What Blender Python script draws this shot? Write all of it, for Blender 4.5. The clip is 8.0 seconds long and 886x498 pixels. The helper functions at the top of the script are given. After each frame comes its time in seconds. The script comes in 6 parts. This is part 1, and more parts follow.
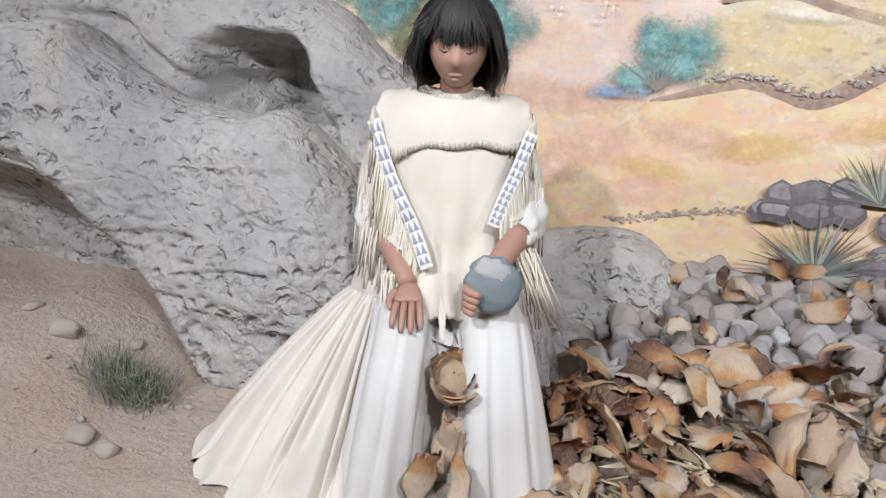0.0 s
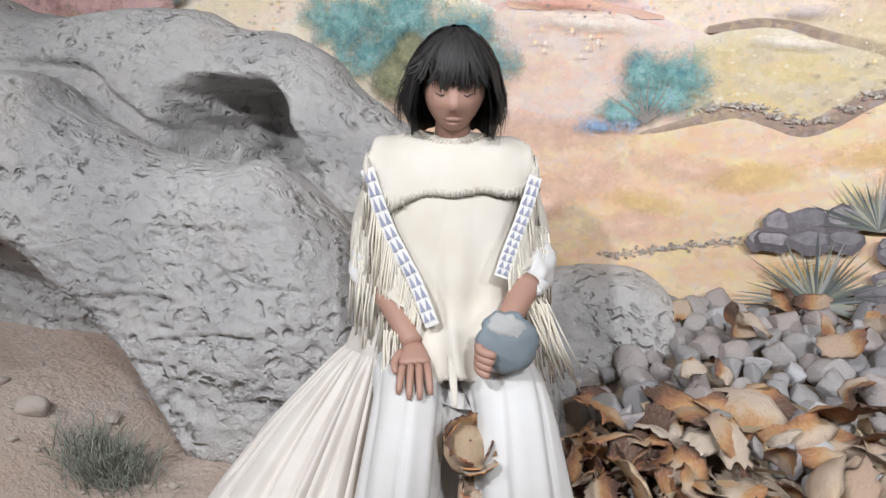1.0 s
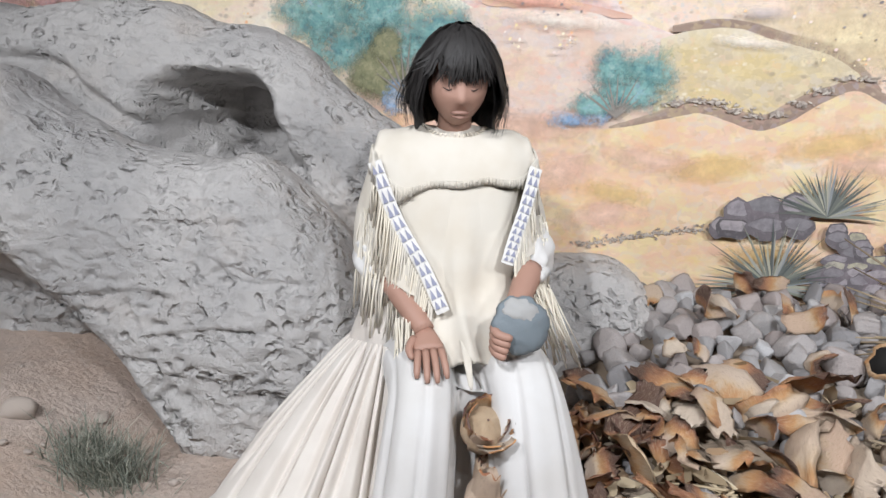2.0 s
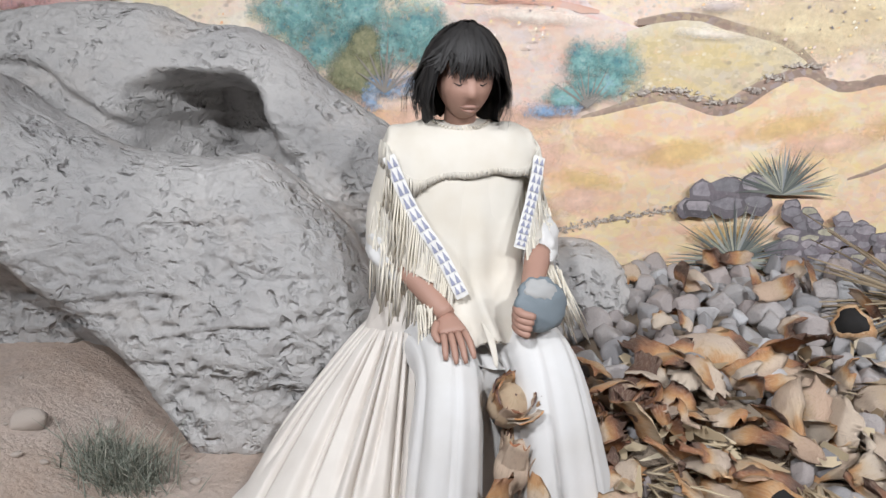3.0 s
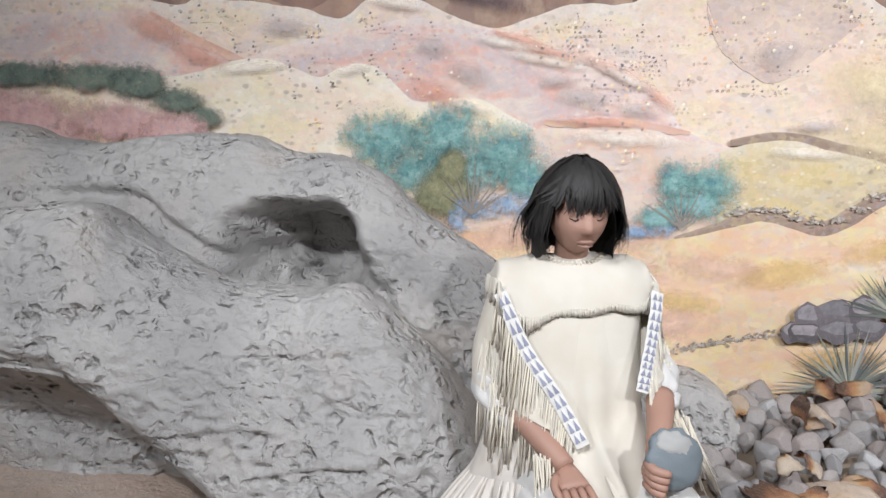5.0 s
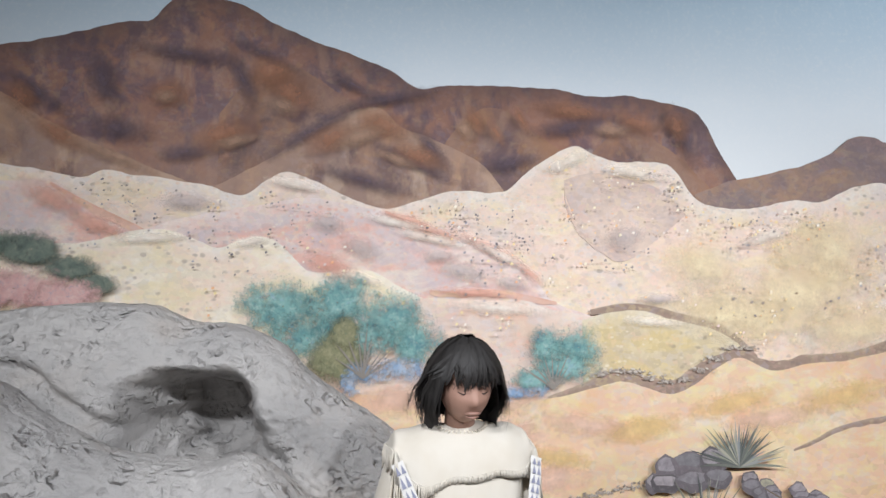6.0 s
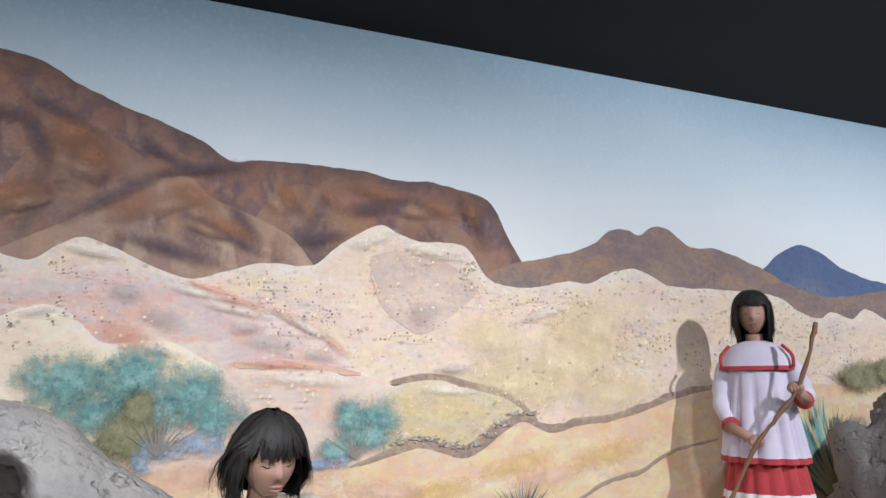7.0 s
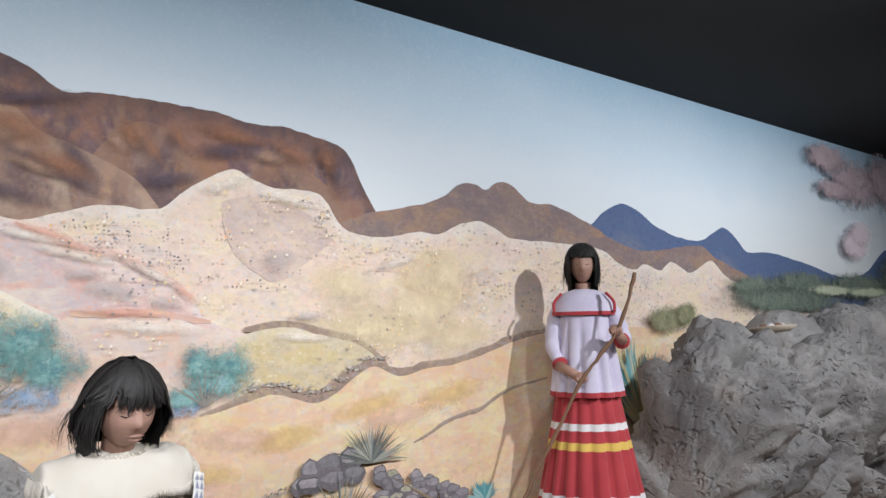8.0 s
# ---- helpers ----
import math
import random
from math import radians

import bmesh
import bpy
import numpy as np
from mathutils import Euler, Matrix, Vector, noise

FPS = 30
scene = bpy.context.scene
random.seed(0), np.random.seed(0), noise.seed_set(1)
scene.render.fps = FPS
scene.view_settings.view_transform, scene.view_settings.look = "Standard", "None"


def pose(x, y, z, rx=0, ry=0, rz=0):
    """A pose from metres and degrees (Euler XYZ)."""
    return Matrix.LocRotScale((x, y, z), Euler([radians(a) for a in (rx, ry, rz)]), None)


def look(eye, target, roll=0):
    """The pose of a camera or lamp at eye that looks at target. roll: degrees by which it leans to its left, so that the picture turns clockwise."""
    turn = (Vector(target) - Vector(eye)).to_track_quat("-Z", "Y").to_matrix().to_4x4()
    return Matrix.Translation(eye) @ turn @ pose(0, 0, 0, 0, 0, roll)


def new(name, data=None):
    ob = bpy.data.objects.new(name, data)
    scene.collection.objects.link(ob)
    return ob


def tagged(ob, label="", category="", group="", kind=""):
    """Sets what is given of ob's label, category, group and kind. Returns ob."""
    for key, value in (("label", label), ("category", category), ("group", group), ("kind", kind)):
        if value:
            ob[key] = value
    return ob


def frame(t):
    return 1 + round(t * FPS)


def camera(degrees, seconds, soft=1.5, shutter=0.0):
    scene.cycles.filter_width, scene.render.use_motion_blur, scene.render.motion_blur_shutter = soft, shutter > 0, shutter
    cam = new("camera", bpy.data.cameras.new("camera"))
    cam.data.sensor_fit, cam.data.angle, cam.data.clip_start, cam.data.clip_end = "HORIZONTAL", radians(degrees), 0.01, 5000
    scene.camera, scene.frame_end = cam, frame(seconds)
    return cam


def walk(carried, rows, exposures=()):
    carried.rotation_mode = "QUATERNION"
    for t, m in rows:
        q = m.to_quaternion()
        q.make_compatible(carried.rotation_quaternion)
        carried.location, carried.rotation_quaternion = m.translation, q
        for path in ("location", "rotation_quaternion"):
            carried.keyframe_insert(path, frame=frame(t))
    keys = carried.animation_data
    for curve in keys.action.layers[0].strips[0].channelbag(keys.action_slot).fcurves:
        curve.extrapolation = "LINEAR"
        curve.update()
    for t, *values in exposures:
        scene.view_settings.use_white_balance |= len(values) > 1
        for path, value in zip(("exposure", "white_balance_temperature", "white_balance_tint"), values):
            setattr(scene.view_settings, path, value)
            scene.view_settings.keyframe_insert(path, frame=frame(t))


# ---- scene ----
cam = camera(66.4, 8.0)
PATH = [
    (0, (0.487, 0.008, 1.432), (0.007, 1.858, 0.842), 3.7),
    (0.5, (0.412, 0.065, 1.454), (-0.023, 1.945, 0.928), 2.7),
    (1, (0.37, 0.112, 1.451), (-0.033, 2.007, 0.952), 1.7),
    (1.5, (0.296, 0.086, 1.447), (-0.042, 1.992, 0.947), 2.2),
    (3, (-0.008, -0.082, 1.444), (-0.03, 1.85, 0.929), 0.8),
    (3.5, (-0.081, -0.043, 1.453), (-0.241, 1.89, 0.967), -0.2),
    (4, (-0.121, 0.026, 1.454), (-0.293, 1.951, 0.938), -0.3),
    (4.5, (-0.147, 0.071, 1.475), (-0.357, 2.014, 1.051), -0.3),
    (6, (-0.239, -0.203, 1.629), (-0.049, 1.779, 1.821), 0.3),
    (6.5, (-0.165, -0.256, 1.639), (0.301, 1.662, 1.957), -0.4),
    (7, (-0.281, -0.358, 1.648), (0.451, 1.463, 2.03), -0.4),
    (7.5, (-0.37, -0.393, 1.634), (0.566, 1.348, 1.937), -1.1),
    (8, (-0.402, -0.363, 1.638), (0.762, 1.247, 1.867), -1.1),
]
walk(cam, [(t, look(eye, target, roll)) for t, eye, target, roll in PATH], [(0.0, 0.0), (4.0, 0.0), (6.0, -0.08), (8.0, -0.14)])

# ---- light ----
world = bpy.data.worlds.new("world")
scene.world = world
world.use_nodes = True
world.node_tree.nodes["Background"].inputs[0].default_value = (0.03, 0.03, 0.035, 1)
world.node_tree.nodes["Background"].inputs[1].default_value = 0.3
EXPOSURE = 0.0
scene.view_settings.exposure = EXPOSURE


def spot(eye, target, watts, cone, radius, colour=(0.915, 0.945, 1.0)):
    data = bpy.data.lights.new("spot_light", "SPOT")
    data.energy, data.spot_size, data.spot_blend, data.shadow_soft_size, data.color = watts, radians(cone), 0.9, radius, colour
    ob = new("spot_light", data)
    ob.matrix_world = look(eye, target)
    return ob


SPOTS = [
    ((-0.70, -0.75, 3.10), (-0.2, 2.2, 0.95), 315, 92, 0.05),
    ((-2.30, -0.90, 3.10), (-1.4, 2.4, 1.40), 190, 110, 0.10),
    ((1.30, -0.90, 3.10), (0.9, 1.75, 0.45), 300, 84, 0.10),
    ((2.92, -0.60, 3.10), (3.0, 2.9, 1.80), 385, 124, 0.05),
    ((5.70, -0.50, 3.10), (6.0, 2.8, 1.35), 285, 116, 0.08),
]
for eye, target, watts, cone, radius in SPOTS:
    spot(eye, target, watts, cone, radius)


# ---- materials ----
class Graph:
    """A short way to write a node material."""

    def __init__(self, name):
        self.mat = bpy.data.materials.new(name)
        self.mat.use_nodes = True
        self.tree = self.mat.node_tree
        self.bsdf = self.tree.nodes["Principled BSDF"]
        self.coord = self.tree.nodes.new("ShaderNodeTexCoord")
        self.vec = self.coord.outputs["Object"]

    def put(self, socket, value):
        if isinstance(value, bpy.types.NodeSocket):
            self.tree.links.new(value, socket)
        elif isinstance(value, tuple) and len(value) == 3 and socket.type == "RGBA":
            socket.default_value = (*value, 1)
        else:
            socket.default_value = value

    def node(self, kind, **inputs):
        n = self.tree.nodes.new(kind)
        for k, v in inputs.items():
            self.put(n.inputs[k], v)
        return n

    def noise(self, scale, detail=3.0, rough=0.55, distort=0.0, vec=None):
        return self.node("ShaderNodeTexNoise", Vector=vec or self.vec, Scale=scale, Detail=detail, Roughness=rough, Distortion=distort).outputs["Fac"]

    def voronoi(self, scale, vec=None, rand=1.0):
        return self.node("ShaderNodeTexVoronoi", Vector=vec or self.vec, Scale=scale, Randomness=rand).outputs["Distance"]

    def scaled(self, x, y, z):
        n = self.node("ShaderNodeMapping", Vector=self.vec)
        n.inputs["Scale"].default_value = (x, y, z)
        return n.outputs[0]

    def ramp(self, fac, stops):
        n = self.node("ShaderNodeValToRGB", Fac=fac)
        e = n.color_ramp.elements
        while len(e) < len(stops):
            e.new(0.5)
        for el, (p, c) in zip(e, stops):
            el.position = p
            el.color = (*c, 1) if isinstance(c, tuple) else (c, c, c, 1)
        return n.outputs[0]

    def step(self, fac, a, b):
        n = self.node("ShaderNodeMapRange", Value=fac)
        n.inputs["From Min"].default_value, n.inputs["From Max"].default_value = a, b
        return n.outputs[0]

    def mix(self, fac, a, b, how="MIX"):
        n = self.tree.nodes.new("ShaderNodeMix")
        n.data_type, n.blend_type = "RGBA", how
        self.put(n.inputs[0], fac), self.put(n.inputs[6], a), self.put(n.inputs[7], b)
        return n.outputs[2]

    def math(self, how, a, b=0.0):
        n = self.tree.nodes.new("ShaderNodeMath")
        n.operation = how
        self.put(n.inputs[0], a), self.put(n.inputs[1], b)
        return n.outputs[0]

    def uv(self):
        n = self.node("ShaderNodeSeparateXYZ", Vector=self.coord.outputs["UV"])
        return n.outputs[0], n.outputs[1]

    def random(self):
        return self.tree.nodes.new("ShaderNodeObjectInfo").outputs["Random"]

    def island(self):
        return self.tree.nodes.new("ShaderNodeNewGeometry").outputs["Random Per Island"]

    def done(self, colour, rough=0.8, bump=None, strength=0.3, distance=0.01, **more):
        self.put(self.bsdf.inputs["Base Color"], colour)
        self.put(self.bsdf.inputs["Roughness"], rough)
        for k, v in more.items():
            self.put(self.bsdf.inputs[k.replace("_", " ")], v)
        if bump is not None:
            n = self.node("ShaderNodeBump", Height=bump, Strength=strength, Distance=distance)
            self.tree.links.new(n.outputs[0], self.bsdf.inputs["Normal"])
        return self.mat


def plain(name, colour, alt=None, scale=8.0, rough=0.8, bump=0.2, distance=0.004):
    g = Graph(name)
    n = g.noise(scale, 5)
    c = g.mix(n, colour, alt or tuple(v * 0.7 for v in colour))
    return g.done(c, rough, g.noise(scale * 9, 3), bump, distance)


def muted(c, k=0.16):
    m = sum(c) / 3
    return tuple(x + (m - x) * k for x in c)


def washes(g, c, colours, scale=3.2, amount=0.80, vec=None):
    """Broad irregular washes, one for each colour, laid over one another."""
    for i, w in enumerate(colours):
        moved = g.node("ShaderNodeVectorMath", **{})
        moved.operation = "ADD"
        g.put(moved.inputs[0], vec or g.scaled(0.8, 1.0, 1.5))
        moved.inputs[1].default_value = (4.7 * i + 1.3, 2.0 * i, 8.1 * i)
        k = g.step(g.noise(scale + 0.7 * i, 5, 0.62, 0.5, moved.outputs[0]), 0.47, 0.58)
        c = g.mix(g.math("MULTIPLY", k, amount), c, w)
    return c


def pointillist(g, c, body, extra, scale=34.0, amount=0.50):
    """Small brush dabs of neighbouring hues over a colour."""
    warped = g.node("ShaderNodeVectorMath", **{})
    warped.operation = "ADD"
    g.put(warped.inputs[0], g.scaled(1.0, 0.2, 1.35))
    jitter = g.node("ShaderNodeTexNoise", Vector=g.vec, Scale=22.0, Detail=2.0)
    push = g.node("ShaderNodeVectorMath", **{})
    push.operation = "SCALE"
    g.put(push.inputs[0], jitter.outputs["Color"])
    push.inputs["Scale"].default_value = 0.05
    g.put(warped.inputs[1], push.outputs[0])
    cell = g.node("ShaderNodeTexVoronoi", Vector=warped.outputs[0], Scale=scale).outputs["Color"]
    pick = g.node("ShaderNodeSeparateColor", Color=cell).outputs[0]
    hues = [tuple(x * 0.80 for x in body), body, tuple(min(1, x * 1.12 + 0.03) for x in body)] + list(extra) + [tuple(0.55 * a + 0.45 * b_ for a, b_ in zip(body, h)) for h in ((0.86, 0.50, 0.42), (0.60, 0.60, 0.72), (0.90, 0.74, 0.36))]
    stops = [(i / len(hues), h) for i, h in enumerate(hues)]
    n = g.node("ShaderNodeValToRGB", Fac=pick)
    n.color_ramp.interpolation = "CONSTANT"
    e = n.color_ramp.elements
    while len(e) < len(stops):
        e.new(0.5)
    for el, (p, h) in zip(e, stops):
        el.position, el.color = p, (*h, 1)
    return g.mix(g.math("MULTIPLY", g.step(g.noise(7, 4, 0.7), 0.25, 0.65), amount), c, n.outputs[0])


def paint(name, crest, body, foot, flecks=(), deep=0.5, patch=None, fleck_amount=0.5, dots=0.45, tints=(), crest_light=0.0):
    """Painted mural colour: a light crest, a body and a foot below it, broken into dabs."""
    g = Graph(name)
    crest, body, foot = muted(crest), muted(body), muted(foot)
    flecks = [muted(f, 0.15) for f in flecks]
    patch = muted(patch) if patch else None
    u, v = g.uv()
    wob = g.math("ADD", v, g.math("MULTIPLY", g.math("SUBTRACT", g.noise(5, 3), 0.5), deep * 0.9))
    c = g.ramp(g.step(wob, 0, deep), [(0.0, crest), (0.22, body), (0.62, body), (1.0, foot)])
    if patch:
        c = g.mix(g.step(g.noise(2.6, 4, 0.6, 0.8), 0.50, 0.66), c, patch)
    c = washes(g, c, tints)
    lit = g.math("ADD", v, g.math("MULTIPLY", g.math("SUBTRACT", g.noise(8, 4), 0.5), 0.10))
    c = g.mix(g.math("MULTIPLY", g.step(lit, 0.075, 0.0), crest_light), c, tuple(min(0.95, 0.55 * x + 0.42) for x in crest))
    light = tuple(min(1, x * 1.18 + 0.03) for x in body)
    dark = tuple(x * 0.8 for x in body)
    c = g.mix(g.step(g.noise(16, 4, 0.7, 0.6), 0.52, 0.72), c, g.mix(0.55, c, light))
    c = g.mix(g.step(g.noise(11, 4, 0.7, 0.9), 0.55, 0.75), c, g.mix(0.5, c, dark))
    c = pointillist(g, c, body, [tuple(0.5 * (a + b) for a, b in zip(f, body)) for f in flecks], 34.0, dots)
    for i, f in enumerate(flecks):
        m = g.scaled(1.0, 1.0, 1.5)
        shifted = g.node("ShaderNodeVectorMath", **{}).outputs[0]
        add = shifted.node
        add.operation = "ADD"
        g.put(add.inputs[0], m)
        add.inputs[1].default_value = (3.1 * i + 0.7, 0, 1.7 * i)
        spots = g.step(g.math("ADD", g.voronoi(20 + 7 * i, shifted), g.math("MULTIPLY", g.math("SUBTRACT", g.noise(26, 2), 0.5), 0.7)), 0.30, 0.14)
        where = g.step(g.noise(4.0 + i, 2, vec=shifted), 0.46 - 0.06 * fleck_amount, 0.60)
        k = g.math("MULTIPLY", g.math("MULTIPLY", spots, where), 0.7)
        c = g.mix(k, c, f)
    c = g.mix(g.step(g.noise(60, 2, 0.8), 0.35, 0.75), g.mix(0.22, c, dark), c)
    return g.done(c, 0.75, g.noise(70, 3, 0.7), 0.25, 0.002)


def rock_paint(name, light, dark, warm):
    g = Graph(name)
    big = g.noise(1.6, 5, 0.6, 0.4)
    c = g.mix(g.step(big, 0.35, 0.65), dark, light)
    c = g.mix(g.math("MULTIPLY", g.step(g.noise(3.3, 4), 0.55, 0.75), 0.6), c, warm)
    fine = g.noise(26, 6, 0.7)
    c = g.mix(g.math("MULTIPLY", g.step(fine, 0.52, 0.75), 0.35), c, tuple(x * 0.45 for x in dark))
    squashed = g.node("ShaderNodeVectorMath", **{})
    squashed.operation = "ADD"
    wobble = g.node("ShaderNodeVectorMath", **{})
    wobble.operation = "SCALE"
    g.put(wobble.inputs[0], g.node("ShaderNodeTexNoise", Vector=g.vec, Scale=9.0, Detail=4.0).outputs["Color"])
    wobble.inputs["Scale"].default_value = 0.16
    g.put(squashed.inputs[0], g.scaled(1.0, 1.0, 1.2))
    g.put(squashed.inputs[1], wobble.outputs[0])
    squashed = squashed.outputs[0]
    pit = g.math("MULTIPLY", g.step(g.voronoi(17, squashed), 0.42, 0.10), g.step(g.noise(4, 3), 0.46, 0.54))
    nick = g.math("MULTIPLY", g.step(g.voronoi(34, squashed), 0.38, 0.10), g.step(g.noise(6, 3), 0.50, 0.58))
    flake = g.step(g.noise(7, 4, 0.6, 0.6, g.scaled(1.0, 1.0, 2.2)), 0.60, 0.63)
    grit = g.math("ADD", g.math("MULTIPLY", g.noise(30, 7, 0.70), 0.50), g.math("MULTIPLY", g.noise(110, 4, 0.8), 0.16))
    height = g.math("SUBTRACT", grit, g.math("ADD", g.math("MULTIPLY", pit, 0.75), g.math("ADD", g.math("MULTIPLY", nick, 0.32), g.math("MULTIPLY", flake, 0.07))))
    return g.done(c, 0.92, height, 1.0, 0.030)



def sky_paint():
    g = Graph("painted_sky")
    sep = g.node("ShaderNodeSeparateXYZ", Vector=g.vec)
    z = g.math("ADD", sep.outputs[2], g.math("MULTIPLY", g.math("SUBTRACT", g.noise(1.3, 4), 0.5), 0.35))
    c = g.ramp(g.step(z, 2.2, 3.5), [(0.0, (0.80, 0.83, 0.84)), (0.35, (0.74, 0.81, 0.86)), (0.75, (0.52, 0.66, 0.77)), (1.0, (0.36, 0.53, 0.67))])
    c = g.mix(g.math("MULTIPLY", g.step(g.noise(45, 3, 0.8), 0.5, 0.8), 0.3), c, (0.86, 0.88, 0.88))
    return g.done(c, 0.75, g.noise(70, 3, 0.7), 0.2, 0.002)


M_SKY = sky_paint()
M_BLACK = plain("black_ceiling_paint", (0.004, 0.004, 0.0045), rough=0.9)
M_DARK = plain("dark_wall_paint", (0.03, 0.03, 0.032), rough=0.9)
M_FLOOR = plain("dark_carpet", (0.05, 0.045, 0.04), scale=40, rough=0.95)


def mountain_paint(name, low, stops, deep, rim=(0.10, 0.065, 0.065), edge=0.6, tints=((0.38, 0.185, 0.115), (0.130, 0.082, 0.105), (0.37, 0.22, 0.165), (0.155, 0.095, 0.115), (0.32, 0.160, 0.110))):
    g = Graph(name)
    u, v = g.uv()
    slope = g.node("ShaderNodeMapping", Vector=g.vec, Rotation=(0, 0.7, 0), Scale=(1.5, 1.0, 1.0)).outputs[0]
    f = g.step(g.noise(2.6, 5, 0.60, 0.25, slope), 0.22, 0.78)
    c = g.ramp(f, stops)
    fold = g.math("ABSOLUTE", g.math("SUBTRACT", g.noise(2.2, 2, 0.5, 0.3, slope), 0.5))
    c = g.mix(g.math("MULTIPLY", g.step(fold, 0.06, 0.0), 0.45), c, (0.08, 0.06, 0.075))
    c = g.mix(g.math("MULTIPLY", g.step(g.noise(15, 5, 0.7, 0.3), 0.48, 0.70), 0.3), c, (0.10, 0.065, 0.07))
    c = g.mix(g.math("MULTIPLY", g.step(g.noise(21, 5, 0.7, 0.3), 0.52, 0.74), 0.3), c, (0.36, 0.23, 0.17))
    c = washes(g, c, tints, 1.9, 0.85, slope)
    c = pointillist(g, c, (0.22, 0.135, 0.11), [(0.30, 0.17, 0.11), (0.14, 0.10, 0.12)], 42.0, 0.15)
    c = g.mix(g.math("MULTIPLY", g.step(v, deep * 0.55, deep), 0.5), c, low)
    ragged = g.math("ADD", v, g.math("MULTIPLY", g.math("SUBTRACT", g.noise(6, 4), 0.5), 0.16))
    c = g.mix(g.math("MULTIPLY", g.step(ragged, 0.16, 0.0), edge), c, rim)
    return g.done(c, 0.75, g.noise(70, 3, 0.7), 0.25, 0.002)


M_MOUNT = mountain_paint("painted_brown_mountain", (0.36, 0.23, 0.17), [(0.22, (0.105, 0.075, 0.085)), (0.38, (0.19, 0.115, 0.110)), (0.50, (0.27, 0.155, 0.125)), (0.62, (0.38, 0.215, 0.150)), (0.76, (0.47, 0.32, 0.26))], 0.9)
M_FOOTHILL = mountain_paint("painted_foothill", (0.34, 0.22, 0.17), [(0.25, (0.20, 0.125, 0.11)), (0.42, (0.32, 0.19, 0.14)), (0.55, (0.43, 0.265, 0.175)), (0.70, (0.52, 0.37, 0.27))], 0.5, (0.48, 0.31, 0.22), 0.45, ((0.46, 0.27, 0.17), (0.50, 0.36, 0.27), (0.30, 0.20, 0.17)))
M_SPUR = mountain_paint("painted_rust_spur", (0.24, 0.15, 0.12), [(0.25, (0.13, 0.085, 0.085)), (0.42, (0.24, 0.125, 0.085)), (0.58, (0.34, 0.17, 0.10)), (0.75, (0.38, 0.23, 0.16))], 0.45, (0.36, 0.19, 0.115), 0.5, ((0.34, 0.18, 0.10), (0.12, 0.08, 0.10), (0.30, 0.19, 0.15)))
M_HILLS = paint("painted_far_hills", (0.36, 0.21, 0.14), (0.30, 0.20, 0.17), (0.36, 0.26, 0.22), ((0.24, 0.17, 0.16),), 0.3, (0.24, 0.18, 0.18), 0.3, 0.2, tints=((0.40, 0.24, 0.15), (0.20, 0.15, 0.17)))
M_BLUE = paint("painted_blue_hills", (0.07, 0.13, 0.30), (0.08, 0.14, 0.30), (0.17, 0.20, 0.30), ((0.05, 0.09, 0.24),), 0.3, None, 0.2, 0.08)
M_DUNE = paint("painted_cream_dune", (0.88, 0.77, 0.65), (0.78, 0.62, 0.50), (0.84, 0.66, 0.40), ((0.36, 0.30, 0.24), (0.84, 0.56, 0.36), (0.62, 0.60, 0.56)), 0.7, (0.84, 0.68, 0.40), tints=((0.86, 0.60, 0.50), (0.92, 0.86, 0.76), (0.70, 0.60, 0.58), (0.88, 0.72, 0.46), (0.88, 0.66, 0.56)), crest_light=0.7)
M_HOLLOW = paint("painted_mauve_hollow", (0.66, 0.48, 0.38), (0.68, 0.52, 0.43), (0.78, 0.60, 0.48), ((0.42, 0.36, 0.36), (0.82, 0.56, 0.38)), 0.3, tints=((0.60, 0.46, 0.42), (0.84, 0.66, 0.54)))
M_PINK = paint("painted_pink_hill", (0.88, 0.70, 0.60), (0.76, 0.54, 0.47), (0.70, 0.44, 0.36), ((0.45, 0.40, 0.42), (0.80, 0.42, 0.30), (0.80, 0.70, 0.58)), 0.4, (0.66, 0.50, 0.46), tints=((0.82, 0.44, 0.35), (0.55, 0.48, 0.52), (0.90, 0.80, 0.66), (0.78, 0.40, 0.32), (0.62, 0.56, 0.58)), crest_light=0.7)
M_CREAM = paint("painted_pale_hill", (0.92, 0.84, 0.70), (0.86, 0.74, 0.56), (0.82, 0.66, 0.46), ((0.42, 0.34, 0.28), (0.86, 0.62, 0.42)), 0.4, (0.86, 0.76, 0.54), tints=((0.94, 0.88, 0.78), (0.88, 0.66, 0.54), (0.84, 0.72, 0.44)), crest_light=0.7)
M_PEACH = paint("painted_peach_hill", (0.80, 0.64, 0.50), (0.72, 0.52, 0.39), (0.71, 0.50, 0.36), ((0.84, 0.46, 0.34),), 0.35, (0.74, 0.59, 0.47), 0.2, tints=((0.78, 0.49, 0.38), (0.80, 0.68, 0.57), (0.66, 0.58, 0.56)), crest_light=0.7)
M_DOTTED = paint("painted_dotted_hill", (0.72, 0.60, 0.38), (0.64, 0.52, 0.30), (0.40, 0.29, 0.20), ((0.36, 0.28, 0.20), (0.84, 0.74, 0.56)), 0.36, None, 0.9, tints=((0.72, 0.60, 0.38), (0.58, 0.47, 0.34), (0.70, 0.54, 0.24)), crest_light=0.6)
M_BAND = paint("painted_dark_bank", (0.50, 0.38, 0.26), (0.34, 0.23, 0.17), (0.28, 0.18, 0.14), ((0.24, 0.17, 0.14), (0.56, 0.42, 0.28)), 0.08)
M_RED = paint("painted_red_edge", (0.72, 0.36, 0.24), (0.74, 0.44, 0.32), (0.76, 0.50, 0.40), (), 0.04)


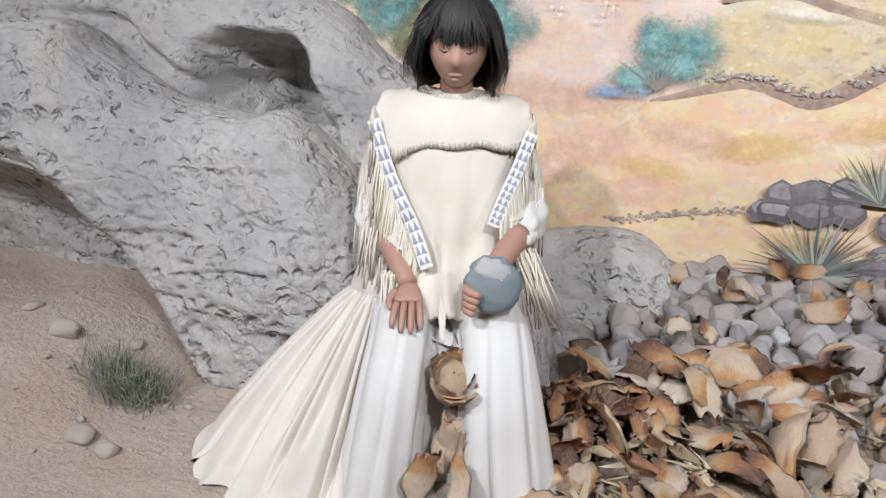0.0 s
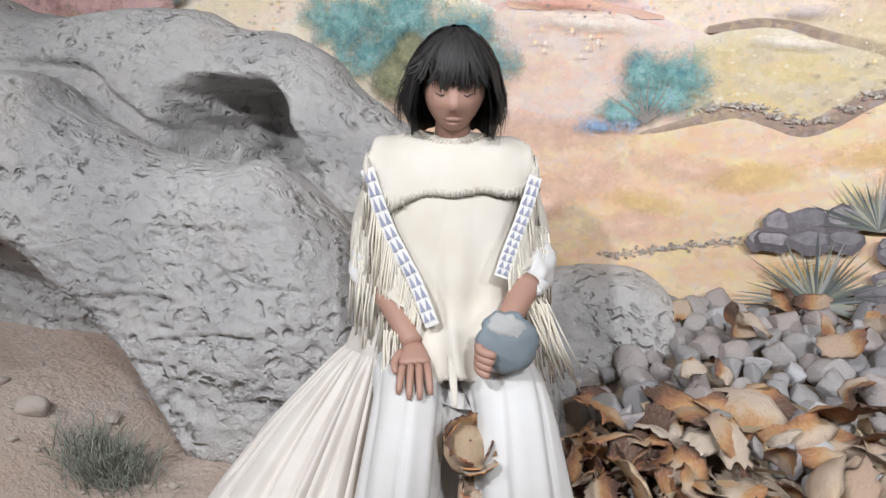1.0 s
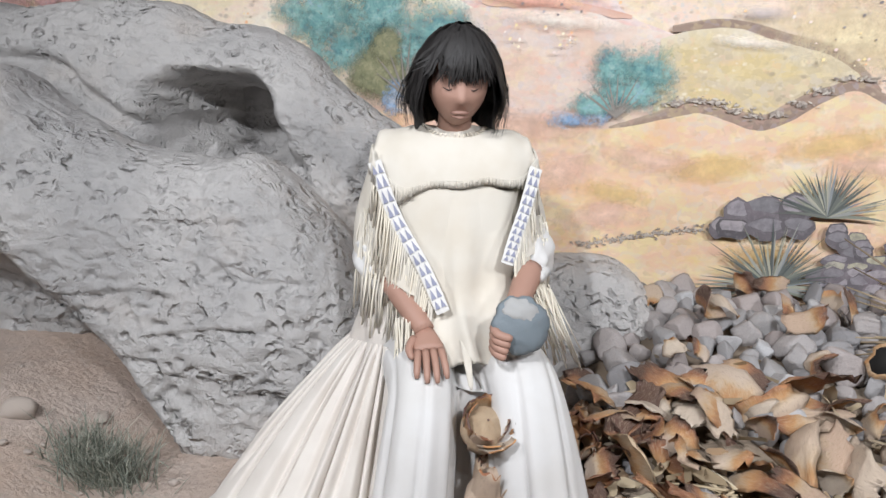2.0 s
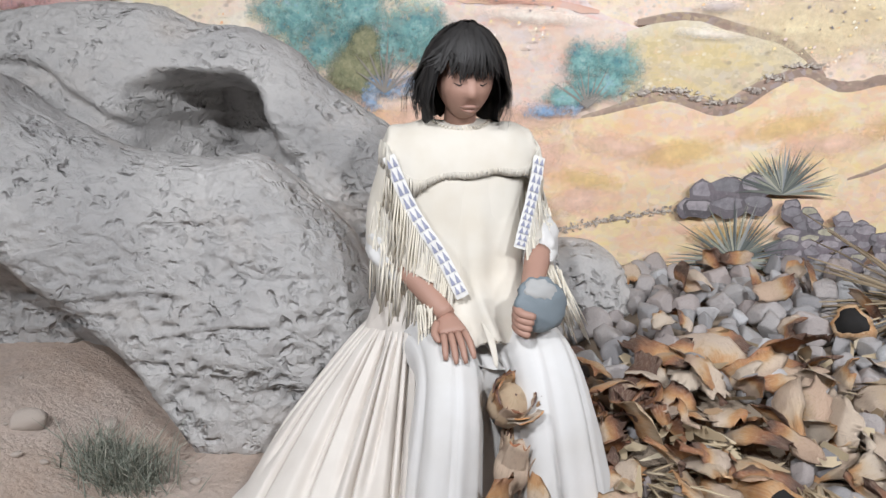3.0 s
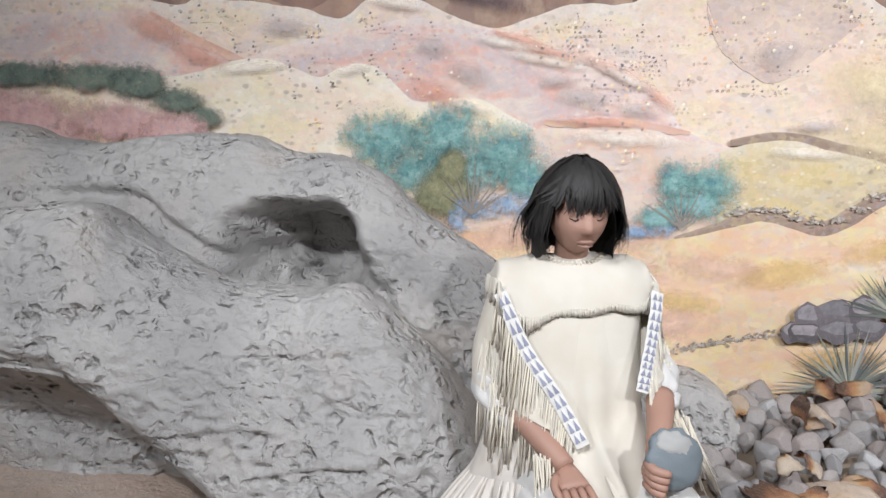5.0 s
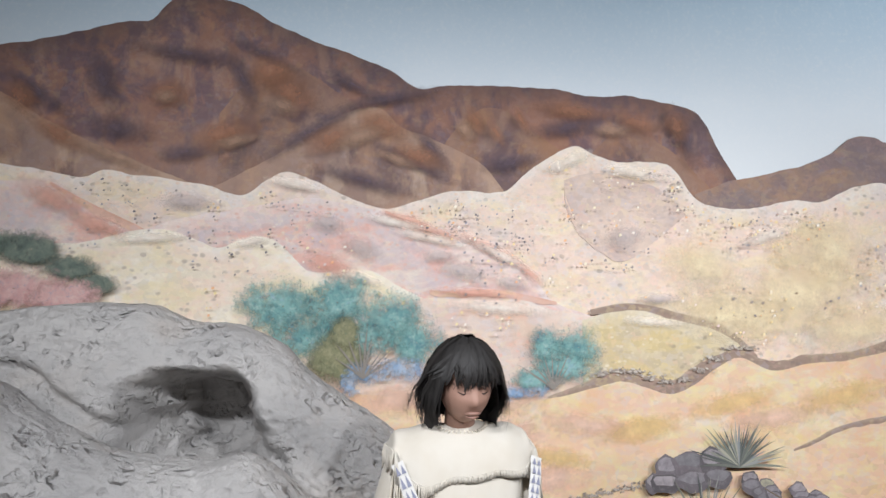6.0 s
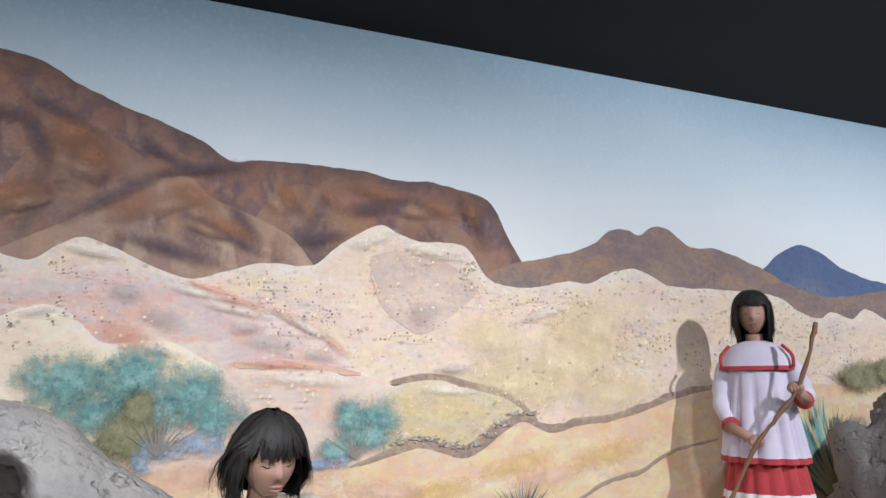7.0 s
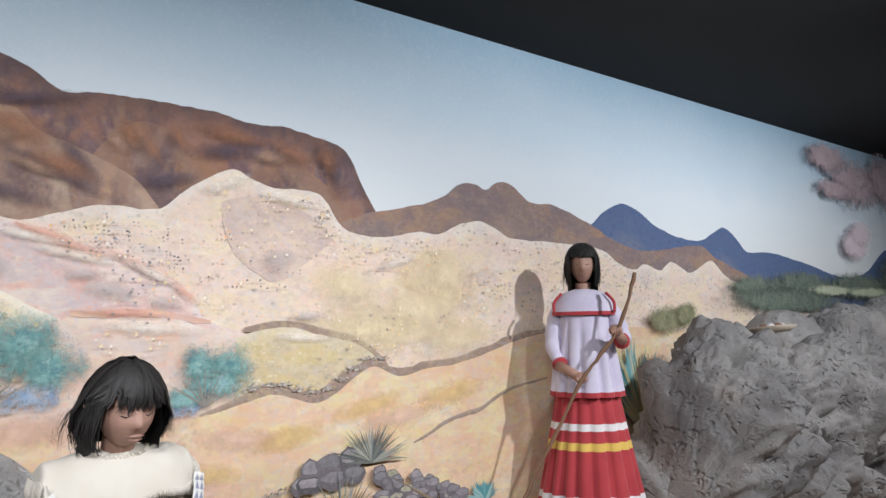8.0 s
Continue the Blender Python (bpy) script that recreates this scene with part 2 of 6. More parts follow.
def sand_paint():
    """Foreground sand of the mural: peach turning to yellow along the wall."""
    g = Graph("painted_yellow_sand")
    u, v = g.uv()
    w = g.math("ADD", u, g.math("MULTIPLY", g.math("SUBTRACT", g.noise(2.2, 4), 0.5), 0.9))
    c = g.ramp(g.step(w, -0.6, 2.4), [(0.0, (0.86, 0.61, 0.49)), (0.42, (0.86, 0.63, 0.49)), (0.62, (0.85, 0.68, 0.42)), (1.0, (0.84, 0.69, 0.42))])
    c = g.mix(g.math("MULTIPLY", g.step(g.noise(3.0, 5, 0.65, 0.8), 0.50, 0.64), 0.7), c, (0.84, 0.62, 0.26))
    c = g.mix(g.math("MULTIPLY", g.step(g.noise(5.0, 5, 0.7, 1.2), 0.55, 0.70), 0.7), c, (0.86, 0.56, 0.46))
    c = g.mix(g.math("MULTIPLY", g.step(g.noise(30, 3, 0.8), 0.5, 0.75), 0.35), c, (0.90, 0.80, 0.64))
    c = g.mix(g.math("MULTIPLY", g.step(g.noise(24, 3, 0.8, 1.0), 0.56, 0.75), 0.4), c, (0.78, 0.50, 0.28))
    c = washes(g, c, [(0.86, 0.62, 0.22), (0.88, 0.58, 0.46), (0.92, 0.84, 0.70), (0.84, 0.50, 0.26), (0.88, 0.76, 0.40), (0.86, 0.52, 0.36)], 3.6, 0.74)
    c = pointillist(g, c, (0.80, 0.62, 0.44), [(0.84, 0.70, 0.40), (0.80, 0.56, 0.46), (0.74, 0.66, 0.62)], 34.0, 0.55)
    c = g.mix(0.10, c, (0.60, 0.56, 0.54))
    c = g.mix(1.0, c, (0.90, 0.88, 0.84), "MULTIPLY")
    return g.done(c, 0.75, g.noise(70, 3, 0.7), 0.25, 0.002)


M_SAND_PAINT = sand_paint()


def dab_paint(name, stops, rough=0.75):
    g = Graph(name)
    return g.done(g.ramp(g.island(), stops), rough, g.noise(70, 3), 0.2, 0.002)


def soft_paint(name, stops, ragged=1.0, light=(0.62, 0.66, 0.64), shade=None, inner=0.42, outer=0.82):
    """Scumbled paint whose edge dissolves into the ground colour."""
    g = Graph(name)
    u, v = g.uv()
    c = g.ramp(g.step(g.noise(11, 5, 0.7, 0.5), 0.28, 0.72), stops)
    c = g.mix(g.math("MULTIPLY", g.step(g.noise(44, 4, 0.75, 0.6), 0.50, 0.70), 0.55), c, light)
    c = g.mix(g.math("MULTIPLY", g.step(g.noise(36, 4, 0.75, 1.0), 0.54, 0.70), 0.6), c, shade or tuple(x * 0.5 for x in stops[0][1]))
    wob = g.math("ADD", g.math("MULTIPLY", g.math("SUBTRACT", g.noise(13, 4, 0.6), 0.5), 0.75 * ragged), g.math("MULTIPLY", g.math("SUBTRACT", g.noise(55, 3, 0.7), 0.5), 0.55 * ragged))
    alpha = g.step(g.math("ADD", u, wob), outer, inner)
    return g.done(c, 0.75, None, Alpha=alpha)


def glaze(name, colour):
    light = tuple(min(1, x * 1.2 + 0.02) for x in colour)
    return soft_paint(name, [(0.0, tuple(x * 0.82 for x in colour)), (0.5, colour), (1.0, light)], 0.8, light, tuple(x * 0.75 for x in colour), -0.15, 0.80)


M_TEAL = soft_paint("painted_teal_leaves", [(0.0, (0.06, 0.17, 0.22)), (0.35, (0.12, 0.28, 0.28)), (0.7, (0.22, 0.41, 0.38)), (1.0, (0.26, 0.40, 0.50))], 1.7, (0.50, 0.60, 0.55), (0.04, 0.10, 0.14), 0.25, 0.85)
M_DEEP = soft_paint("painted_deep_green_leaves", [(0.0, (0.07, 0.09, 0.08)), (0.5, (0.13, 0.17, 0.14)), (1.0, (0.22, 0.25, 0.19))], 1.0, (0.32, 0.34, 0.26))
M_OLIVE = soft_paint("painted_olive_leaves", [(0.0, (0.12, 0.13, 0.07)), (0.5, (0.22, 0.22, 0.12)), (1.0, (0.32, 0.29, 0.17))], 1.0, (0.42, 0.40, 0.26))
M_BLUEDAB = soft_paint("painted_blue_shade", [(0.0, (0.14, 0.26, 0.44)), (0.5, (0.24, 0.36, 0.52)), (1.0, (0.50, 0.54, 0.60))], 2.4, (0.70, 0.62, 0.58), None, 0.05, 0.75)
M_ROSE = soft_paint("painted_rose_field", [(0.0, (0.50, 0.27, 0.26)), (0.5, (0.64, 0.38, 0.36)), (1.0, (0.74, 0.50, 0.46))], 1.0, (0.78, 0.62, 0.56), (0.30, 0.28, 0.38))
M_BLOSSOM = soft_paint("painted_blossom", [(0.0, (0.34, 0.26, 0.30)), (0.5, (0.48, 0.36, 0.38)), (1.0, (0.56, 0.46, 0.48))], 1.3, (0.56, 0.56, 0.60))
M_MEADOW = soft_paint("painted_meadow_green", [(0.0, (0.42, 0.48, 0.32)), (1.0, (0.60, 0.62, 0.46))])
M_CLOUD = soft_paint("painted_pink_cloud", [(0.0, (0.70, 0.55, 0.60)), (1.0, (0.80, 0.70, 0.74))], 0.7, (0.84, 0.78, 0.80), (0.62, 0.56, 0.64))
M_GLAZE_DARK = glaze("painted_violet_glaze", (0.115, 0.078, 0.100))
M_GLAZE_RUST = glaze("painted_rust_glaze", (0.36, 0.165, 0.095))
M_GLAZE_TAN = glaze("painted_tan_glaze", (0.42, 0.26, 0.18))
M_GLAZE_YELLOW = glaze("painted_yellow_glaze", (0.86, 0.72, 0.47))
M_GLAZE_ROSE = glaze("painted_rose_glaze", (0.74, 0.40, 0.31))
M_GLAZE_GREY = glaze("painted_grey_glaze", (0.60, 0.52, 0.50))
M_GLAZE_PEACH = glaze("painted_peach_glaze", (0.80, 0.56, 0.44))
M_GLAZE_OCHRE = glaze("painted_ochre_glaze", (0.80, 0.58, 0.27))
M_GLAZE_PALE = glaze("painted_pale_glaze", (0.90, 0.80, 0.70))
M_DOT = dab_paint("painted_dark_dots", [(0.0, (0.16, 0.15, 0.17)), (0.5, (0.30, 0.25, 0.22)), (1.0, (0.36, 0.36, 0.42))])
M_WARMDOT = dab_paint("painted_warm_dots", [(0.0, (0.84, 0.46, 0.26)), (0.4, (0.86, 0.70, 0.36)), (0.7, (0.92, 0.86, 0.76)), (1.0, (0.74, 0.56, 0.52))])
M_TWIG = plain("painted_grey_twigs", (0.30, 0.27, 0.24))
def stone_paint(name, stops):
    g = Graph(name)
    c = g.ramp(g.island(), stops)
    c = g.mix(g.math("MULTIPLY", g.step(g.noise(24, 4, 0.7), 0.42, 0.70), 0.6), c, (0.10, 0.09, 0.10))
    c = g.mix(g.math("MULTIPLY", g.step(g.noise(40, 4, 0.7), 0.52, 0.72), 0.4), c, (0.30, 0.28, 0.29))
    return g.done(c, 0.75, g.noise(70, 3), 0.2, 0.002)


M_PSTONE = stone_paint("painted_stones", [(0.0, (0.09, 0.08, 0.085)), (0.5, (0.15, 0.13, 0.14)), (1.0, (0.22, 0.18, 0.20))])
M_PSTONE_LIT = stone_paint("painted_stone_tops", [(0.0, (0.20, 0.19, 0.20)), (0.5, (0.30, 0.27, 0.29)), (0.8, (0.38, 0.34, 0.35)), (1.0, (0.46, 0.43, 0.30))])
M_PBLADE = dab_paint("painted_agave_blades", [(0.0, (0.07, 0.08, 0.08)), (0.4, (0.14, 0.15, 0.13)), (0.7, (0.27, 0.28, 0.22)), (0.85, (0.40, 0.38, 0.29)), (1.0, (0.17, 0.20, 0.25))])
M_PTEAL = dab_paint("painted_teal_blades", [(0.0, (0.06, 0.22, 0.24)), (0.5, (0.14, 0.36, 0.38)), (1.0, (0.34, 0.48, 0.46))])
M_STRAW = dab_paint("painted_straw_blades", [(0.0, (0.62, 0.52, 0.28)), (0.6, (0.76, 0.66, 0.40)), (1.0, (0.50, 0.46, 0.26))])
M_GRIT = dab_paint("painted_grit", [(0.0, (0.22, 0.18, 0.15)), (0.5, (0.38, 0.32, 0.28)), (1.0, (0.60, 0.54, 0.46))])
M_ROCK = rock_paint("grey_plaster_rock", (0.615, 0.588, 0.565), (0.435, 0.42, 0.412), (0.60, 0.53, 0.475))
M_ROCK_DARK = rock_paint("dark_plaster_rock", (0.38, 0.36, 0.345), (0.20, 0.19, 0.188), (0.36, 0.31, 0.275))


def ground_mat():
    g = Graph("sandy_ground")
    c = g.mix(g.step(g.noise(2.5, 5), 0.35, 0.65), (0.50, 0.38, 0.305), (0.58, 0.475, 0.41))
    c = g.mix(g.math("MULTIPLY", g.step(g.noise(60, 4, 0.7), 0.5, 0.75), 0.5), c, (0.30, 0.23, 0.18))
    c = g.mix(g.math("MULTIPLY", g.step(g.voronoi(70), 0.18, 0.08), 0.5), c, (0.62, 0.55, 0.48))
    c = g.mix(g.math("MULTIPLY", g.step(g.noise(9, 5, 0.7, 0.6), 0.48, 0.66), 0.45), c, (0.47, 0.40, 0.355))
    return g.done(c, 0.95, g.math("ADD", g.noise(55, 6, 0.7), g.math("MULTIPLY", g.noise(12, 4, 0.6), 1.2)), 0.8, 0.020)


M_GROUND = ground_mat()


def cobble_mat():
    g = Graph("grey_cobble")
    r = g.random()
    c = g.ramp(r, [(0.0, (0.26, 0.25, 0.255)), (0.35, (0.34, 0.325, 0.32)), (0.6, (0.41, 0.37, 0.355)), (0.85, (0.37, 0.31, 0.29)), (1.0, (0.52, 0.53, 0.54))])
    c = g.mix(g.math("MULTIPLY", g.step(g.noise(14, 5, 0.7), 0.45, 0.72), 0.5), c, (0.20, 0.19, 0.19))
    c = g.mix(g.math("MULTIPLY", g.step(g.noise(50, 4, 0.8), 0.55, 0.75), 0.35), c, (0.58, 0.55, 0.52))
    return g.done(c, 0.85, g.math("ADD", g.noise(9, 6, 0.7), g.math("MULTIPLY", g.voronoi(5.0), 0.4)), 0.55, 0.010)


M_COBBLE = cobble_mat()


def husk_mat():
    """Dry agave leaf base: straw-coloured tip, scorched orange and brown towards the cut."""
    g = Graph("dry_agave_husk")
    u, v = g.uv()
    r = g.random()
    w = g.math("ADD", v, g.math("ADD", g.math("MULTIPLY", g.math("SUBTRACT", g.noise(16, 5, 0.6, 0.6), 0.5), 0.55), g.math("MULTIPLY", g.math("SUBTRACT", r, 0.5), 0.75)))
    pale = g.ramp(r, [(0.0, (0.68, 0.57, 0.46)), (0.3, (0.64, 0.48, 0.36)), (0.5, (0.58, 0.40, 0.29)), (0.7, (0.66, 0.54, 0.44)), (0.85, (0.47, 0.29, 0.19)), (1.0, (0.64, 0.48, 0.32))])
    burnt = g.ramp(w, [(0.50, (0.62, 0.46, 0.30)), (0.66, (0.56, 0.29, 0.12)), (0.84, (0.36, 0.15, 0.075)), (1.05, (0.12, 0.06, 0.045))])
    c = g.mix(g.step(w, 0.36, 0.56), pale, burnt)
    streak = g.noise(9, 5, 0.7, 0.0, g.node("ShaderNodeMapping", Vector=g.coord.outputs["UV"], Scale=(12, 1.2, 1)).outputs[0])
    c = g.mix(g.math("MULTIPLY", g.step(streak, 0.48, 0.66), 0.50), c, (0.66, 0.53, 0.39))
    c = g.mix(g.math("MULTIPLY", g.step(streak, 0.46, 0.32), 0.55), c, (0.30, 0.18, 0.11))
    c = g.mix(g.math("MULTIPLY", g.step(g.noise(30, 4, 0.8), 0.60, 0.75), 0.5), c, (0.20, 0.11, 0.07))
    return g.done(c, 0.50, streak, 0.8, 0.010)


M_HUSK = husk_mat()
M_FIBRE = dab_paint("dry_fibre", [(0.0, (0.40, 0.31, 0.20)), (0.5, (0.56, 0.46, 0.31)), (0.8, (0.30, 0.20, 0.12)), (1.0, (0.62, 0.54, 0.40))])
def leaf_mat():
    g = Graph("dry_dark_leaf")
    c = g.ramp(g.random(), [(0.0, (0.16, 0.12, 0.08)), (0.4, (0.30, 0.23, 0.15)), (0.7, (0.44, 0.35, 0.23)), (1.0, (0.12, 0.09, 0.06))])
    return g.done(g.mix(g.math("MULTIPLY", g.step(g.noise(30, 4), 0.5, 0.7), 0.4), c, (0.08, 0.06, 0.045)), 0.7, g.noise(90, 3), 0.3, 0.003)


M_LEAF = leaf_mat()
M_STALK_INSIDE = plain("near_black_hollow", (0.015, 0.013, 0.012), rough=0.9)
M_LITTER = plain("dark_plant_litter", (0.24, 0.18, 0.13), (0.36, 0.29, 0.22), 14, 0.95, 0.6, 0.02)


def cloth(name, a, b, weave=900, rough=0.85):
    g = Graph(name)
    c = g.mix(g.step(g.noise(7, 4), 0.4, 0.65), a, b)
    return g.done(c, rough, g.noise(220, 3, 0.7), 0.15, 0.002, Sheen_Weight=0.2)


M_BUCKSKIN = cloth("cream_buckskin", (0.645, 0.600, 0.525), (0.605, 0.55, 0.465))
M_FRINGE = cloth("buckskin_fringe", (0.78, 0.72, 0.61), (0.72, 0.65, 0.53))
M_COTTON = cloth("white_cotton", (0.635, 0.62, 0.605), (0.60, 0.58, 0.555))
M_MUSLIN = cloth("unbleached_muslin", (0.67, 0.62, 0.565), (0.62, 0.565, 0.51))
M_BEAD = plain("blue_beads", (0.27, 0.28, 0.38), rough=0.5)
M_BAND_WHITE = plain("white_beads", (0.71, 0.69, 0.65), (0.64, 0.62, 0.60), 60, 0.6)
M_SKIN = plain("painted_brown_figure", (0.42, 0.245, 0.185), (0.36, 0.205, 0.155), 14, 0.6, 0.1)
M_LIP = plain("painted_lip", (0.36, 0.20, 0.155), rough=0.5)
M_HAIR = plain("black_wig", (0.012, 0.011, 0.011), (0.028, 0.024, 0.022), 60, 0.62)
M_LILAC = cloth("pale_lilac_cotton", (0.66, 0.62, 0.74), (0.58, 0.53, 0.68))
M_REDCLOTH = cloth("red_cotton", (0.46, 0.045, 0.055), (0.40, 0.035, 0.045))
M_WHITECLOTH = cloth("white_ribbon", (0.80, 0.76, 0.76), (0.72, 0.68, 0.70))
M_YELLOWCLOTH = cloth("yellow_ribbon", (0.76, 0.52, 0.12), (0.70, 0.46, 0.10))
M_WOOD = plain("weathered_stick", (0.26, 0.14, 0.08), (0.16, 0.09, 0.055), 20, 0.7)
M_SLATE = plain("blue_grey_handstone", (0.13, 0.16, 0.18), (0.19, 0.22, 0.24), 18, 0.6)
M_CHALK = plain("chalky_stone_face", (0.42, 0.41, 0.39), (0.34, 0.34, 0.34), 30, 0.85)
M_TUFT = dab_paint("dry_grey_green_grass", [(0.0, (0.20, 0.22, 0.18)), (0.5, (0.32, 0.33, 0.27)), (1.0, (0.48, 0.46, 0.38))])
M_BASKET = plain("woven_basket", (0.60, 0.52, 0.42), (0.34, 0.26, 0.20), 60, 0.8)


# ---- mesh tools ----
class Build:
    """Collects faces with materials and uv, and turns them into one mesh."""

    def __init__(self):
        self.v, self.f, self.m, self.uv, self.mats = [], [], [], [], []

    def slot(self, mat):
        if mat not in self.mats:
            self.mats.append(mat)
        return self.mats.index(mat)

    def grid(self, pts, mat, wrap=False, uv=None, ends=False):
        """pts: rows of points; wrap closes each row into a ring."""
        rows, cols, base, k = len(pts), len(pts[0]), len(self.v), self.slot(mat)
        for row in pts:
            self.v.extend(tuple(p) for p in row)
        for i in range(rows - 1):
            for j in range(cols if wrap else cols - 1):
                a, b = base + i * cols + j, base + i * cols + (j + 1) % cols
                self.f.append((a, b, b + cols, a + cols))
                self.m.append(k)
                if uv:
                    j2 = (j + 1) % cols
                    self.uv.append((uv[i][j], uv[i][j2], uv[i + 1][j2], uv[i + 1][j]))
                else:
                    s, t = 1 / max(1, cols - 1), 1 / max(1, rows - 1)
                    self.uv.append(((j * s, i * t), (j * s + s, i * t), (j * s + s, i * t + t), (j * s, i * t + t)))
        if ends and wrap:
            for i, flip in ((0, True), (rows - 1, False)):
                ring = [base + i * cols + j for j in range(cols)]
                self.f.append(tuple(reversed(ring)) if flip else tuple(ring))
                self.m.append(k)
                self.uv.append(tuple((0.5, float(i > 0)) for _ in ring))
        return self

    def face(self, pts, mat, uv=None):
        base = len(self.v)
        self.v.extend(tuple(p) for p in pts)
        self.f.append(tuple(range(base, base + len(pts))))
        self.m.append(self.slot(mat))
        self.uv.append(tuple(uv) if uv else tuple((0.5, 0.5) for _ in pts))
        return self

    def tube(self, path, radii, mat, sides=10, flat=1.0):
        path = [Vector(p) for p in path]
        rings = []
        for i, p in enumerate(path):
            d = (path[min(i + 1, len(path) - 1)] - path[max(i - 1, 0)]).normalized()
            side = d.cross(Vector((0, 1, 0)))
            side = (side if side.length > 0.05 else d.cross(Vector((1, 0, 0)))).normalized()
            up = side.cross(d)
            rings.append([p + side * math.cos(a) * radii[i] + up * math.sin(a) * radii[i] * flat for a in (math.tau * k / sides for k in range(sides))])
        return self.grid(rings, mat, wrap=True, ends=True)

    def ball(self, c, r, mat, rows=14, cols=20, warp=None):
        c = Vector(c)
        pts = []
        for i in range(rows + 1):
            th = math.pi * (0.002 + 0.996 * i / rows)
            row = []
            for j in range(cols):
                ph = math.tau * j / cols
                d = Vector((math.sin(th) * math.cos(ph), math.sin(th) * math.sin(ph), math.cos(th)))
                p = c + Vector((d.x * r[0], d.y * r[1], d.z * r[2]))
                row.append(warp(p, d) if warp else p)
            pts.append(row)
        return self.grid(pts, mat, wrap=True, ends=True)

    def move(self, m):
        self.v = [tuple(m @ Vector(p)) for p in self.v]
        return self

    def mesh(self, name, smooth=True):
        me = bpy.data.meshes.new(name)
        me.from_pydata(self.v, [], self.f)
        for mat in self.mats:
            me.materials.append(mat)
        me.polygons.foreach_set("material_index", self.m)
        me.polygons.foreach_set("use_smooth", [smooth] * len(self.f))
        layer = me.uv_layers.new(name="UVMap")
        layer.data.foreach_set("uv", [c for face in self.uv for p in face for c in p])
        me.update()
        return me

    def object(self, name, parent=None, smooth=True, label="", **tags):
        ob = new(name, self.mesh(name, smooth))
        if parent:
            ob.parent = parent
        return tagged(ob, label, **tags)


def smooth01(t):
    t = max(0.0, min(1.0, t))
    return t * t * (3 - 2 * t)


def spline(pts, x):
    """Catmull-Rom height through (x, z) points."""
    if x <= pts[0][0]:
        return pts[0][1]
    if x >= pts[-1][0]:
        return pts[-1][1]
    i = max(k for k in range(len(pts) - 1) if pts[k][0] <= x)
    p0, p1, p2, p3 = pts[max(i - 1, 0)], pts[i], pts[i + 1], pts[min(i + 2, len(pts) - 1)]
    h = p2[0] - p1[0]
    t = (x - p1[0]) / h
    m1 = (p2[1] - p0[1]) / (p2[0] - p0[0]) * h
    m2 = (p3[1] - p1[1]) / (p3[0] - p1[0]) * h
    return (2 * t**3 - 3 * t**2 + 1) * p1[1] + (t**3 - 2 * t**2 + t) * m1 + (-2 * t**3 + 3 * t**2) * p2[1] + (t**3 - t**2) * m2


def catmull(pts, n):
    """n points along a smooth curve through 3D points."""
    pts = [Vector(p) for p in pts]
    out = []
    for k in range(n):
        s = k / (n - 1) * (len(pts) - 1)
        i = min(int(s), len(pts) - 2)
        t = s - i
        p0, p1, p2, p3 = pts[max(i - 1, 0)], pts[i], pts[i + 1], pts[min(i + 2, len(pts) - 1)]
        out.append(0.5 * ((2 * p1) + (p2 - p0) * t + (2 * p0 - 5 * p1 + 4 * p2 - p3) * t * t + (3 * p1 - p0 - 3 * p2 + p3) * t**3))
    return out


def box(name, lo, hi, mat, parent=None, **tags):
    b = Build()
    (x0, y0, z0), (x1, y1, z1) = lo, hi
    c = [(x, y, z) for z in (z0, z1) for x, y in ((x0, y0), (x1, y0), (x1, y1), (x0, y1))]
    for f in ((3, 2, 1, 0), (4, 5, 6, 7), (0, 1, 5, 4), (1, 2, 6, 5), (2, 3, 7, 6), (3, 0, 4, 7)):
        b.face([c[i] for i in f], mat)
    return b.object(name, parent, smooth=False, **tags)


def n3(x, y, z):
    return noise.noise(Vector((x, y, z)))


# ---- room ----
WALL, TOP = 2.95, 3.53
mural = box("wall_back", (-4.0, WALL, -0.2), (11.0, WALL + 0.2, TOP), M_SKY, kind="structure", label="mural wall with a painted pale blue desert sky", category="wall")
box("ceiling", (-4.2, -4.2, TOP), (11.2, WALL + 0.2, TOP + 0.15), M_BLACK, kind="structure", label="matt black gallery ceiling", category="ceiling")
box("floor", (-4.2, -4.2, -0.15), (11.2, WALL + 0.2, 0.0), M_FLOOR, kind="structure", label="dark gallery floor", category="floor")
box("wall_west", (-4.2, -4.2, 0.0), (-4.0, WALL, TOP), M_DARK, kind="structure", label="dark painted gallery wall", category="wall")
box("wall_east", (11.0, -4.2, 0.0), (11.2, WALL + 0.2, TOP), M_DARK, kind="structure", label="dark painted gallery wall", category="wall")
box("wall_south", (-4.0, -4.2, 0.0), (11.0, -4.0, TOP), M_DARK, kind="structure", label="dark painted gallery wall", category="wall")


# ---- mural ----
LAYER = 0


def depth():
    global LAYER
    LAYER += 1
    return WALL - 0.0015 * LAYER


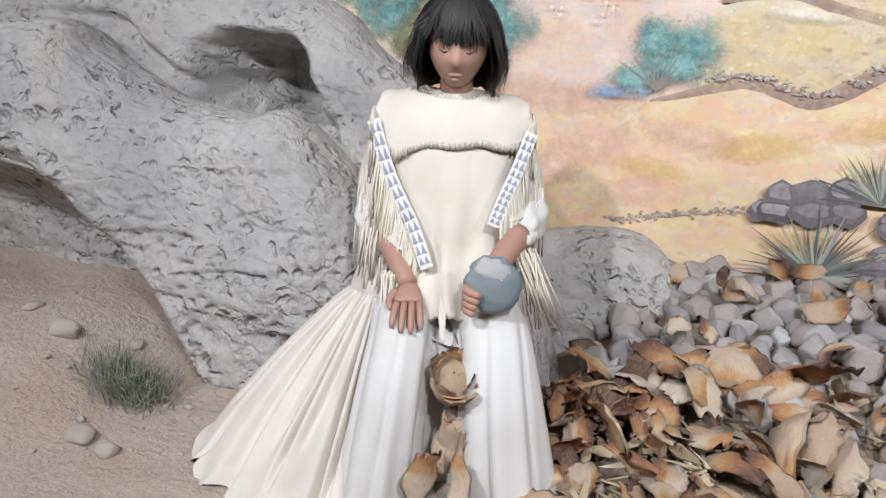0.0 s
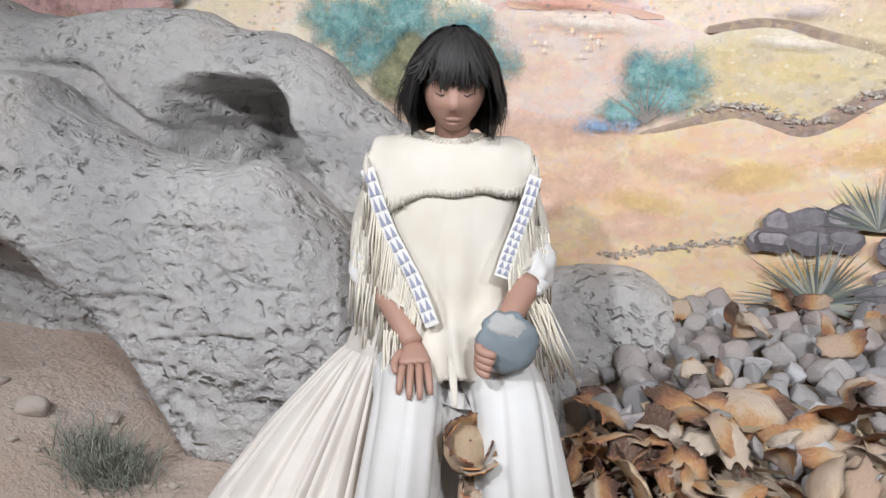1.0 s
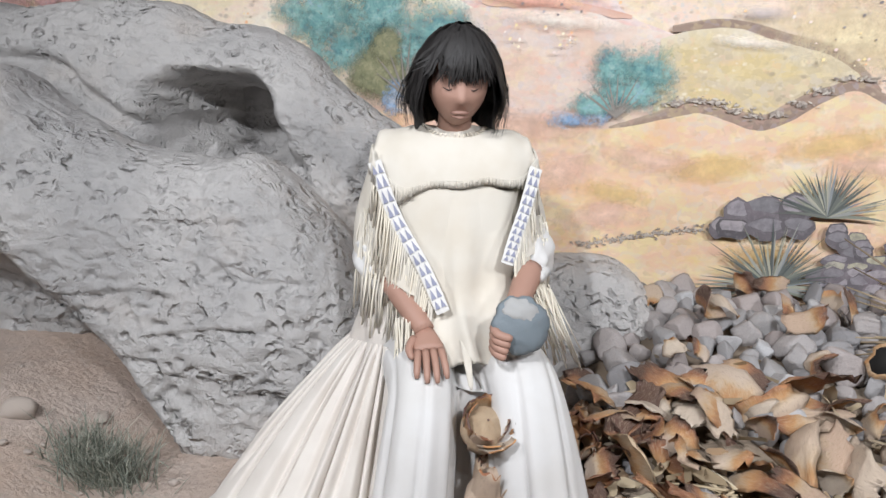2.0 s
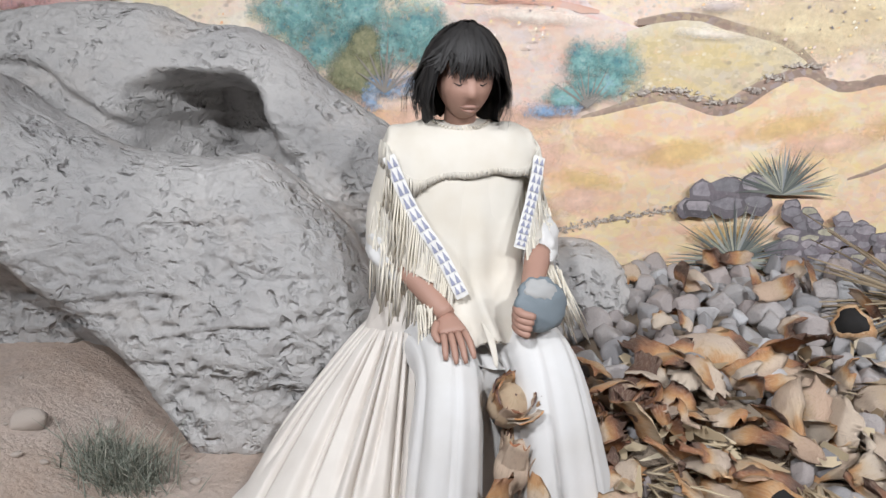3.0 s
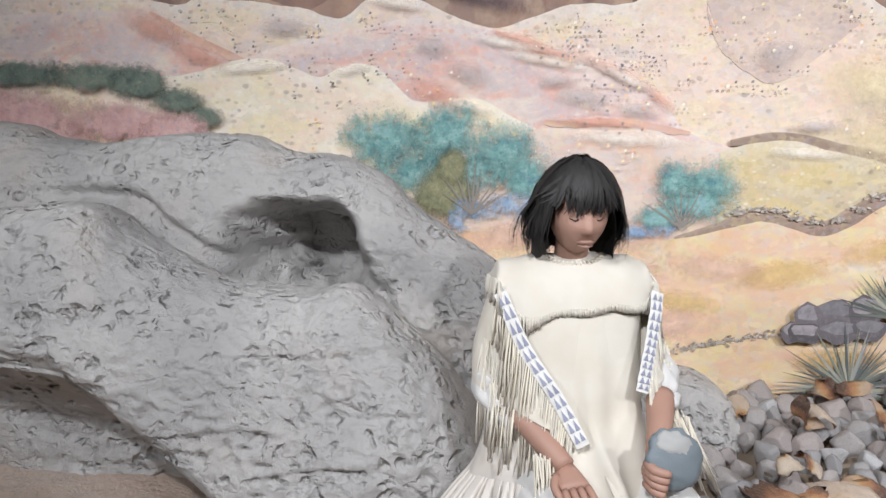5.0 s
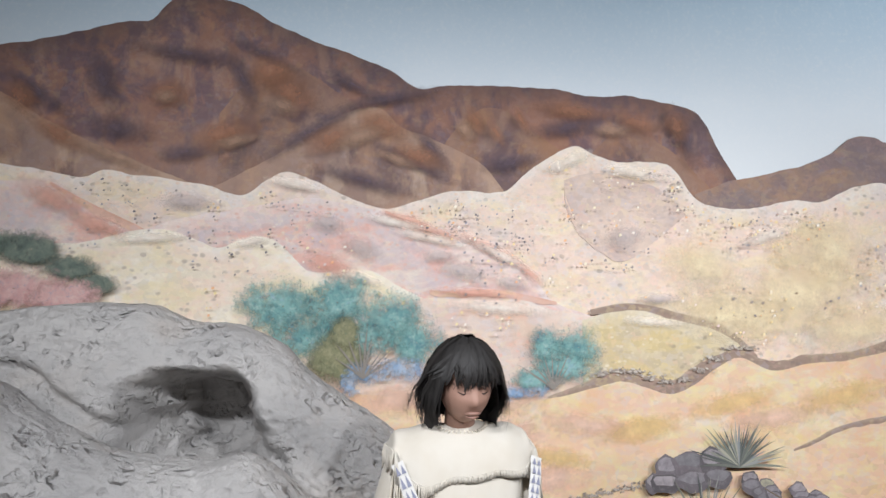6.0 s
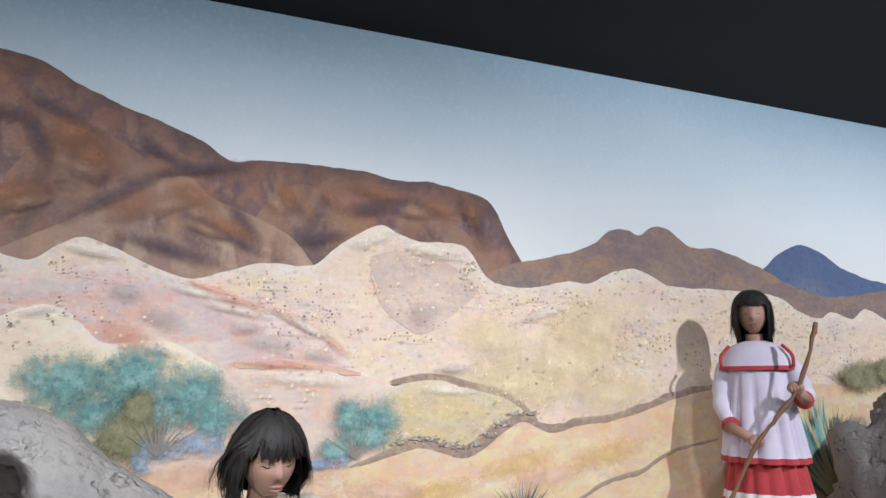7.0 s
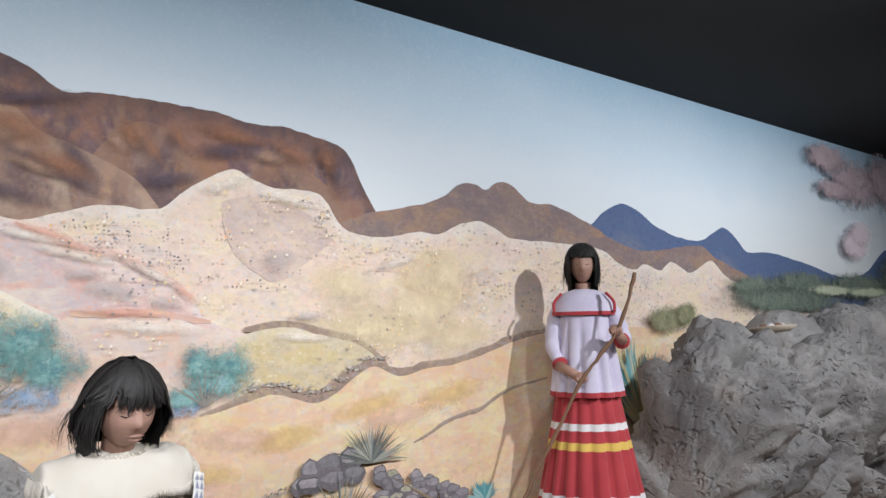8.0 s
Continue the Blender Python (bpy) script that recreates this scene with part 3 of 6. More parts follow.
def hill(name, pts, base, mat, rough=0.006, label=""):
    """A painted hill: everything between its crest and base, on the wall."""
    y = depth()
    x0, x1 = pts[0][0], pts[-1][0]
    n = max(6, int((x1 - x0) / 0.02))
    xs = [x0 + (x1 - x0) * i / n for i in range(n + 1)]
    crest = [spline(pts, x) + rough * n3(x * 9, LAYER * 3.3, 0.5) + rough * 0.5 * n3(x * 31, LAYER, 4.5) for x in xs]
    low = [min(c - 0.002, base(x) if callable(base) else base) for x, c in zip(xs, crest)]
    fr = (0.0, 0.04, 0.1, 0.2, 0.35, 0.55, 0.78, 1.0)
    rows = [[(x, y, c + (b - c) * f) for x, c, b in zip(xs, crest, low)] for f in reversed(fr)]
    uv = [[(x, (c - b) * f) for x, c, b in zip(xs, crest, low)] for f in reversed(fr)]
    return Build().grid(rows, mat, uv=uv).object(name, mural, smooth=False, label=label)


def ribbon(name, pts, width, mat, label=""):
    y = depth()
    line = catmull([(x, 0, z) for x, z in pts], len(pts) * 8)
    rows = [[], []]
    for i, p in enumerate(line):
        w = width * (0.35 + 0.65 * math.sin(math.pi * (i + 1) / (len(line) + 1))) * (1 + 0.4 * n3(p.x * 14, 1.0, p.z * 14))
        rows[0].append((p.x, y, p.z - w)), rows[1].append((p.x, y, p.z))
    uv = [[(p.x, width) for p in line], [(p.x, 0.0) for p in line]]
    return Build().grid(rows, mat, uv=uv).object(name, mural, smooth=False, label=label)


def dabs(name, blobs, mat, count, size, seed, label="", slant=0.0, long=1.6):
    """Brush dabs scattered over ellipses (x, z, rx, rz)."""
    rng = random.Random(seed)
    b = Build()
    y = depth()
    area = [rx * rz for _, _, rx, rz in blobs]
    for k in range(count):
        x, z, rx, rz = rng.choices(blobs, area)[0]
        a, r = rng.random() * math.tau, min(1.35, abs(rng.gauss(0, 0.62)))
        px, pz = x + rx * r * math.cos(a), z + rz * r * math.sin(a)
        s = size * (0.5 + rng.random())
        t = slant + rng.uniform(-1.2, 1.2)
        ux, uz = math.cos(t) * s * long, math.sin(t) * s * long
        wx, wz = -math.sin(t) * s * 0.6, math.cos(t) * s * 0.6
        yy = y - 0.0012 * k / count
        b.face([(px - ux, yy, pz - uz), (px - ux * 0.3 + wx, yy, pz - uz * 0.3 + wz), (px + ux * 0.5 + wx * 0.8, yy, pz + uz * 0.5 + wz * 0.8), (px + ux, yy, pz + uz), (px + ux * 0.4 - wx, yy, pz + uz * 0.4 - wz), (px - ux * 0.4 - wx * 0.9, yy, pz - uz * 0.4 - wz * 0.9)][::-1], mat)
    return b.object(name, mural, smooth=False, label=label, kind="stuff")


def soft(name, blobs, mat, label=""):
    """Soft-edged painted patches: one disc for each ellipse (x, z, rx, rz, and a turn in degrees)."""
    b = Build()
    y = depth()
    for k, (x, z, rx, rz, *turn) in enumerate(blobs):
        yy = y - 0.0012 * k / len(blobs)
        ca, sa = math.cos(radians(turn[0] if turn else 0)), math.sin(radians(turn[0] if turn else 0))
        rows, uv = [], []
        for r in (0.02, 0.5, 1.0, 1.4):
            rows.append([(x + r * (rx * ca * math.cos(w) - rz * sa * math.sin(w)), yy, z + r * (rx * sa * math.cos(w) + rz * ca * math.sin(w))) for w in (math.tau * j / 20 for j in range(20))][::-1])
            uv.append([(r / 1.4, k * 0.1) for j in range(20)])
        b.grid(rows, mat, wrap=True, uv=uv)
    return b.object(name, mural, smooth=False, label=label)


def blades(name, x, z, radius, count, mat, seed, spread=1.5, width=0.012, squash=1.0, label=""):
    """A painted rosette of pointed blades."""
    rng = random.Random(seed)
    b = Build()
    y = depth()
    for k in range(count):
        a = math.pi / 2 + spread * (2 * (k + rng.random() * 0.8) / count - 1)
        ln = radius * (0.65 + 0.4 * rng.random())
        bend = 0.12 * rng.uniform(-1, 1) - 0.10 * math.cos(a)
        pts = []
        for s in (0.0, 0.35, 0.7, 1.0):
            pts.append(Vector((x + math.cos(a) * ln * s, 0, z + (math.sin(a) * ln * s - abs(bend) * ln * s * s * 0.8) * squash)))
        w = width * (0.7 + 0.6 * rng.random())
        side = Vector((-math.sin(a), 0, math.cos(a)))
        yy = y - 0.0010 * k / count
        l = [p + side * w * f for p, f in zip(pts, (0.7, 1.0, 0.6, 0.0))]
        r = [p - side * w * f for p, f in zip(pts, (0.7, 1.0, 0.6, 0.05))]
        b.face([(p.x, yy, p.z) for p in r + l[::-1]], mat)
    return b.object(name, mural, smooth=False, label=label, kind="stuff")


def painted_stones(name, stones, seed, label=""):
    rng = random.Random(seed)
    b = Build()
    y = depth()
    for k, (x, z, rx, rz) in enumerate(stones):
        n = 11
        ring = []
        for i in range(n):
            a = math.tau * i / n
            r = 1 + 0.16 * rng.uniform(-1, 1)
            ring.append((x + rx * r * math.cos(a), y - 0.0008 * (2 * k) / len(stones), z + rz * r * math.sin(a)))
        b.face(ring, M_PSTONE)
        top = []
        for i in range(n):
            px, _, pz = ring[i]
            top.append((x + (px - x) * 0.80, y - 0.0008 * (2 * k + 1) / len(stones), z + rz * 0.30 + (pz - z) * 0.52))
        b.face(top, M_PSTONE_LIT)
    return b.object(name, mural, smooth=False, label=label, kind="stuff")


BLUE = [(3.2, 2.30), (3.32, 2.36), (3.51, 2.49), (3.70, 2.54), (3.87, 2.50), (4.07, 2.40), (4.36, 2.33), (4.67, 2.32), (5.00, 2.45), (5.19, 2.38), (5.36, 2.26), (5.74, 2.27), (6.36, 2.20), (7.17, 2.08), (7.7, 2.13), (8.3, 2.42), (9.2, 2.5), (10.5, 2.4)]
MOUNT = [(-4.0, 2.7), (-3.0, 2.82), (-2.4, 2.78), (-1.96, 2.84), (-1.65, 2.91), (-1.40, 2.98), (-1.30, 2.99), (-1.24, 3.06), (-1.16, 3.13), (-1.08, 3.11), (-0.98, 3.10), (-0.85, 3.06), (-0.72, 2.98), (-0.44, 2.88), (-0.20, 2.79), (-0.06, 2.70), (0.10, 2.73), (0.33, 2.73), (0.55, 2.73), (0.77, 2.70), (0.97, 2.70), (1.21, 2.67), (1.32, 2.63), (1.38, 2.56), (1.43, 2.45), (1.53, 2.29), (1.6, 2.2)]
HILLS = [(1.30, 2.22), (1.52, 2.30), (1.72, 2.34), (2.00, 2.43), (2.14, 2.53), (2.25, 2.54), (2.33, 2.51), (2.44, 2.57), (2.55, 2.56), (2.71, 2.46), (2.93, 2.46), (3.29, 2.36), (3.51, 2.27), (3.86, 2.19), (4.17, 2.22), (4.66, 2.27), (4.86, 2.18), (5.74, 1.95), (6.6, 1.9)]
DUNE = [(-4.0, 2.3), (-2.6, 2.34), (-1.93, 2.29), (-1.56, 2.24), (-1.47, 2.27), (-1.32, 2.25), (-1.02, 2.21), (-0.86, 2.17), (-0.76, 2.24), (-0.66, 2.28), (-0.56, 2.25), (-0.37, 2.17), (-0.21, 2.12), (-0.11, 2.14), (0.11, 2.21), (0.35, 2.21), (0.46, 2.30), (0.60, 2.40), (0.71, 2.44), (0.80, 2.40), (0.91, 2.37), (1.14, 2.37), (1.21, 2.32), (1.28, 2.22), (1.36, 2.17), (1.54, 2.15), (1.81, 2.20), (1.94, 2.19), (2.08, 2.25), (2.25, 2.30)]
DUNE += [(2.39, 2.27), (2.52, 2.21), (2.96, 2.20), (3.42, 2.17), (3.60, 2.08), (3.78, 2.04), (3.88, 2.09), (4.09, 2.05), (4.22, 2.12), (4.48, 2.04), (4.78, 2.15), (4.98, 2.03), (5.27, 1.94), (5.71, 1.82), (6.4, 1.7)]
hill("painted_blue_hills", BLUE, 1.6, M_BLUE, 0.008, "deep blue painted hills on the horizon")
hill("painted_mountain", MOUNT, 1.9, M_MOUNT, 0.010, "dark red-brown painted mountain range")
hill("painted_mountain_spur", [(-0.02, 2.24), (0.06, 2.42), (0.16, 2.56), (0.27, 2.62), (0.38, 2.60), (0.47, 2.52), (0.60, 2.44), (0.74, 2.36), (0.9, 2.2)], 1.9, M_SPUR, 0.010, "rust-coloured spur of the painted mountain")
hill("painted_mountain_spur", [(0.70, 2.22), (0.78, 2.40), (0.88, 2.50), (0.99, 2.54), (1.08, 2.50), (1.20, 2.42), (1.32, 2.32), (1.42, 2.2)], 1.9, M_SPUR, 0.010, "rust-coloured spur of the painted mountain")
hill("painted_mountain_spur", [(-0.98, 2.55), (-0.84, 2.72), (-0.68, 2.80), (-0.55, 2.74), (-0.42, 2.66), (-0.30, 2.56), (-0.2, 2.4)], 1.9, M_SPUR, 0.010, "rust-coloured spur of the painted mountain")
hill("painted_foothill", [(-4.0, 2.6), (-2.2, 2.66), (-1.95, 2.62), (-1.75, 2.50), (-1.50, 2.38), (-1.25, 2.28), (-1.0, 2.18), (-0.8, 2.1)], 1.9, M_FOOTHILL, label="ochre painted foothill")
hill("painted_foothill", [(-1.0, 2.2), (-0.72, 2.36), (-0.5, 2.52), (-0.25, 2.60), (-0.15, 2.52), (0.05, 2.44), (0.25, 2.34), (0.35, 2.22)], 1.9, M_FOOTHILL, label="ochre painted foothill")
hill("painted_far_hills", HILLS, 1.5, M_HILLS, 0.008, "mauve-brown painted far hills")
hill("painted_dune", DUNE, 1.2, M_DUNE, 0.008, "cream painted dune with scattered shrubs")
hill("painted_hollow", [(0.645, 2.27), (0.72, 2.30), (0.85, 2.31), (1.0, 2.28), (1.12, 2.24), (1.2, 2.17), (1.25, 2.12)], lambda x: spline([(0.645, 2.22), (0.68, 2.12), (0.75, 2.0), (0.89, 1.90), (0.98, 1.91), (1.16, 2.04), (1.25, 2.12)], x), M_HOLLOW, label="mauve painted hollow in the dune")
ribbon("painted_hollow_edge", [(0.66, 2.28), (0.648, 2.19), (0.70, 2.07), (0.78, 1.98), (0.90, 1.915), (0.99, 1.92)], 0.035, M_HOLLOW)
hill("painted_pink_hill", [(-4.0, 2.15), (-2.4, 2.2), (-1.92, 2.21), (-1.68, 2.20), (-1.53, 2.12), (-1.36, 2.04), (-1.2, 1.95)], 1.5, M_PINK, label="pink painted hillside")
hill("painted_pink_hill", [(-1.38, 1.98), (-1.1, 2.06), (-0.85, 2.11), (-0.55, 2.16), (-0.37, 2.13), (-0.21, 2.10), (0.0, 2.0), (0.21, 1.95), (0.32, 1.93), (0.43, 1.86), (0.51, 1.78), (0.57, 1.70), (0.73, 1.64), (0.85, 1.6)], 1.4, M_PINK, label="pink painted hillside")
ribbon("painted_edge", [(-0.21, 2.11), (-0.11, 2.06), (0.0, 2.0), (0.12, 1.97)], 0.035, M_RED)
ribbon("painted_edge", [(-1.70, 2.21), (-1.53, 2.12), (-1.36, 2.04), (-1.26, 1.99)], 0.04, M_RED)
ribbon("painted_edge", [(0.0, 1.74), (0.12, 1.735), (0.29, 1.745), (0.46, 1.72), (0.6, 1.69)], 0.04, M_RED)
hill("painted_pale_hill", [(-4.0, 1.9), (-2.2, 1.95), (-1.60, 1.93), (-1.43, 1.97), (-1.31, 2.00), (-1.18, 2.00), (-1.06, 1.96), (-0.96, 1.92), (-0.86, 1.96), (-0.78, 1.98), (-0.70, 1.95), (-0.62, 1.88), (-0.55, 1.82), (-0.29, 1.83), (-0.18, 1.78), (-0.05, 1.71), (0.1, 1.66)], 1.1, M_CREAM, label="pale cream painted hill")
hill("painted_peach_hill", [(-0.5, 1.58), (-0.2, 1.66), (-0.05, 1.70), (0.11, 1.70), (0.29, 1.71), (0.46, 1.69), (0.56, 1.66), (0.81, 1.61), (1.0, 1.52)], 1.1, M_PEACH, label="peach painted hill")
ribbon("painted_shade", [(0.76, 1.655), (0.92, 1.685), (1.06, 1.675), (1.20, 1.64), (1.37, 1.60), (1.50, 1.52), (1.58, 1.44)], 0.06, M_BAND)
hill("painted_dotted_hill", [(0.72, 1.60), (0.77, 1.62), (0.92, 1.65), (1.06, 1.64), (1.20, 1.60), (1.37, 1.56), (1.48, 1.50), (1.53, 1.44), (1.6, 1.36)], 1.2, M_DOTTED, label="yellow painted hill dotted with shrubs")
FORE = [(-4.0, 1.3), (-0.6, 1.28), (0.0, 1.25), (0.32, 1.26), (0.53, 1.24), (0.81, 1.30), (0.92, 1.32), (1.14, 1.26), (1.25, 1.30), (1.37, 1.38), (1.48, 1.43), (1.65, 1.37), (1.84, 1.40), (2.06, 1.42), (2.27, 1.47), (2.52, 1.54), (2.76, 1.58), (3.3, 1.62), (4.2, 1.58), (6.4, 1.4)]
hill("painted_bank", [(0.55, 1.25), (0.81, 1.345), (0.95, 1.37), (1.14, 1.33), (1.25, 1.38), (1.37, 1.44), (1.48, 1.47), (1.65, 1.42), (1.84, 1.445), (2.06, 1.465), (2.27, 1.515), (2.52, 1.58), (2.9, 1.63)], 1.1, M_BAND, 0.014, "dark painted bank below the hills")
hill("painted_sand", FORE, 0.2, M_SAND_PAINT, 0.004, "yellow and peach painted sand")
ribbon("painted_gully", [(1.74, 1.0), (1.86, 1.05), (1.95, 1.095), (2.11, 1.135), (2.23, 1.155), (2.37, 1.22), (2.50, 1.26), (2.8, 1.30)], 0.028, M_BAND)
soft("painted_sand_glaze", [(-0.15 + 0.17 * i, 1.24 + 0.012 * math.sin(2.1 * i), 0.17, 0.075) for i in range(4)], M_GLAZE_PEACH, "peach glaze where the painted hill meets the sand")
soft("painted_sand_glaze", [(0.35, 1.05, 0.22, 0.10, 20), (0.75, 1.12, 0.26, 0.06, -8), (0.55, 0.88, 0.18, 0.07, 10), (1.65, 1.15, 0.24, 0.06, 6), (0.2, 0.95, 0.12, 0.10, 0)], M_GLAZE_PEACH, "peach glaze on the painted sand")
soft("painted_sand_glaze", [(1.0, 1.10, 0.22, 0.06, 10), (1.45, 1.22, 0.24, 0.06, 12), (0.6, 0.98, 0.16, 0.05, -10), (1.25, 0.74, 0.2, 0.05, 0), (2.0, 1.25, 0.25, 0.07, 10)], M_GLAZE_OCHRE, "ochre glaze on the painted sand")
dabs("painted_gravel_path", [(0.48 + 0.066 * i, 0.745 + 0.075 * math.sin(i * 0.16) + 0.004 * i, 0.05, 0.014) for i in range(11)], M_GRIT, 420, 0.0055, 4, "grey painted gravel line", 0.0, 1.2)
dabs("painted_bank_grit", [(0.8 + 0.08 * i, spline(FORE, 0.8 + 0.08 * i) + 0.055, 0.06, 0.016) for i in range(10)], M_GRIT, 260, 0.006, 5)

# looser brushwork over the mountains and hills
soft("painted_mountain_shade", [(-1.77, 2.61, 0.184, 0.037, -35), (-1.49, 2.67, 0.068, 0.158, 20), (-1.42, 2.46, 0.158, 0.068, -10), (-1.12, 2.36, 0.131, 0.047, 10), (-0.54, 2.48, 0.289, 0.037, 32), (-0.20, 2.64, 0.237, 0.037, 12), (-1.14, 2.82, 0.252, 0.046, -8), (-0.78, 2.83, 0.189, 0.038, -25), (-0.35, 2.69, 0.168, 0.034, -28), (-0.88, 2.72, 0.047, 0.158, 25), (-0.00, 2.41, 0.042, 0.145, 40), (-0.08, 2.34, 0.237, 0.032, -25), (0.38, 2.35, 0.158, 0.042, 15), (0.66, 2.53, 0.184, 0.053, 10), (1.26, 2.49, 0.058, 0.158, 15), (-0.32, 2.25, 0.237, 0.042, -15)], M_GLAZE_DARK, "blue-violet shade brushed on the painted mountain")
soft("painted_mountain_light", [(-0.65, 2.65, 0.158, 0.105, -30), (-0.75, 2.75, 0.105, 0.079, 0), (-1.21, 2.63, 0.105, 0.079, 10), (-0.95, 2.45, 0.184, 0.074, 15), (-0.46, 2.44, 0.158, 0.068, 25), (-0.22, 2.51, 0.131, 0.074, -10), (-0.06, 2.37, 0.158, 0.058, -20), (0.21, 2.55, 0.089, 0.037, -60), (0.31, 2.49, 0.089, 0.032, -60), (0.43, 2.56, 0.079, 0.026, -60), (0.69, 2.61, 0.184, 0.053, -5), (1.00, 2.56, 0.131, 0.058, -10), (1.20, 2.56, 0.063, 0.105, 20), (-1.67, 2.43, 0.158, 0.053, -28), (-1.85, 2.60, 0.105, 0.063, -40)], M_GLAZE_RUST, "rust brushwork on the painted mountain")
soft("painted_mountain_light", [(-0.70, 2.59, 0.089, 0.042, -20), (-0.33, 2.45, 0.131, 0.042, 20), (-0.16, 2.35, 0.105, 0.026, -20), (0.16, 2.50, 0.037, 0.068, 30), (-1.21, 2.61, 0.053, 0.037, 0), (-1.45, 2.34, 0.210, 0.037, -22), (-0.90, 2.41, 0.105, 0.032, 15), (0.88, 2.52, 0.105, 0.037, 0)], M_GLAZE_TAN, "tan lights on the painted mountain")
soft("painted_hill_glaze", [(1.78, 1.74, 0.450, 0.196, 10), (1.46, 1.63, 0.350, 0.139, -10), (1.94, 1.96, 0.300, 0.174, 0), (2.07, 1.57, 0.300, 0.117, 10), (1.32, 1.87, 0.199, 0.150, 0)], M_GLAZE_YELLOW, "yellow glaze on the painted dune")
soft("painted_hill_glaze", [(-0.00, 2.02, 0.158, 0.026, -18), (0.27, 1.94, 0.184, 0.026, -25), (0.46, 1.83, 0.105, 0.024, -40), (-0.11, 2.07, 0.131, 0.026, -15), (-0.45, 1.85, 0.131, 0.063, -20), (0.21, 1.73, 0.184, 0.024, -4), (-1.68, 2.14, 0.158, 0.063, -25), (-1.48, 2.02, 0.131, 0.042, -20)], M_GLAZE_ROSE, "rose brushwork on the painted hills")
soft("painted_hill_glaze", [(-0.32, 1.93, 0.105, 0.058, -20), (0.16, 1.83, 0.116, 0.047, -10), (0.38, 1.78, 0.089, 0.037, -10), (-0.47, 2.04, 0.089, 0.047, -10), (0.05, 1.90, 0.079, 0.032, 0), (0.93, 2.00, 0.105, 0.063, 10), (-1.11, 2.13, 0.105, 0.042, 0), (1.09, 1.71, 0.105, 0.026, 0)], M_GLAZE_GREY, "grey-blue brushwork on the painted hills")
soft("painted_hill_glaze", [(-0.63, 2.22, 0.131, 0.026, -10), (-0.00, 1.98, 0.184, 0.024, -12), (0.32, 1.91, 0.158, 0.024, -25), (-0.16, 2.05, 0.158, 0.024, -12), (0.66, 2.36, 0.131, 0.032, 25), (0.99, 2.31, 0.158, 0.032, -8), (-1.25, 1.96, 0.158, 0.026, 5), (-0.81, 1.95, 0.089, 0.026, 10), (-0.31, 1.79, 0.105, 0.026, -15), (0.32, 1.66, 0.237, 0.032, -4), (1.06, 1.60, 0.158, 0.024, -4), (1.65, 2.02, 0.158, 0.037, 15)], M_GLAZE_PALE, "pale lights along the painted crests")


def specks(name, crest, drop, x0, x1, mat, count, size, seed, label):
    """Small brush touches spread over a painted slope below its crest."""
    rng = random.Random(seed)
    b = Build()
    y = depth()
    for k in range(count):
        x = rng.uniform(x0, x1)
        z = spline(crest, x) - 0.05 - drop * rng.random() ** 1.2
        if n3(x * 2.2, seed, z * 3.0) < -0.05:
            continue
        s, t = size * rng.uniform(0.45, 1.25), rng.uniform(0.2, 1.2)
        ux, uz, wx, wz = math.cos(t) * s, math.sin(t) * s, -math.sin(t) * s * 0.7, math.cos(t) * s * 0.7
        yy = y - 0.0010 * k / count
        b.face([(x - ux, yy, z - uz), (x + wx * 0.9 - ux * 0.3, yy, z + wz * 0.9 - uz * 0.3), (x + wx + ux * 0.4, yy, z + wz + uz * 0.4), (x + ux, yy, z + uz), (x - wx + ux * 0.2, yy, z - wz + uz * 0.2)][::-1], mat)
    return b.object(name, mural, smooth=False, label=label, kind="stuff")


specks("painted_scrub_dots", DUNE, 0.50, 0.1, 4.4, M_DOT, 620, 0.0072, 31, "small dark painted scrub")
specks("painted_scrub_dots", DUNE, 0.34, -1.6, 0.5, M_DOT, 260, 0.0065, 33, "small dark painted scrub")
specks("painted_warm_dots", DUNE, 0.62, -1.0, 3.4, M_WARMDOT, 700, 0.0085, 32, "small orange and cream brush dabs")

# painted bushes
soft("painted_bush", [(-0.66, 1.66, 0.20, 0.12), (-0.42, 1.68, 0.17, 0.12), (-0.18, 1.60, 0.16, 0.12), (-0.55, 1.52, 0.16, 0.10), (-0.06, 1.50, 0.12, 0.10), (-0.36, 1.52, 0.2, 0.10)], M_TEAL, "soft teal painted bush")
soft("painted_bush", [(-0.42, 1.43, 0.13, 0.12), (-0.38, 1.54, 0.07, 0.08)], M_OLIVE, "olive painted bush")
soft("painted_bush_shade", [(-0.36, 1.31, 0.05, 0.05), (-0.14, 1.38, 0.14, 0.05), (-0.28, 1.36, 0.10, 0.05), (0.40, 1.27, 0.12, 0.035), (0.5, 1.29, 0.07, 0.03)], M_BLUEDAB)
soft("painted_bush", [(0.55, 1.47, 0.11, 0.09), (0.69, 1.48, 0.10, 0.09), (0.62, 1.39, 0.15, 0.07), (0.48, 1.34, 0.09, 0.05)], M_TEAL, "teal painted desert shrub")
blades("painted_twigs", 0.57, 1.29, 0.20, 9, M_TWIG, 15, 1.0, 0.004)
blades("painted_twigs", -0.30, 1.34, 0.26, 9, M_TWIG, 16, 1.0, 0.004)
soft("painted_shrubs", [(-2.3, 1.94, 0.3, 0.06), (-1.95, 1.93, 0.22, 0.06), (-1.74, 1.90, 0.14, 0.07), (-1.58, 1.82, 0.12, 0.06), (-1.46, 1.75, 0.08, 0.05)], M_DEEP, "dark green painted scrub")
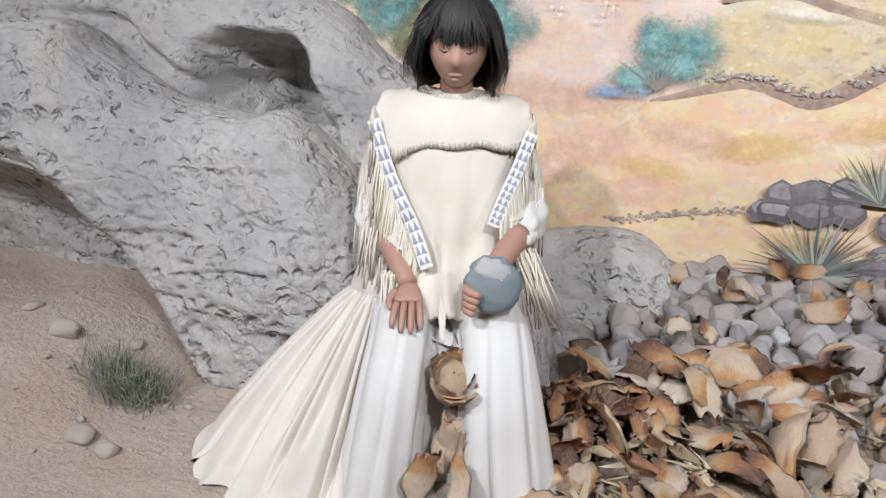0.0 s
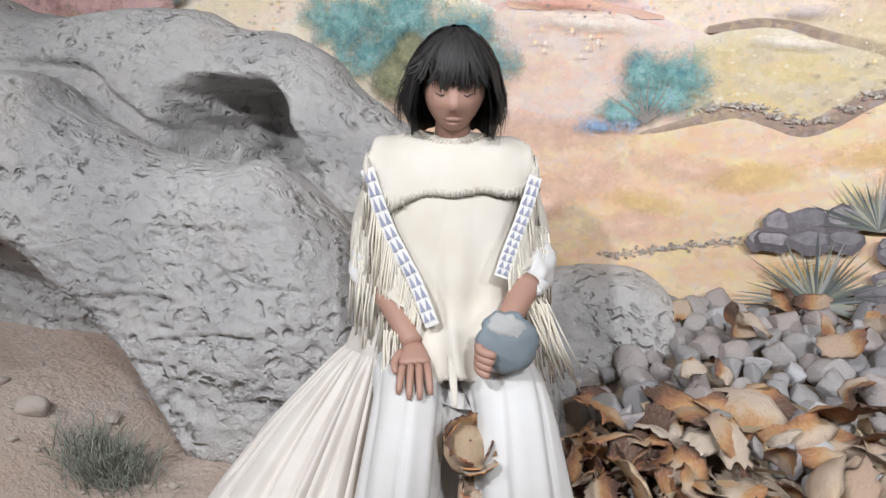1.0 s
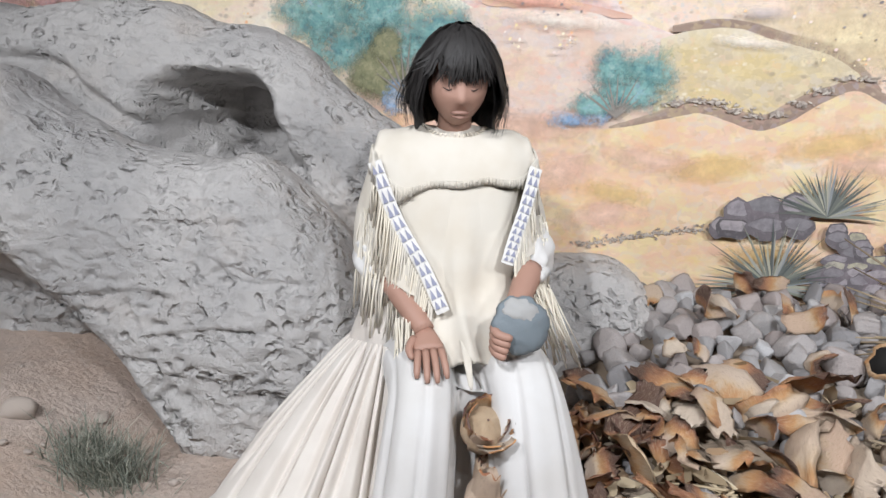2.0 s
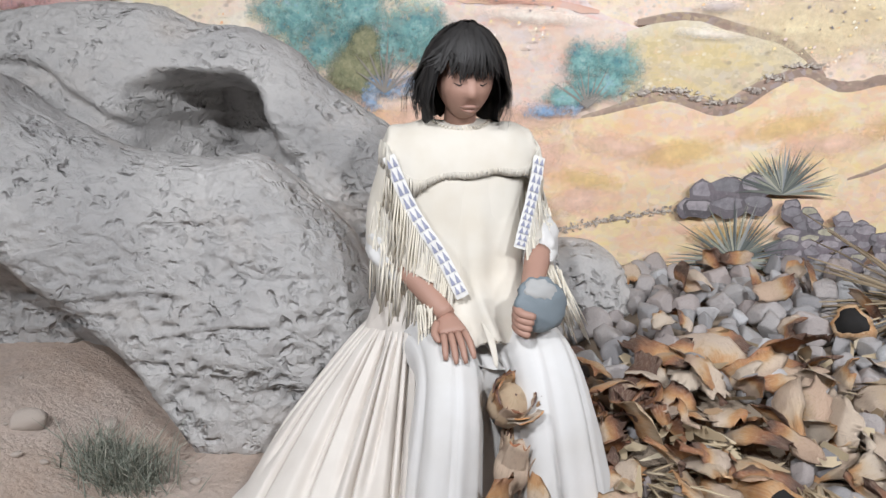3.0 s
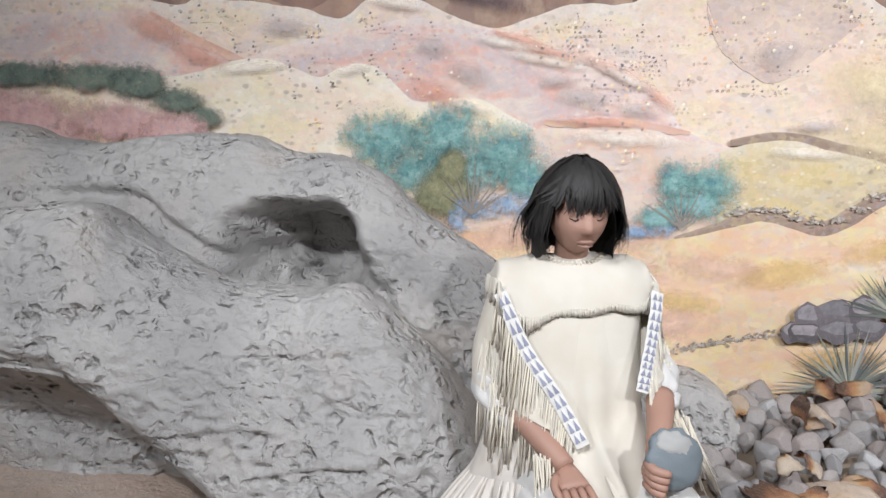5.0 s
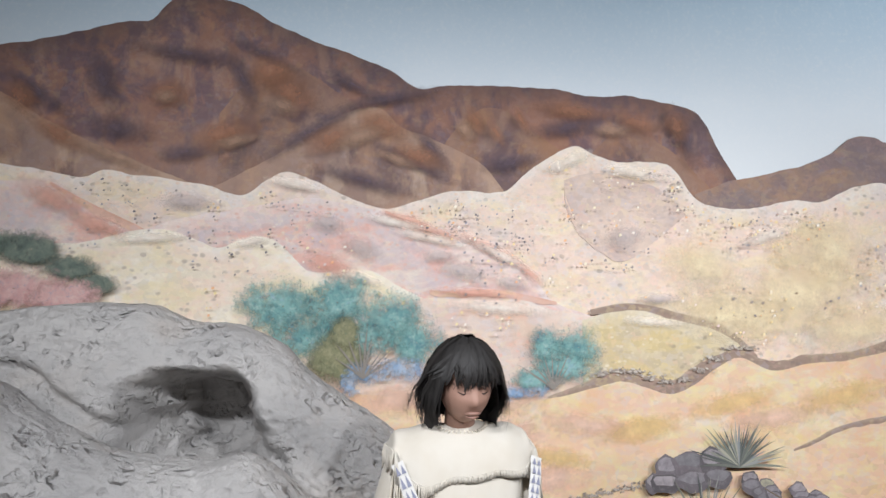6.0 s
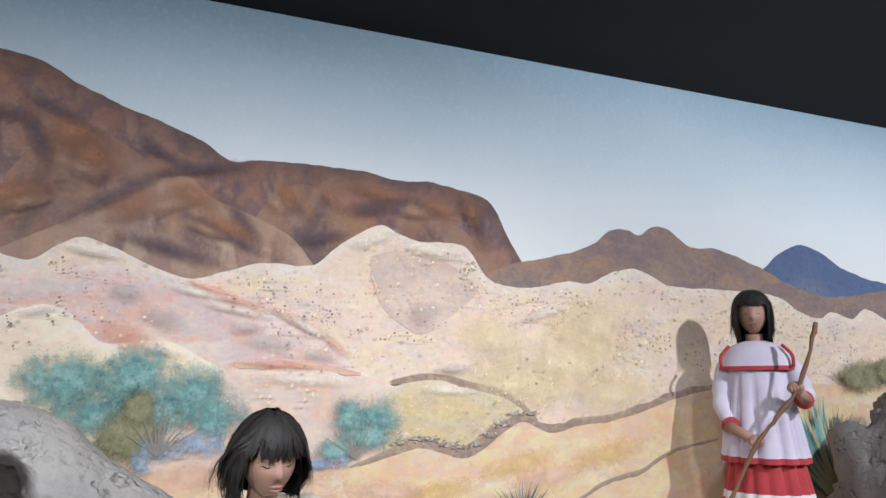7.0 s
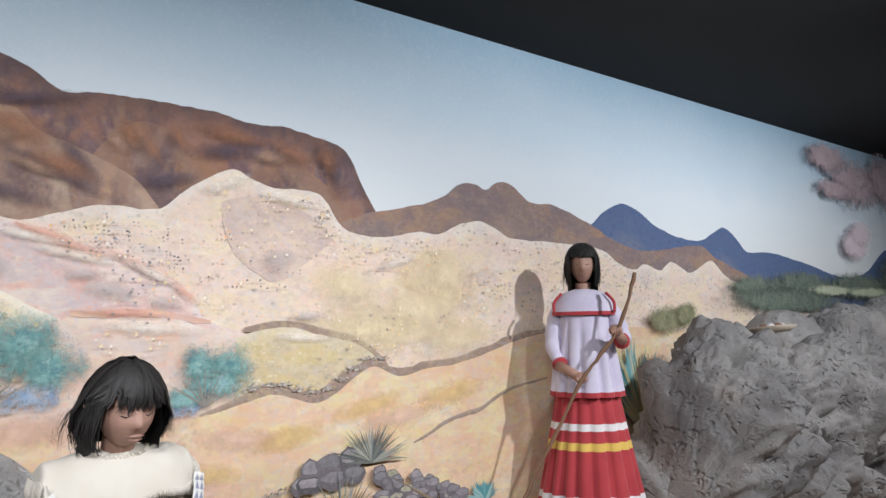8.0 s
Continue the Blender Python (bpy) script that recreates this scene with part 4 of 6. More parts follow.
soft("painted_rose_field", [(-2.4, 1.72, 0.5, 0.16), (-1.8, 1.73, 0.25, 0.09), (-1.6, 1.70, 0.16, 0.07)], M_ROSE, "rose painted field")

# painted stones and agaves in the foreground
painted_stones("painted_stones", [(1.03, 0.86, 0.035, 0.05), (1.10, 0.93, 0.07, 0.06), (1.09, 0.86, 0.08, 0.045), (1.20, 0.95, 0.08, 0.06), (1.22, 0.87, 0.09, 0.05), (1.32, 0.96, 0.08, 0.06), (1.34, 0.88, 0.07, 0.05)], 21, "grey painted boulders")
rs = random.Random(22)
painted_stones("painted_stone_heap", [(1.46 + 0.62 * i / 80 + rs.uniform(-0.06, 0.06), 0.90 - 0.19 * i / 80 - 0.34 * (1 - ((i * 37) % 80) / 80), 0.036 + 0.02 * rs.random(), 0.028 + 0.014 * rs.random()) for i in range(80)], 23, "heap of purple-grey painted stones")
blades("painted_agave", 1.44, 0.93, 0.25, 40, M_PBLADE, 24, 1.5, 0.0050, label="blue-green painted agave")
blades("painted_agave", 1.27, 0.62, 0.33, 46, M_PBLADE, 25, 1.85, 0.0052, 0.95, "grey-green painted agave")
blades("painted_agave", 2.20, 0.62, 0.14, 26, M_PTEAL, 26, 1.3, 0.010, label="teal painted agave")
blades("painted_yucca", 3.60, 0.95, 0.62, 40, M_PTEAL, 27, 0.9, 0.020, label="tall teal painted yucca")
blades("painted_yucca", 3.75, 0.80, 0.75, 26, M_STRAW, 28, 0.8, 0.014, label="straw-coloured painted yucca blades")
soft("painted_bush", [(4.05, 1.66, 0.20, 0.11), (4.30, 1.70, 0.16, 0.10)], M_OLIVE, "olive painted bush")
soft("painted_woods", [(5.4, 1.94, 0.5, 0.10), (6.2, 1.98, 0.6, 0.12), (7.4, 1.98, 0.8, 0.14), (5.9, 1.82, 1.0, 0.12), (8.6, 2.1, 0.7, 0.3)], M_DEEP, "dark green painted woods")
soft("painted_meadow", [(6.75, 1.93, 0.45, 0.05), (7.6, 1.92, 0.5, 0.05)], M_MEADOW, "pale green painted meadow")
soft("painted_blossom", [(6.9, 3.30, 0.45, 0.16), (7.5, 3.10, 0.6, 0.25), (7.0, 2.98, 0.4, 0.10), (8.4, 3.2, 0.7, 0.3)], M_BLOSSOM, "dusky pink painted blossom")
soft("painted_cloud", [(7.35, 2.42, 0.30, 0.16), (7.5, 2.55, 0.25, 0.14)], M_CLOUD, "soft pink painted cloud")


# ---- ground ----
def ground(x, y):
    z = 0.25 + 0.015 * n3(x * 2.5, y * 2.5, 0.0) + 0.010 * n3(x * 8, y * 8, 2.0) + 0.004 * n3(x * 17, y * 17, 2.0)
    z += 0.21 * smooth01((-x - 0.85) / 0.55) * smooth01((y - 0.95) / 0.85)
    z += 0.16 * smooth01((x - 1.6) / 0.8) * smooth01((y - 1.0) / 1.2)
    return z


def pile(x, y):
    fall = 1 - smooth01((x - 1.75) / 0.7)
    return 0.25 + 0.315 * smooth01((y - 0.95) / 1.55) * smooth01((x - 0.1) / 0.8) * (0.45 + 0.55 * fall)


def sheet(name, fn, x0, x1, y0, y1, step, mat, **tags):
    nx, ny = int((x1 - x0) / step), int((y1 - y0) / step)
    rows = [[(x0 + (x1 - x0) * i / nx, y0 + (y1 - y0) * j / ny, fn(x0 + (x1 - x0) * i / nx, y0 + (y1 - y0) * j / ny)) for i in range(nx + 1)] for j in range(ny + 1)]
    low = [(p[0], p[1], 0.004) for p in rows[0]]
    return Build().grid([low] + rows, mat).object(name, **tags)


sheet("ground", ground, -3.99, 10.99, 0.62, WALL - 0.06, 0.045, M_GROUND, kind="structure", label="pinkish tan sandy ground with small grit", category="ground")


# ---- rocks ----
def ridge_rock(name, crest, y0, y1, mat, label, seed, amp=0.05, under=None, hollow=None, lean=0.0, step=0.02, pits=1.0, block=0.0, fine_from=-2.1, groove=None):
    """A closed plaster boulder with a given skyline along x, between y0 (front) and y1."""
    x0, x1 = crest[0][0], crest[-1][0]
    xs = [x0]
    while xs[-1] < x1:
        xs.append(xs[-1] + step * (1 + 2.5 * smooth01((fine_from - xs[-1]) / 0.2)))
    top = max(z for _, z in crest)
    base = 0.12
    nt = int((2 * (top - base) + (y1 - y0)) / step)
    rows = []
    for j in range(nt + 1):
        th = math.pi * j / nt
        c, s = math.cos(th), max(0.0, math.sin(th))
        row = []
        for x in xs:
            h = max(0.02, spline(crest, x) - base)
            a = (y1 - y0) / 2 * min(1.0, 0.45 + 0.55 * (h / (top - base)) ** 0.6)
            yc = (y0 + y1) / 2 + lean * (1 - h / (top - base))
            y = yc - a * math.copysign(abs(c) ** 0.75, c)
            z = base + h * s ** 0.62
            if under and c > 0:
                y += under[1] * smooth01((spline(under[0], x) + 0.17 - z) / 0.46)
            if hollow and c > 0:
                hx, hz, rx, rz, deep = hollow
                wx, wz = 0.06 * n3(x * 5, z * 5, 1.0) + 0.02 * n3(x * 17, z * 17, 1.0), 0.06 * n3(x * 5, z * 5, 5.0) + 0.02 * n3(x * 17, z * 17, 5.0)
                k = abs((x + wx - hx) / (rx * (0.70 + 0.30 * (hz + rz - z) / rz))) ** 3.2 + abs((z + wz - hz) / rz) ** 4
                y += deep * math.exp(-k) * smooth01((hz + rz * 1.05 - z) / (rz * 0.5)) * (0.75 + 0.35 * smooth01((x - hx + rx) / (1.6 * rx)) + 0.35 * n3(x * 8, z * 8, 8.0) + 0.14 * n3(x * 19, z * 19, 3.0) + 0.08 * abs(n3(x * 37, z * 37, 3.0)))
            if groove and c > 0:
                line, deep, x_end = groove
                y += deep * math.exp(-((z - spline(line, x) - 0.02 * n3(x * 6, 2.0, 0.0)) / 0.030) ** 2) * smooth01((x_end - x) / 0.15) * smooth01((x + 1.95) / 0.3)
            p = (x * 1.0, y * 1.0, z * 1.0 + seed * 7.3)
            big = n3(p[0] * 1.7, p[1] * 1.7, p[2] * 1.7)
            mid = n3(p[0] * 4.6, p[1] * 4.6, p[2] * 4.6)
            sml = n3(p[0] * 11, p[1] * 11, p[2] * 11)
            fin = abs(n3(p[0] * 24, p[1] * 24, p[2] * 24))
            d = amp * (big + 0.50 * mid + 0.24 * sml) - 0.40 * amp * fin
            if block:
                d += block * (1.5 * abs(n3(p[0] * 1.4 + 3, p[1] * 1.4, p[2] * 1.4)) + 0.9 * abs(n3(p[0] * 3.1 + 3, p[1] * 3.1, p[2] * 3.1)) + 0.45 * abs(n3(p[0] * 6.3, p[1] * 6.3, p[2] * 6.3)) + 0.18 * abs(n3(p[0] * 15, p[1] * 15, p[2] * 15)) - 0.68)
            crack = abs(n3(p[0] * 5.5 + 8, p[1] * 5.5, p[2] * 7.5))
            d -= 0.012 * pits * smooth01((0.05 - crack) / 0.05) * smooth01((n3(p[0] * 3, 4.0, p[2] * 3) + 0.1) / 0.2)
            if pits and c > 0:
                cell = noise.voronoi(Vector((p[0] * 10, p[1] * 7, p[2] * 10)))[0][0]
                gate = smooth01((n3(p[0] * 2.2 + 5, p[1] * 2.2, p[2] * 2.2) + 0.25) / 0.3)
                d -= 0.026 * pits * gate * smooth01((0.33 - cell) / 0.05) * smooth01((n3(p[0] * 5 + 2, 3.0, p[2] * 5) + 0.05) / 0.2)
                fine = noise.voronoi(Vector((p[0] * 17 + 0.5 * mid, p[1] * 12, p[2] * 21 + 0.5 * sml)))[0][0]
                d -= 0.020 * pits * smooth01((n3(p[0] * 3.1, p[1] * 3.1 + 9, p[2] * 3.1) + 0.15) / 0.3) * smooth01((0.35 - fine) / 0.06)
                ledge = n3(p[0] * 3.0 + p[2] * 4, p[2] * 13, 9.0)
                d -= 0.015 * pits * smooth01((ledge - 0.25) / 0.04)
            row.append((x, y - d * c, z + d * 0.6 * s))
        rows.append(row)
    return Build().grid(rows, mat).object(name, label=label, category="rock")


ridge_rock("boulder", [(-3.6, 0.4), (-3.3, 1.2), (-2.4, 1.38), (-1.75, 1.42), (-1.59, 1.43), (-1.45, 1.41), (-1.36, 1.32), (-1.18, 1.21), (-1.02, 1.155), (-0.78, 1.13), (-0.66, 1.155), (-0.53, 1.07), (-0.42, 0.97), (-0.31, 0.84), (-0.2, 0.62), (-0.08, 0.2)],
           1.74, 2.46, M_ROCK, "grey pitted plaster boulder beside the seated figure", 1, 0.045, ([(-3.6, 1.08), (-1.5, 0.88), (-1.23, 0.66), (-1.0, 0.44), (-0.80, 0.12)], 0.46), lean=0.16, step=0.0095)
ridge_rock("boulder", [(-3.7, 0.8), (-3.4, 1.6), (-2.6, 1.74), (-2.04, 1.70), (-1.91, 1.65), (-1.70, 1.63), (-1.42, 1.66), (-1.13, 1.67), (-0.96, 1.61), (-0.78, 1.59), (-0.61, 1.51), (-0.52, 1.42), (-0.39, 1.32), (-0.28, 1.25), (-0.12, 1.12), (0.03, 0.95), (0.15, 0.7), (0.25, 0.2)],
           2.24, 2.93, M_ROCK, "tall grey plaster boulder with a deep hollow", 2, 0.035, hollow=(-0.92, 1.23, 0.20, 0.21, 0.56), lean=0.0, step=0.011, pits=0.8,
           groove=([(-3.7, 1.42), (-1.75, 1.44), (-1.45, 1.41), (-1.36, 1.33), (-1.18, 1.22), (-1.0, 1.18)], 0.055, -0.98))
ridge_rock("boulder", [(0.0, 0.2), (0.1, 0.6), (0.17, 0.70), (0.29, 0.74), (0.42, 0.755), (0.58, 0.75), (0.68, 0.69), (0.75, 0.60), (0.80, 0.5), (0.92, 0.2)],
           2.42, 2.93, M_ROCK, "low rounded grey boulder against the mural", 3, 0.02)
ridge_rock("boulder", [(-0.34, 0.2), (-0.24, 0.55), (-0.1, 0.66), (0.1, 0.68), (0.26, 0.60), (0.40, 0.2)], 1.72, 2.50, M_ROCK, "grey boulder used as a seat", 4, 0.015, step=0.03)
ridge_rock("boulder", [(3.02, 0.2), (3.08, 0.62), (3.13, 0.90), (3.19, 1.16), (3.26, 1.36), (3.34, 1.50), (3.62, 1.61), (4.01, 1.58), (4.33, 1.51), (4.76, 1.46), (5.10, 1.33), (5.30, 1.08), (5.5, 0.5), (5.6, 0.2)],
           1.78, 2.62, M_ROCK_DARK, "large dark grey boulder beside the standing figure", 5, 0.06, lean=0.2, step=0.016, block=0.32, pits=0.4)
ridge_rock("boulder", [(4.2, 0.2), (4.45, 1.3), (4.68, 1.66), (4.89, 1.73), (5.2, 1.70), (5.44, 1.55), (5.78, 1.72), (6.32, 1.77), (6.92, 1.80), (7.6, 1.84), (8.6, 1.7), (9.2, 0.2)],
           2.05, 2.92, M_ROCK_DARK, "dark grey boulder ridge against the mural", 6, 0.05, step=0.03, block=0.16, pits=0.35)
ridge_rock("boulder", [(4.9, 0.15), (5.1, 0.7), (5.4, 1.1), (5.9, 1.3), (6.5, 1.45), (7.3, 1.4), (8.0, 0.9), (8.4, 0.15)], 1.2, 2.3, M_ROCK_DARK, "dark grey boulder at the end of the display", 7, 0.05, step=0.03, block=0.18, pits=0.35)


# ---- seated figure ----
def ring(cx, cy, z, rx, ry, n=28, power=0.85, ripple=None):
    out = []
    for k in range(n):
        a = math.tau * k / n
        c, s = math.cos(a), math.sin(a)
        w = 1 + (ripple(a) if ripple else 0.0)
        out.append((cx + rx * w * math.copysign(abs(c) ** power, c), cy + ry * w * math.copysign(abs(s) ** power, s), z))
    return out


def head(b, c, tilt, hair_len, bangs, seed, scale=1.0, full=1.0, shag=1.0):
    """Plain painted head with a black wig; the face looks along -y."""
    h = Build()
    rng = random.Random(seed)

    def face(p, d):
        q = Vector(p)
        jaw = smooth01((-d.z - 0.1) / 0.9)
        q.x *= 1 - 0.17 * jaw
        if d.y < 0:
            nose = math.exp(-((d.x / (0.13 + 0.10 * smooth01((0.05 - d.z) / 0.3))) ** 2) - ((d.z + 0.20) / (0.26 if d.z > -0.20 else 0.12)) ** 2)
            q.y -= 0.022 * nose
            q.y -= 0.006 * math.exp(-((d.x / 0.35) ** 2) - ((d.z + 0.52) / 0.14) ** 2)
            for e in (-0.42, 0.42):
                q.y += 0.008 * math.exp(-(((d.x - e) / 0.20) ** 2) - ((d.z - 0.10) / 0.14) ** 2)
                q.y -= 0.004 * math.exp(-(((d.x - e) / 0.3) ** 2) - ((d.z + 0.25) / 0.25) ** 2)
        return q

    h.ball((0, 0, 0), (0.076, 0.088, 0.108), M_SKIN, 30, 40, face)
    h.tube([(-0.024, -0.0815, -0.056), (-0.010, -0.090, -0.053), (0.010, -0.090, -0.053), (0.024, -0.0815, -0.056)], [0.002, 0.005, 0.005, 0.002], M_LIP, 8)
    h.tube([(-0.020, -0.081, -0.065), (0.0, -0.088, -0.066), (0.020, -0.081, -0.065)], [0.002, 0.006, 0.002], M_LIP, 8)
    for e in (-1, 1):
        h.tube([(e * 0.018, -0.079, 0.004), (e * 0.031, -0.081, 0.000), (e * 0.045, -0.070, 0.004)], [0.0008, 0.0018, 0.0008], M_HAIR, 6)
    # wig: a close cap, then shaggy locks of several strands each
    cap = []
    for i in range(13):
        th = 0.02 + 1.75 * i / 12
        row = []
        for k in range(40):
            a = math.tau * k / 40
            front = smooth01((-math.sin(a) - 0.35) / 0.4)
            t = th * (1 - 0.38 * front)
            row.append((0.096 * math.sin(t) * math.cos(a), 0.015 + 0.103 * math.sin(t) * math.sin(a), 0.014 + 0.120 * math.cos(t)))
        cap.append(row)
    h.grid(cap, M_HAIR, wrap=True)
    curtain = []
    for i in range(8):
        f = i / 7
        row = []
        for k in range(41):
            a = math.radians(-34 + 248 * k / 40)
            wide = 0.94 + (full - 1) * 0.8 * math.sin(min(1.0, f * 1.3) * 1.9)
            row.append((0.098 * wide * math.cos(a), 0.014 + 0.104 * wide * math.sin(a), 0.030 - 0.03 * f - hair_len * f * (0.93 + 0.10 * n3(k * 0.9, seed, 2.0)) * (0.72 + 0.28 * smooth01(min(k, 40 - k) / 5))))
        curtain.append(row)
    h.grid(curtain, M_HAIR)
    for lock in range(210):
        a0 = math.tau * (lock + rng.random()) / 210
        front0 = -math.sin(a0)
        is_bang = front0 > 0.58
        long_ = rng.uniform(0.72, 1.04) * (0.92 + 0.20 * n3(a0 * 2.2, seed, 0.4))
        flare = (rng.gauss(0.0, 0.06) + (0.16 if rng.random() < 0.10 else 0.0)) * shag
        sweep = rng.gauss(0, 0.16) * shag
        fall = bangs * (0.75 + 0.55 * n3(a0 * 6.0, seed, 3.0) + rng.uniform(-0.35, 0.35))
        start0 = rng.uniform(0.03, 0.55)
        lift = 1.0 + 0.06 * shag * rng.random() + 0.05 * shag * n3(a0 * 3.1, seed, 6.0)
        for _ in range(7):
            a = a0 + rng.gauss(0, 0.035)
            r = lift * (0.97 + 0.06 * rng.random())
            start = start0 + rng.uniform(0, 0.25)
            end = rng.uniform(1.02, 1.22) if is_bang else 1.52
            pts = []
            for i in range(5):
                t = start + (end - start) * i / 4
                aa = a + sweep * (i / 4) ** 2
                grow = 1 + (full - 1) * 0.55 * (i / 4) ** 2 * (0.25 if is_bang else 1.0)
                pts.append(Vector((0.102 * r * grow * math.sin(t) * math.cos(aa), 0.012 + 0.108 * r * grow * math.sin(t) * math.sin(aa), 0.012 + 0.124 * r * math.cos(t))))
            if is_bang:
                drop = fall * rng.uniform(0.75, 1.15)
                pts.append(pts[-1] + Vector((sweep * 0.03, -0.003, -drop * 0.5)))
                pts.append(pts[-1] + Vector((sweep * 0.05 + rng.uniform(-0.003, 0.003), 0.001, -drop * 0.5)))
            else:
                ln = hair_len * long_ * rng.uniform(0.86, 1.06)
                p4 = pts[4]
                for f in (0.3, 0.65, 1.0):
                    k = 1 + (full - 1) * 0.75 * math.sin(f * 2.3) + flare * f * 1.6 - (0.10 + 0.5 * (full - 1)) * f * f
                    pts.append(Vector((p4.x * k + rng.uniform(-0.004, 0.004), p4.y * k, p4.z - ln * f)))
            w = rng.uniform(0.0022, 0.0050)
            side = Vector((-math.sin(a), math.cos(a), 0))
            n = len(pts)
            taper = [w * (1 - 0.8 * (i / (n - 1)) ** 2) for i in range(n)]
            h.grid([[p - side * q for p, q in zip(pts, taper)], [p + side * q for p, q in zip(pts, taper)]], M_HAIR)
    m = Matrix.Translation(c) @ pose(0, 0, 0, tilt) @ Matrix.Scale(scale, 4)
    h.move(m)
    base = len(b.v)
    b.v += h.v
    for f, k, uv in zip(h.f, h.m, h.uv):
        b.f.append(tuple(i + base for i in f))
        b.m.append(b.slot(h.mats[k]))
        b.uv.append(uv)


def strand(b, p, length, width, mat, rng, out=(0, 0)):
    """A hanging strip of fringe."""
    p = Vector(p)
    q = p + Vector((out[0] * length + rng.uniform(-0.05, 0.05) * length, out[1] * length + rng.uniform(-0.05, 0.05) * length, -length))
    k = min(1.0, length / 0.12)
    mid = (p + q) / 2 + Vector((rng.uniform(-0.008, 0.008), rng.uniform(-0.008, 0.004), 0)) * k
    w = Vector((width / 2, rng.uniform(-0.4, 0.4) * width, 0))
    t = Vector((0, width * 0.30, 0))
    rows = [[s - w - t * 0, s + w, s + w * 0.6 + t, s - w * 0.6 + t] for s in (p, mid, q)]
    b.grid(rows, mat, wrap=True, ends=True)


def hand(b, wrist, knuckle, tip, spread, mat=None):
    mat = mat or M_SKIN
    wrist, knuckle, tip = Vector(wrist), Vector(knuckle), Vector(tip)
    side = (knuckle - wrist).cross(Vector((0, -0.6, 0.8))).normalized()
    rows = []
    for t, w, h in ((0.0, 0.024, 0.017), (0.35, 0.031, 0.015), (0.8, 0.038, 0.014), (1.0, 0.037, 0.011)):
        c = wrist.lerp(knuckle, t)
        up = side.cross((knuckle - wrist).normalized())
        rows.append([c + side * w * math.cos(math.tau * k / 12) + up * h * math.sin(math.tau * k / 12) for k in range(12)])
    b.grid(rows, mat, wrap=True, ends=True)
    for i in range(4):
        o = side * (i - 1.5) * 0.019
        f = o * (1 + spread)
        ln = (0.90, 1.0, 0.97, 0.80)[i]
        end = knuckle + (tip - knuckle) * ln + f
        mid = (knuckle + o + end) / 2 + Vector((0, -0.006, 0.008))
        b.tube(catmull([knuckle + o, mid, end], 6), [0.0098, 0.0095, 0.009, 0.0088, 0.008, 0.005], mat, 8)
    th = wrist.lerp(knuckle, 0.35) + side * 0.030
    b.tube(catmull([th, th + (knuckle - wrist) * 0.45 + side * 0.018, th + (knuckle - wrist) * 0.95 + side * 0.016], 6), [0.012, 0.012, 0.011, 0.010, 0.009, 0.005], mat, 8)


def folded_tube(b, path, radii, mat, folds, depth_, seed, n=48):
    """Cloth hanging round a limb, with folds that deepen along it."""
    path = [Vector(p) for p in path]
    rings, m = [], len(path)
    for i, (p, (rx, ry)) in enumerate(zip(path, radii)):
        t = i / (m - 1)
        d = (path[min(i + 1, m - 1)] - path[max(i - 1, 0)]).normalized()
        side = Vector((1, 0, 0))
        up = side.cross(d).normalized()
        row = []
        for k in range(n):
            a = math.tau * k / n
            w = 1 + depth_ * t * (0.7 - 2.4 * (1 - abs(math.sin(folds * 0.5 * a + seed + 0.8 * t))) ** 4 + 0.6 * math.sin((folds + 3) * a + 2 * seed) * t) + 0.02 * n3(5 * math.cos(a), 5 * math.sin(a), 9 * t + seed)
            row.append(p + side * rx * w * math.cos(a) + up * ry * w * math.sin(a))
        rings.append(row)
    b.grid(rings, mat, wrap=True)


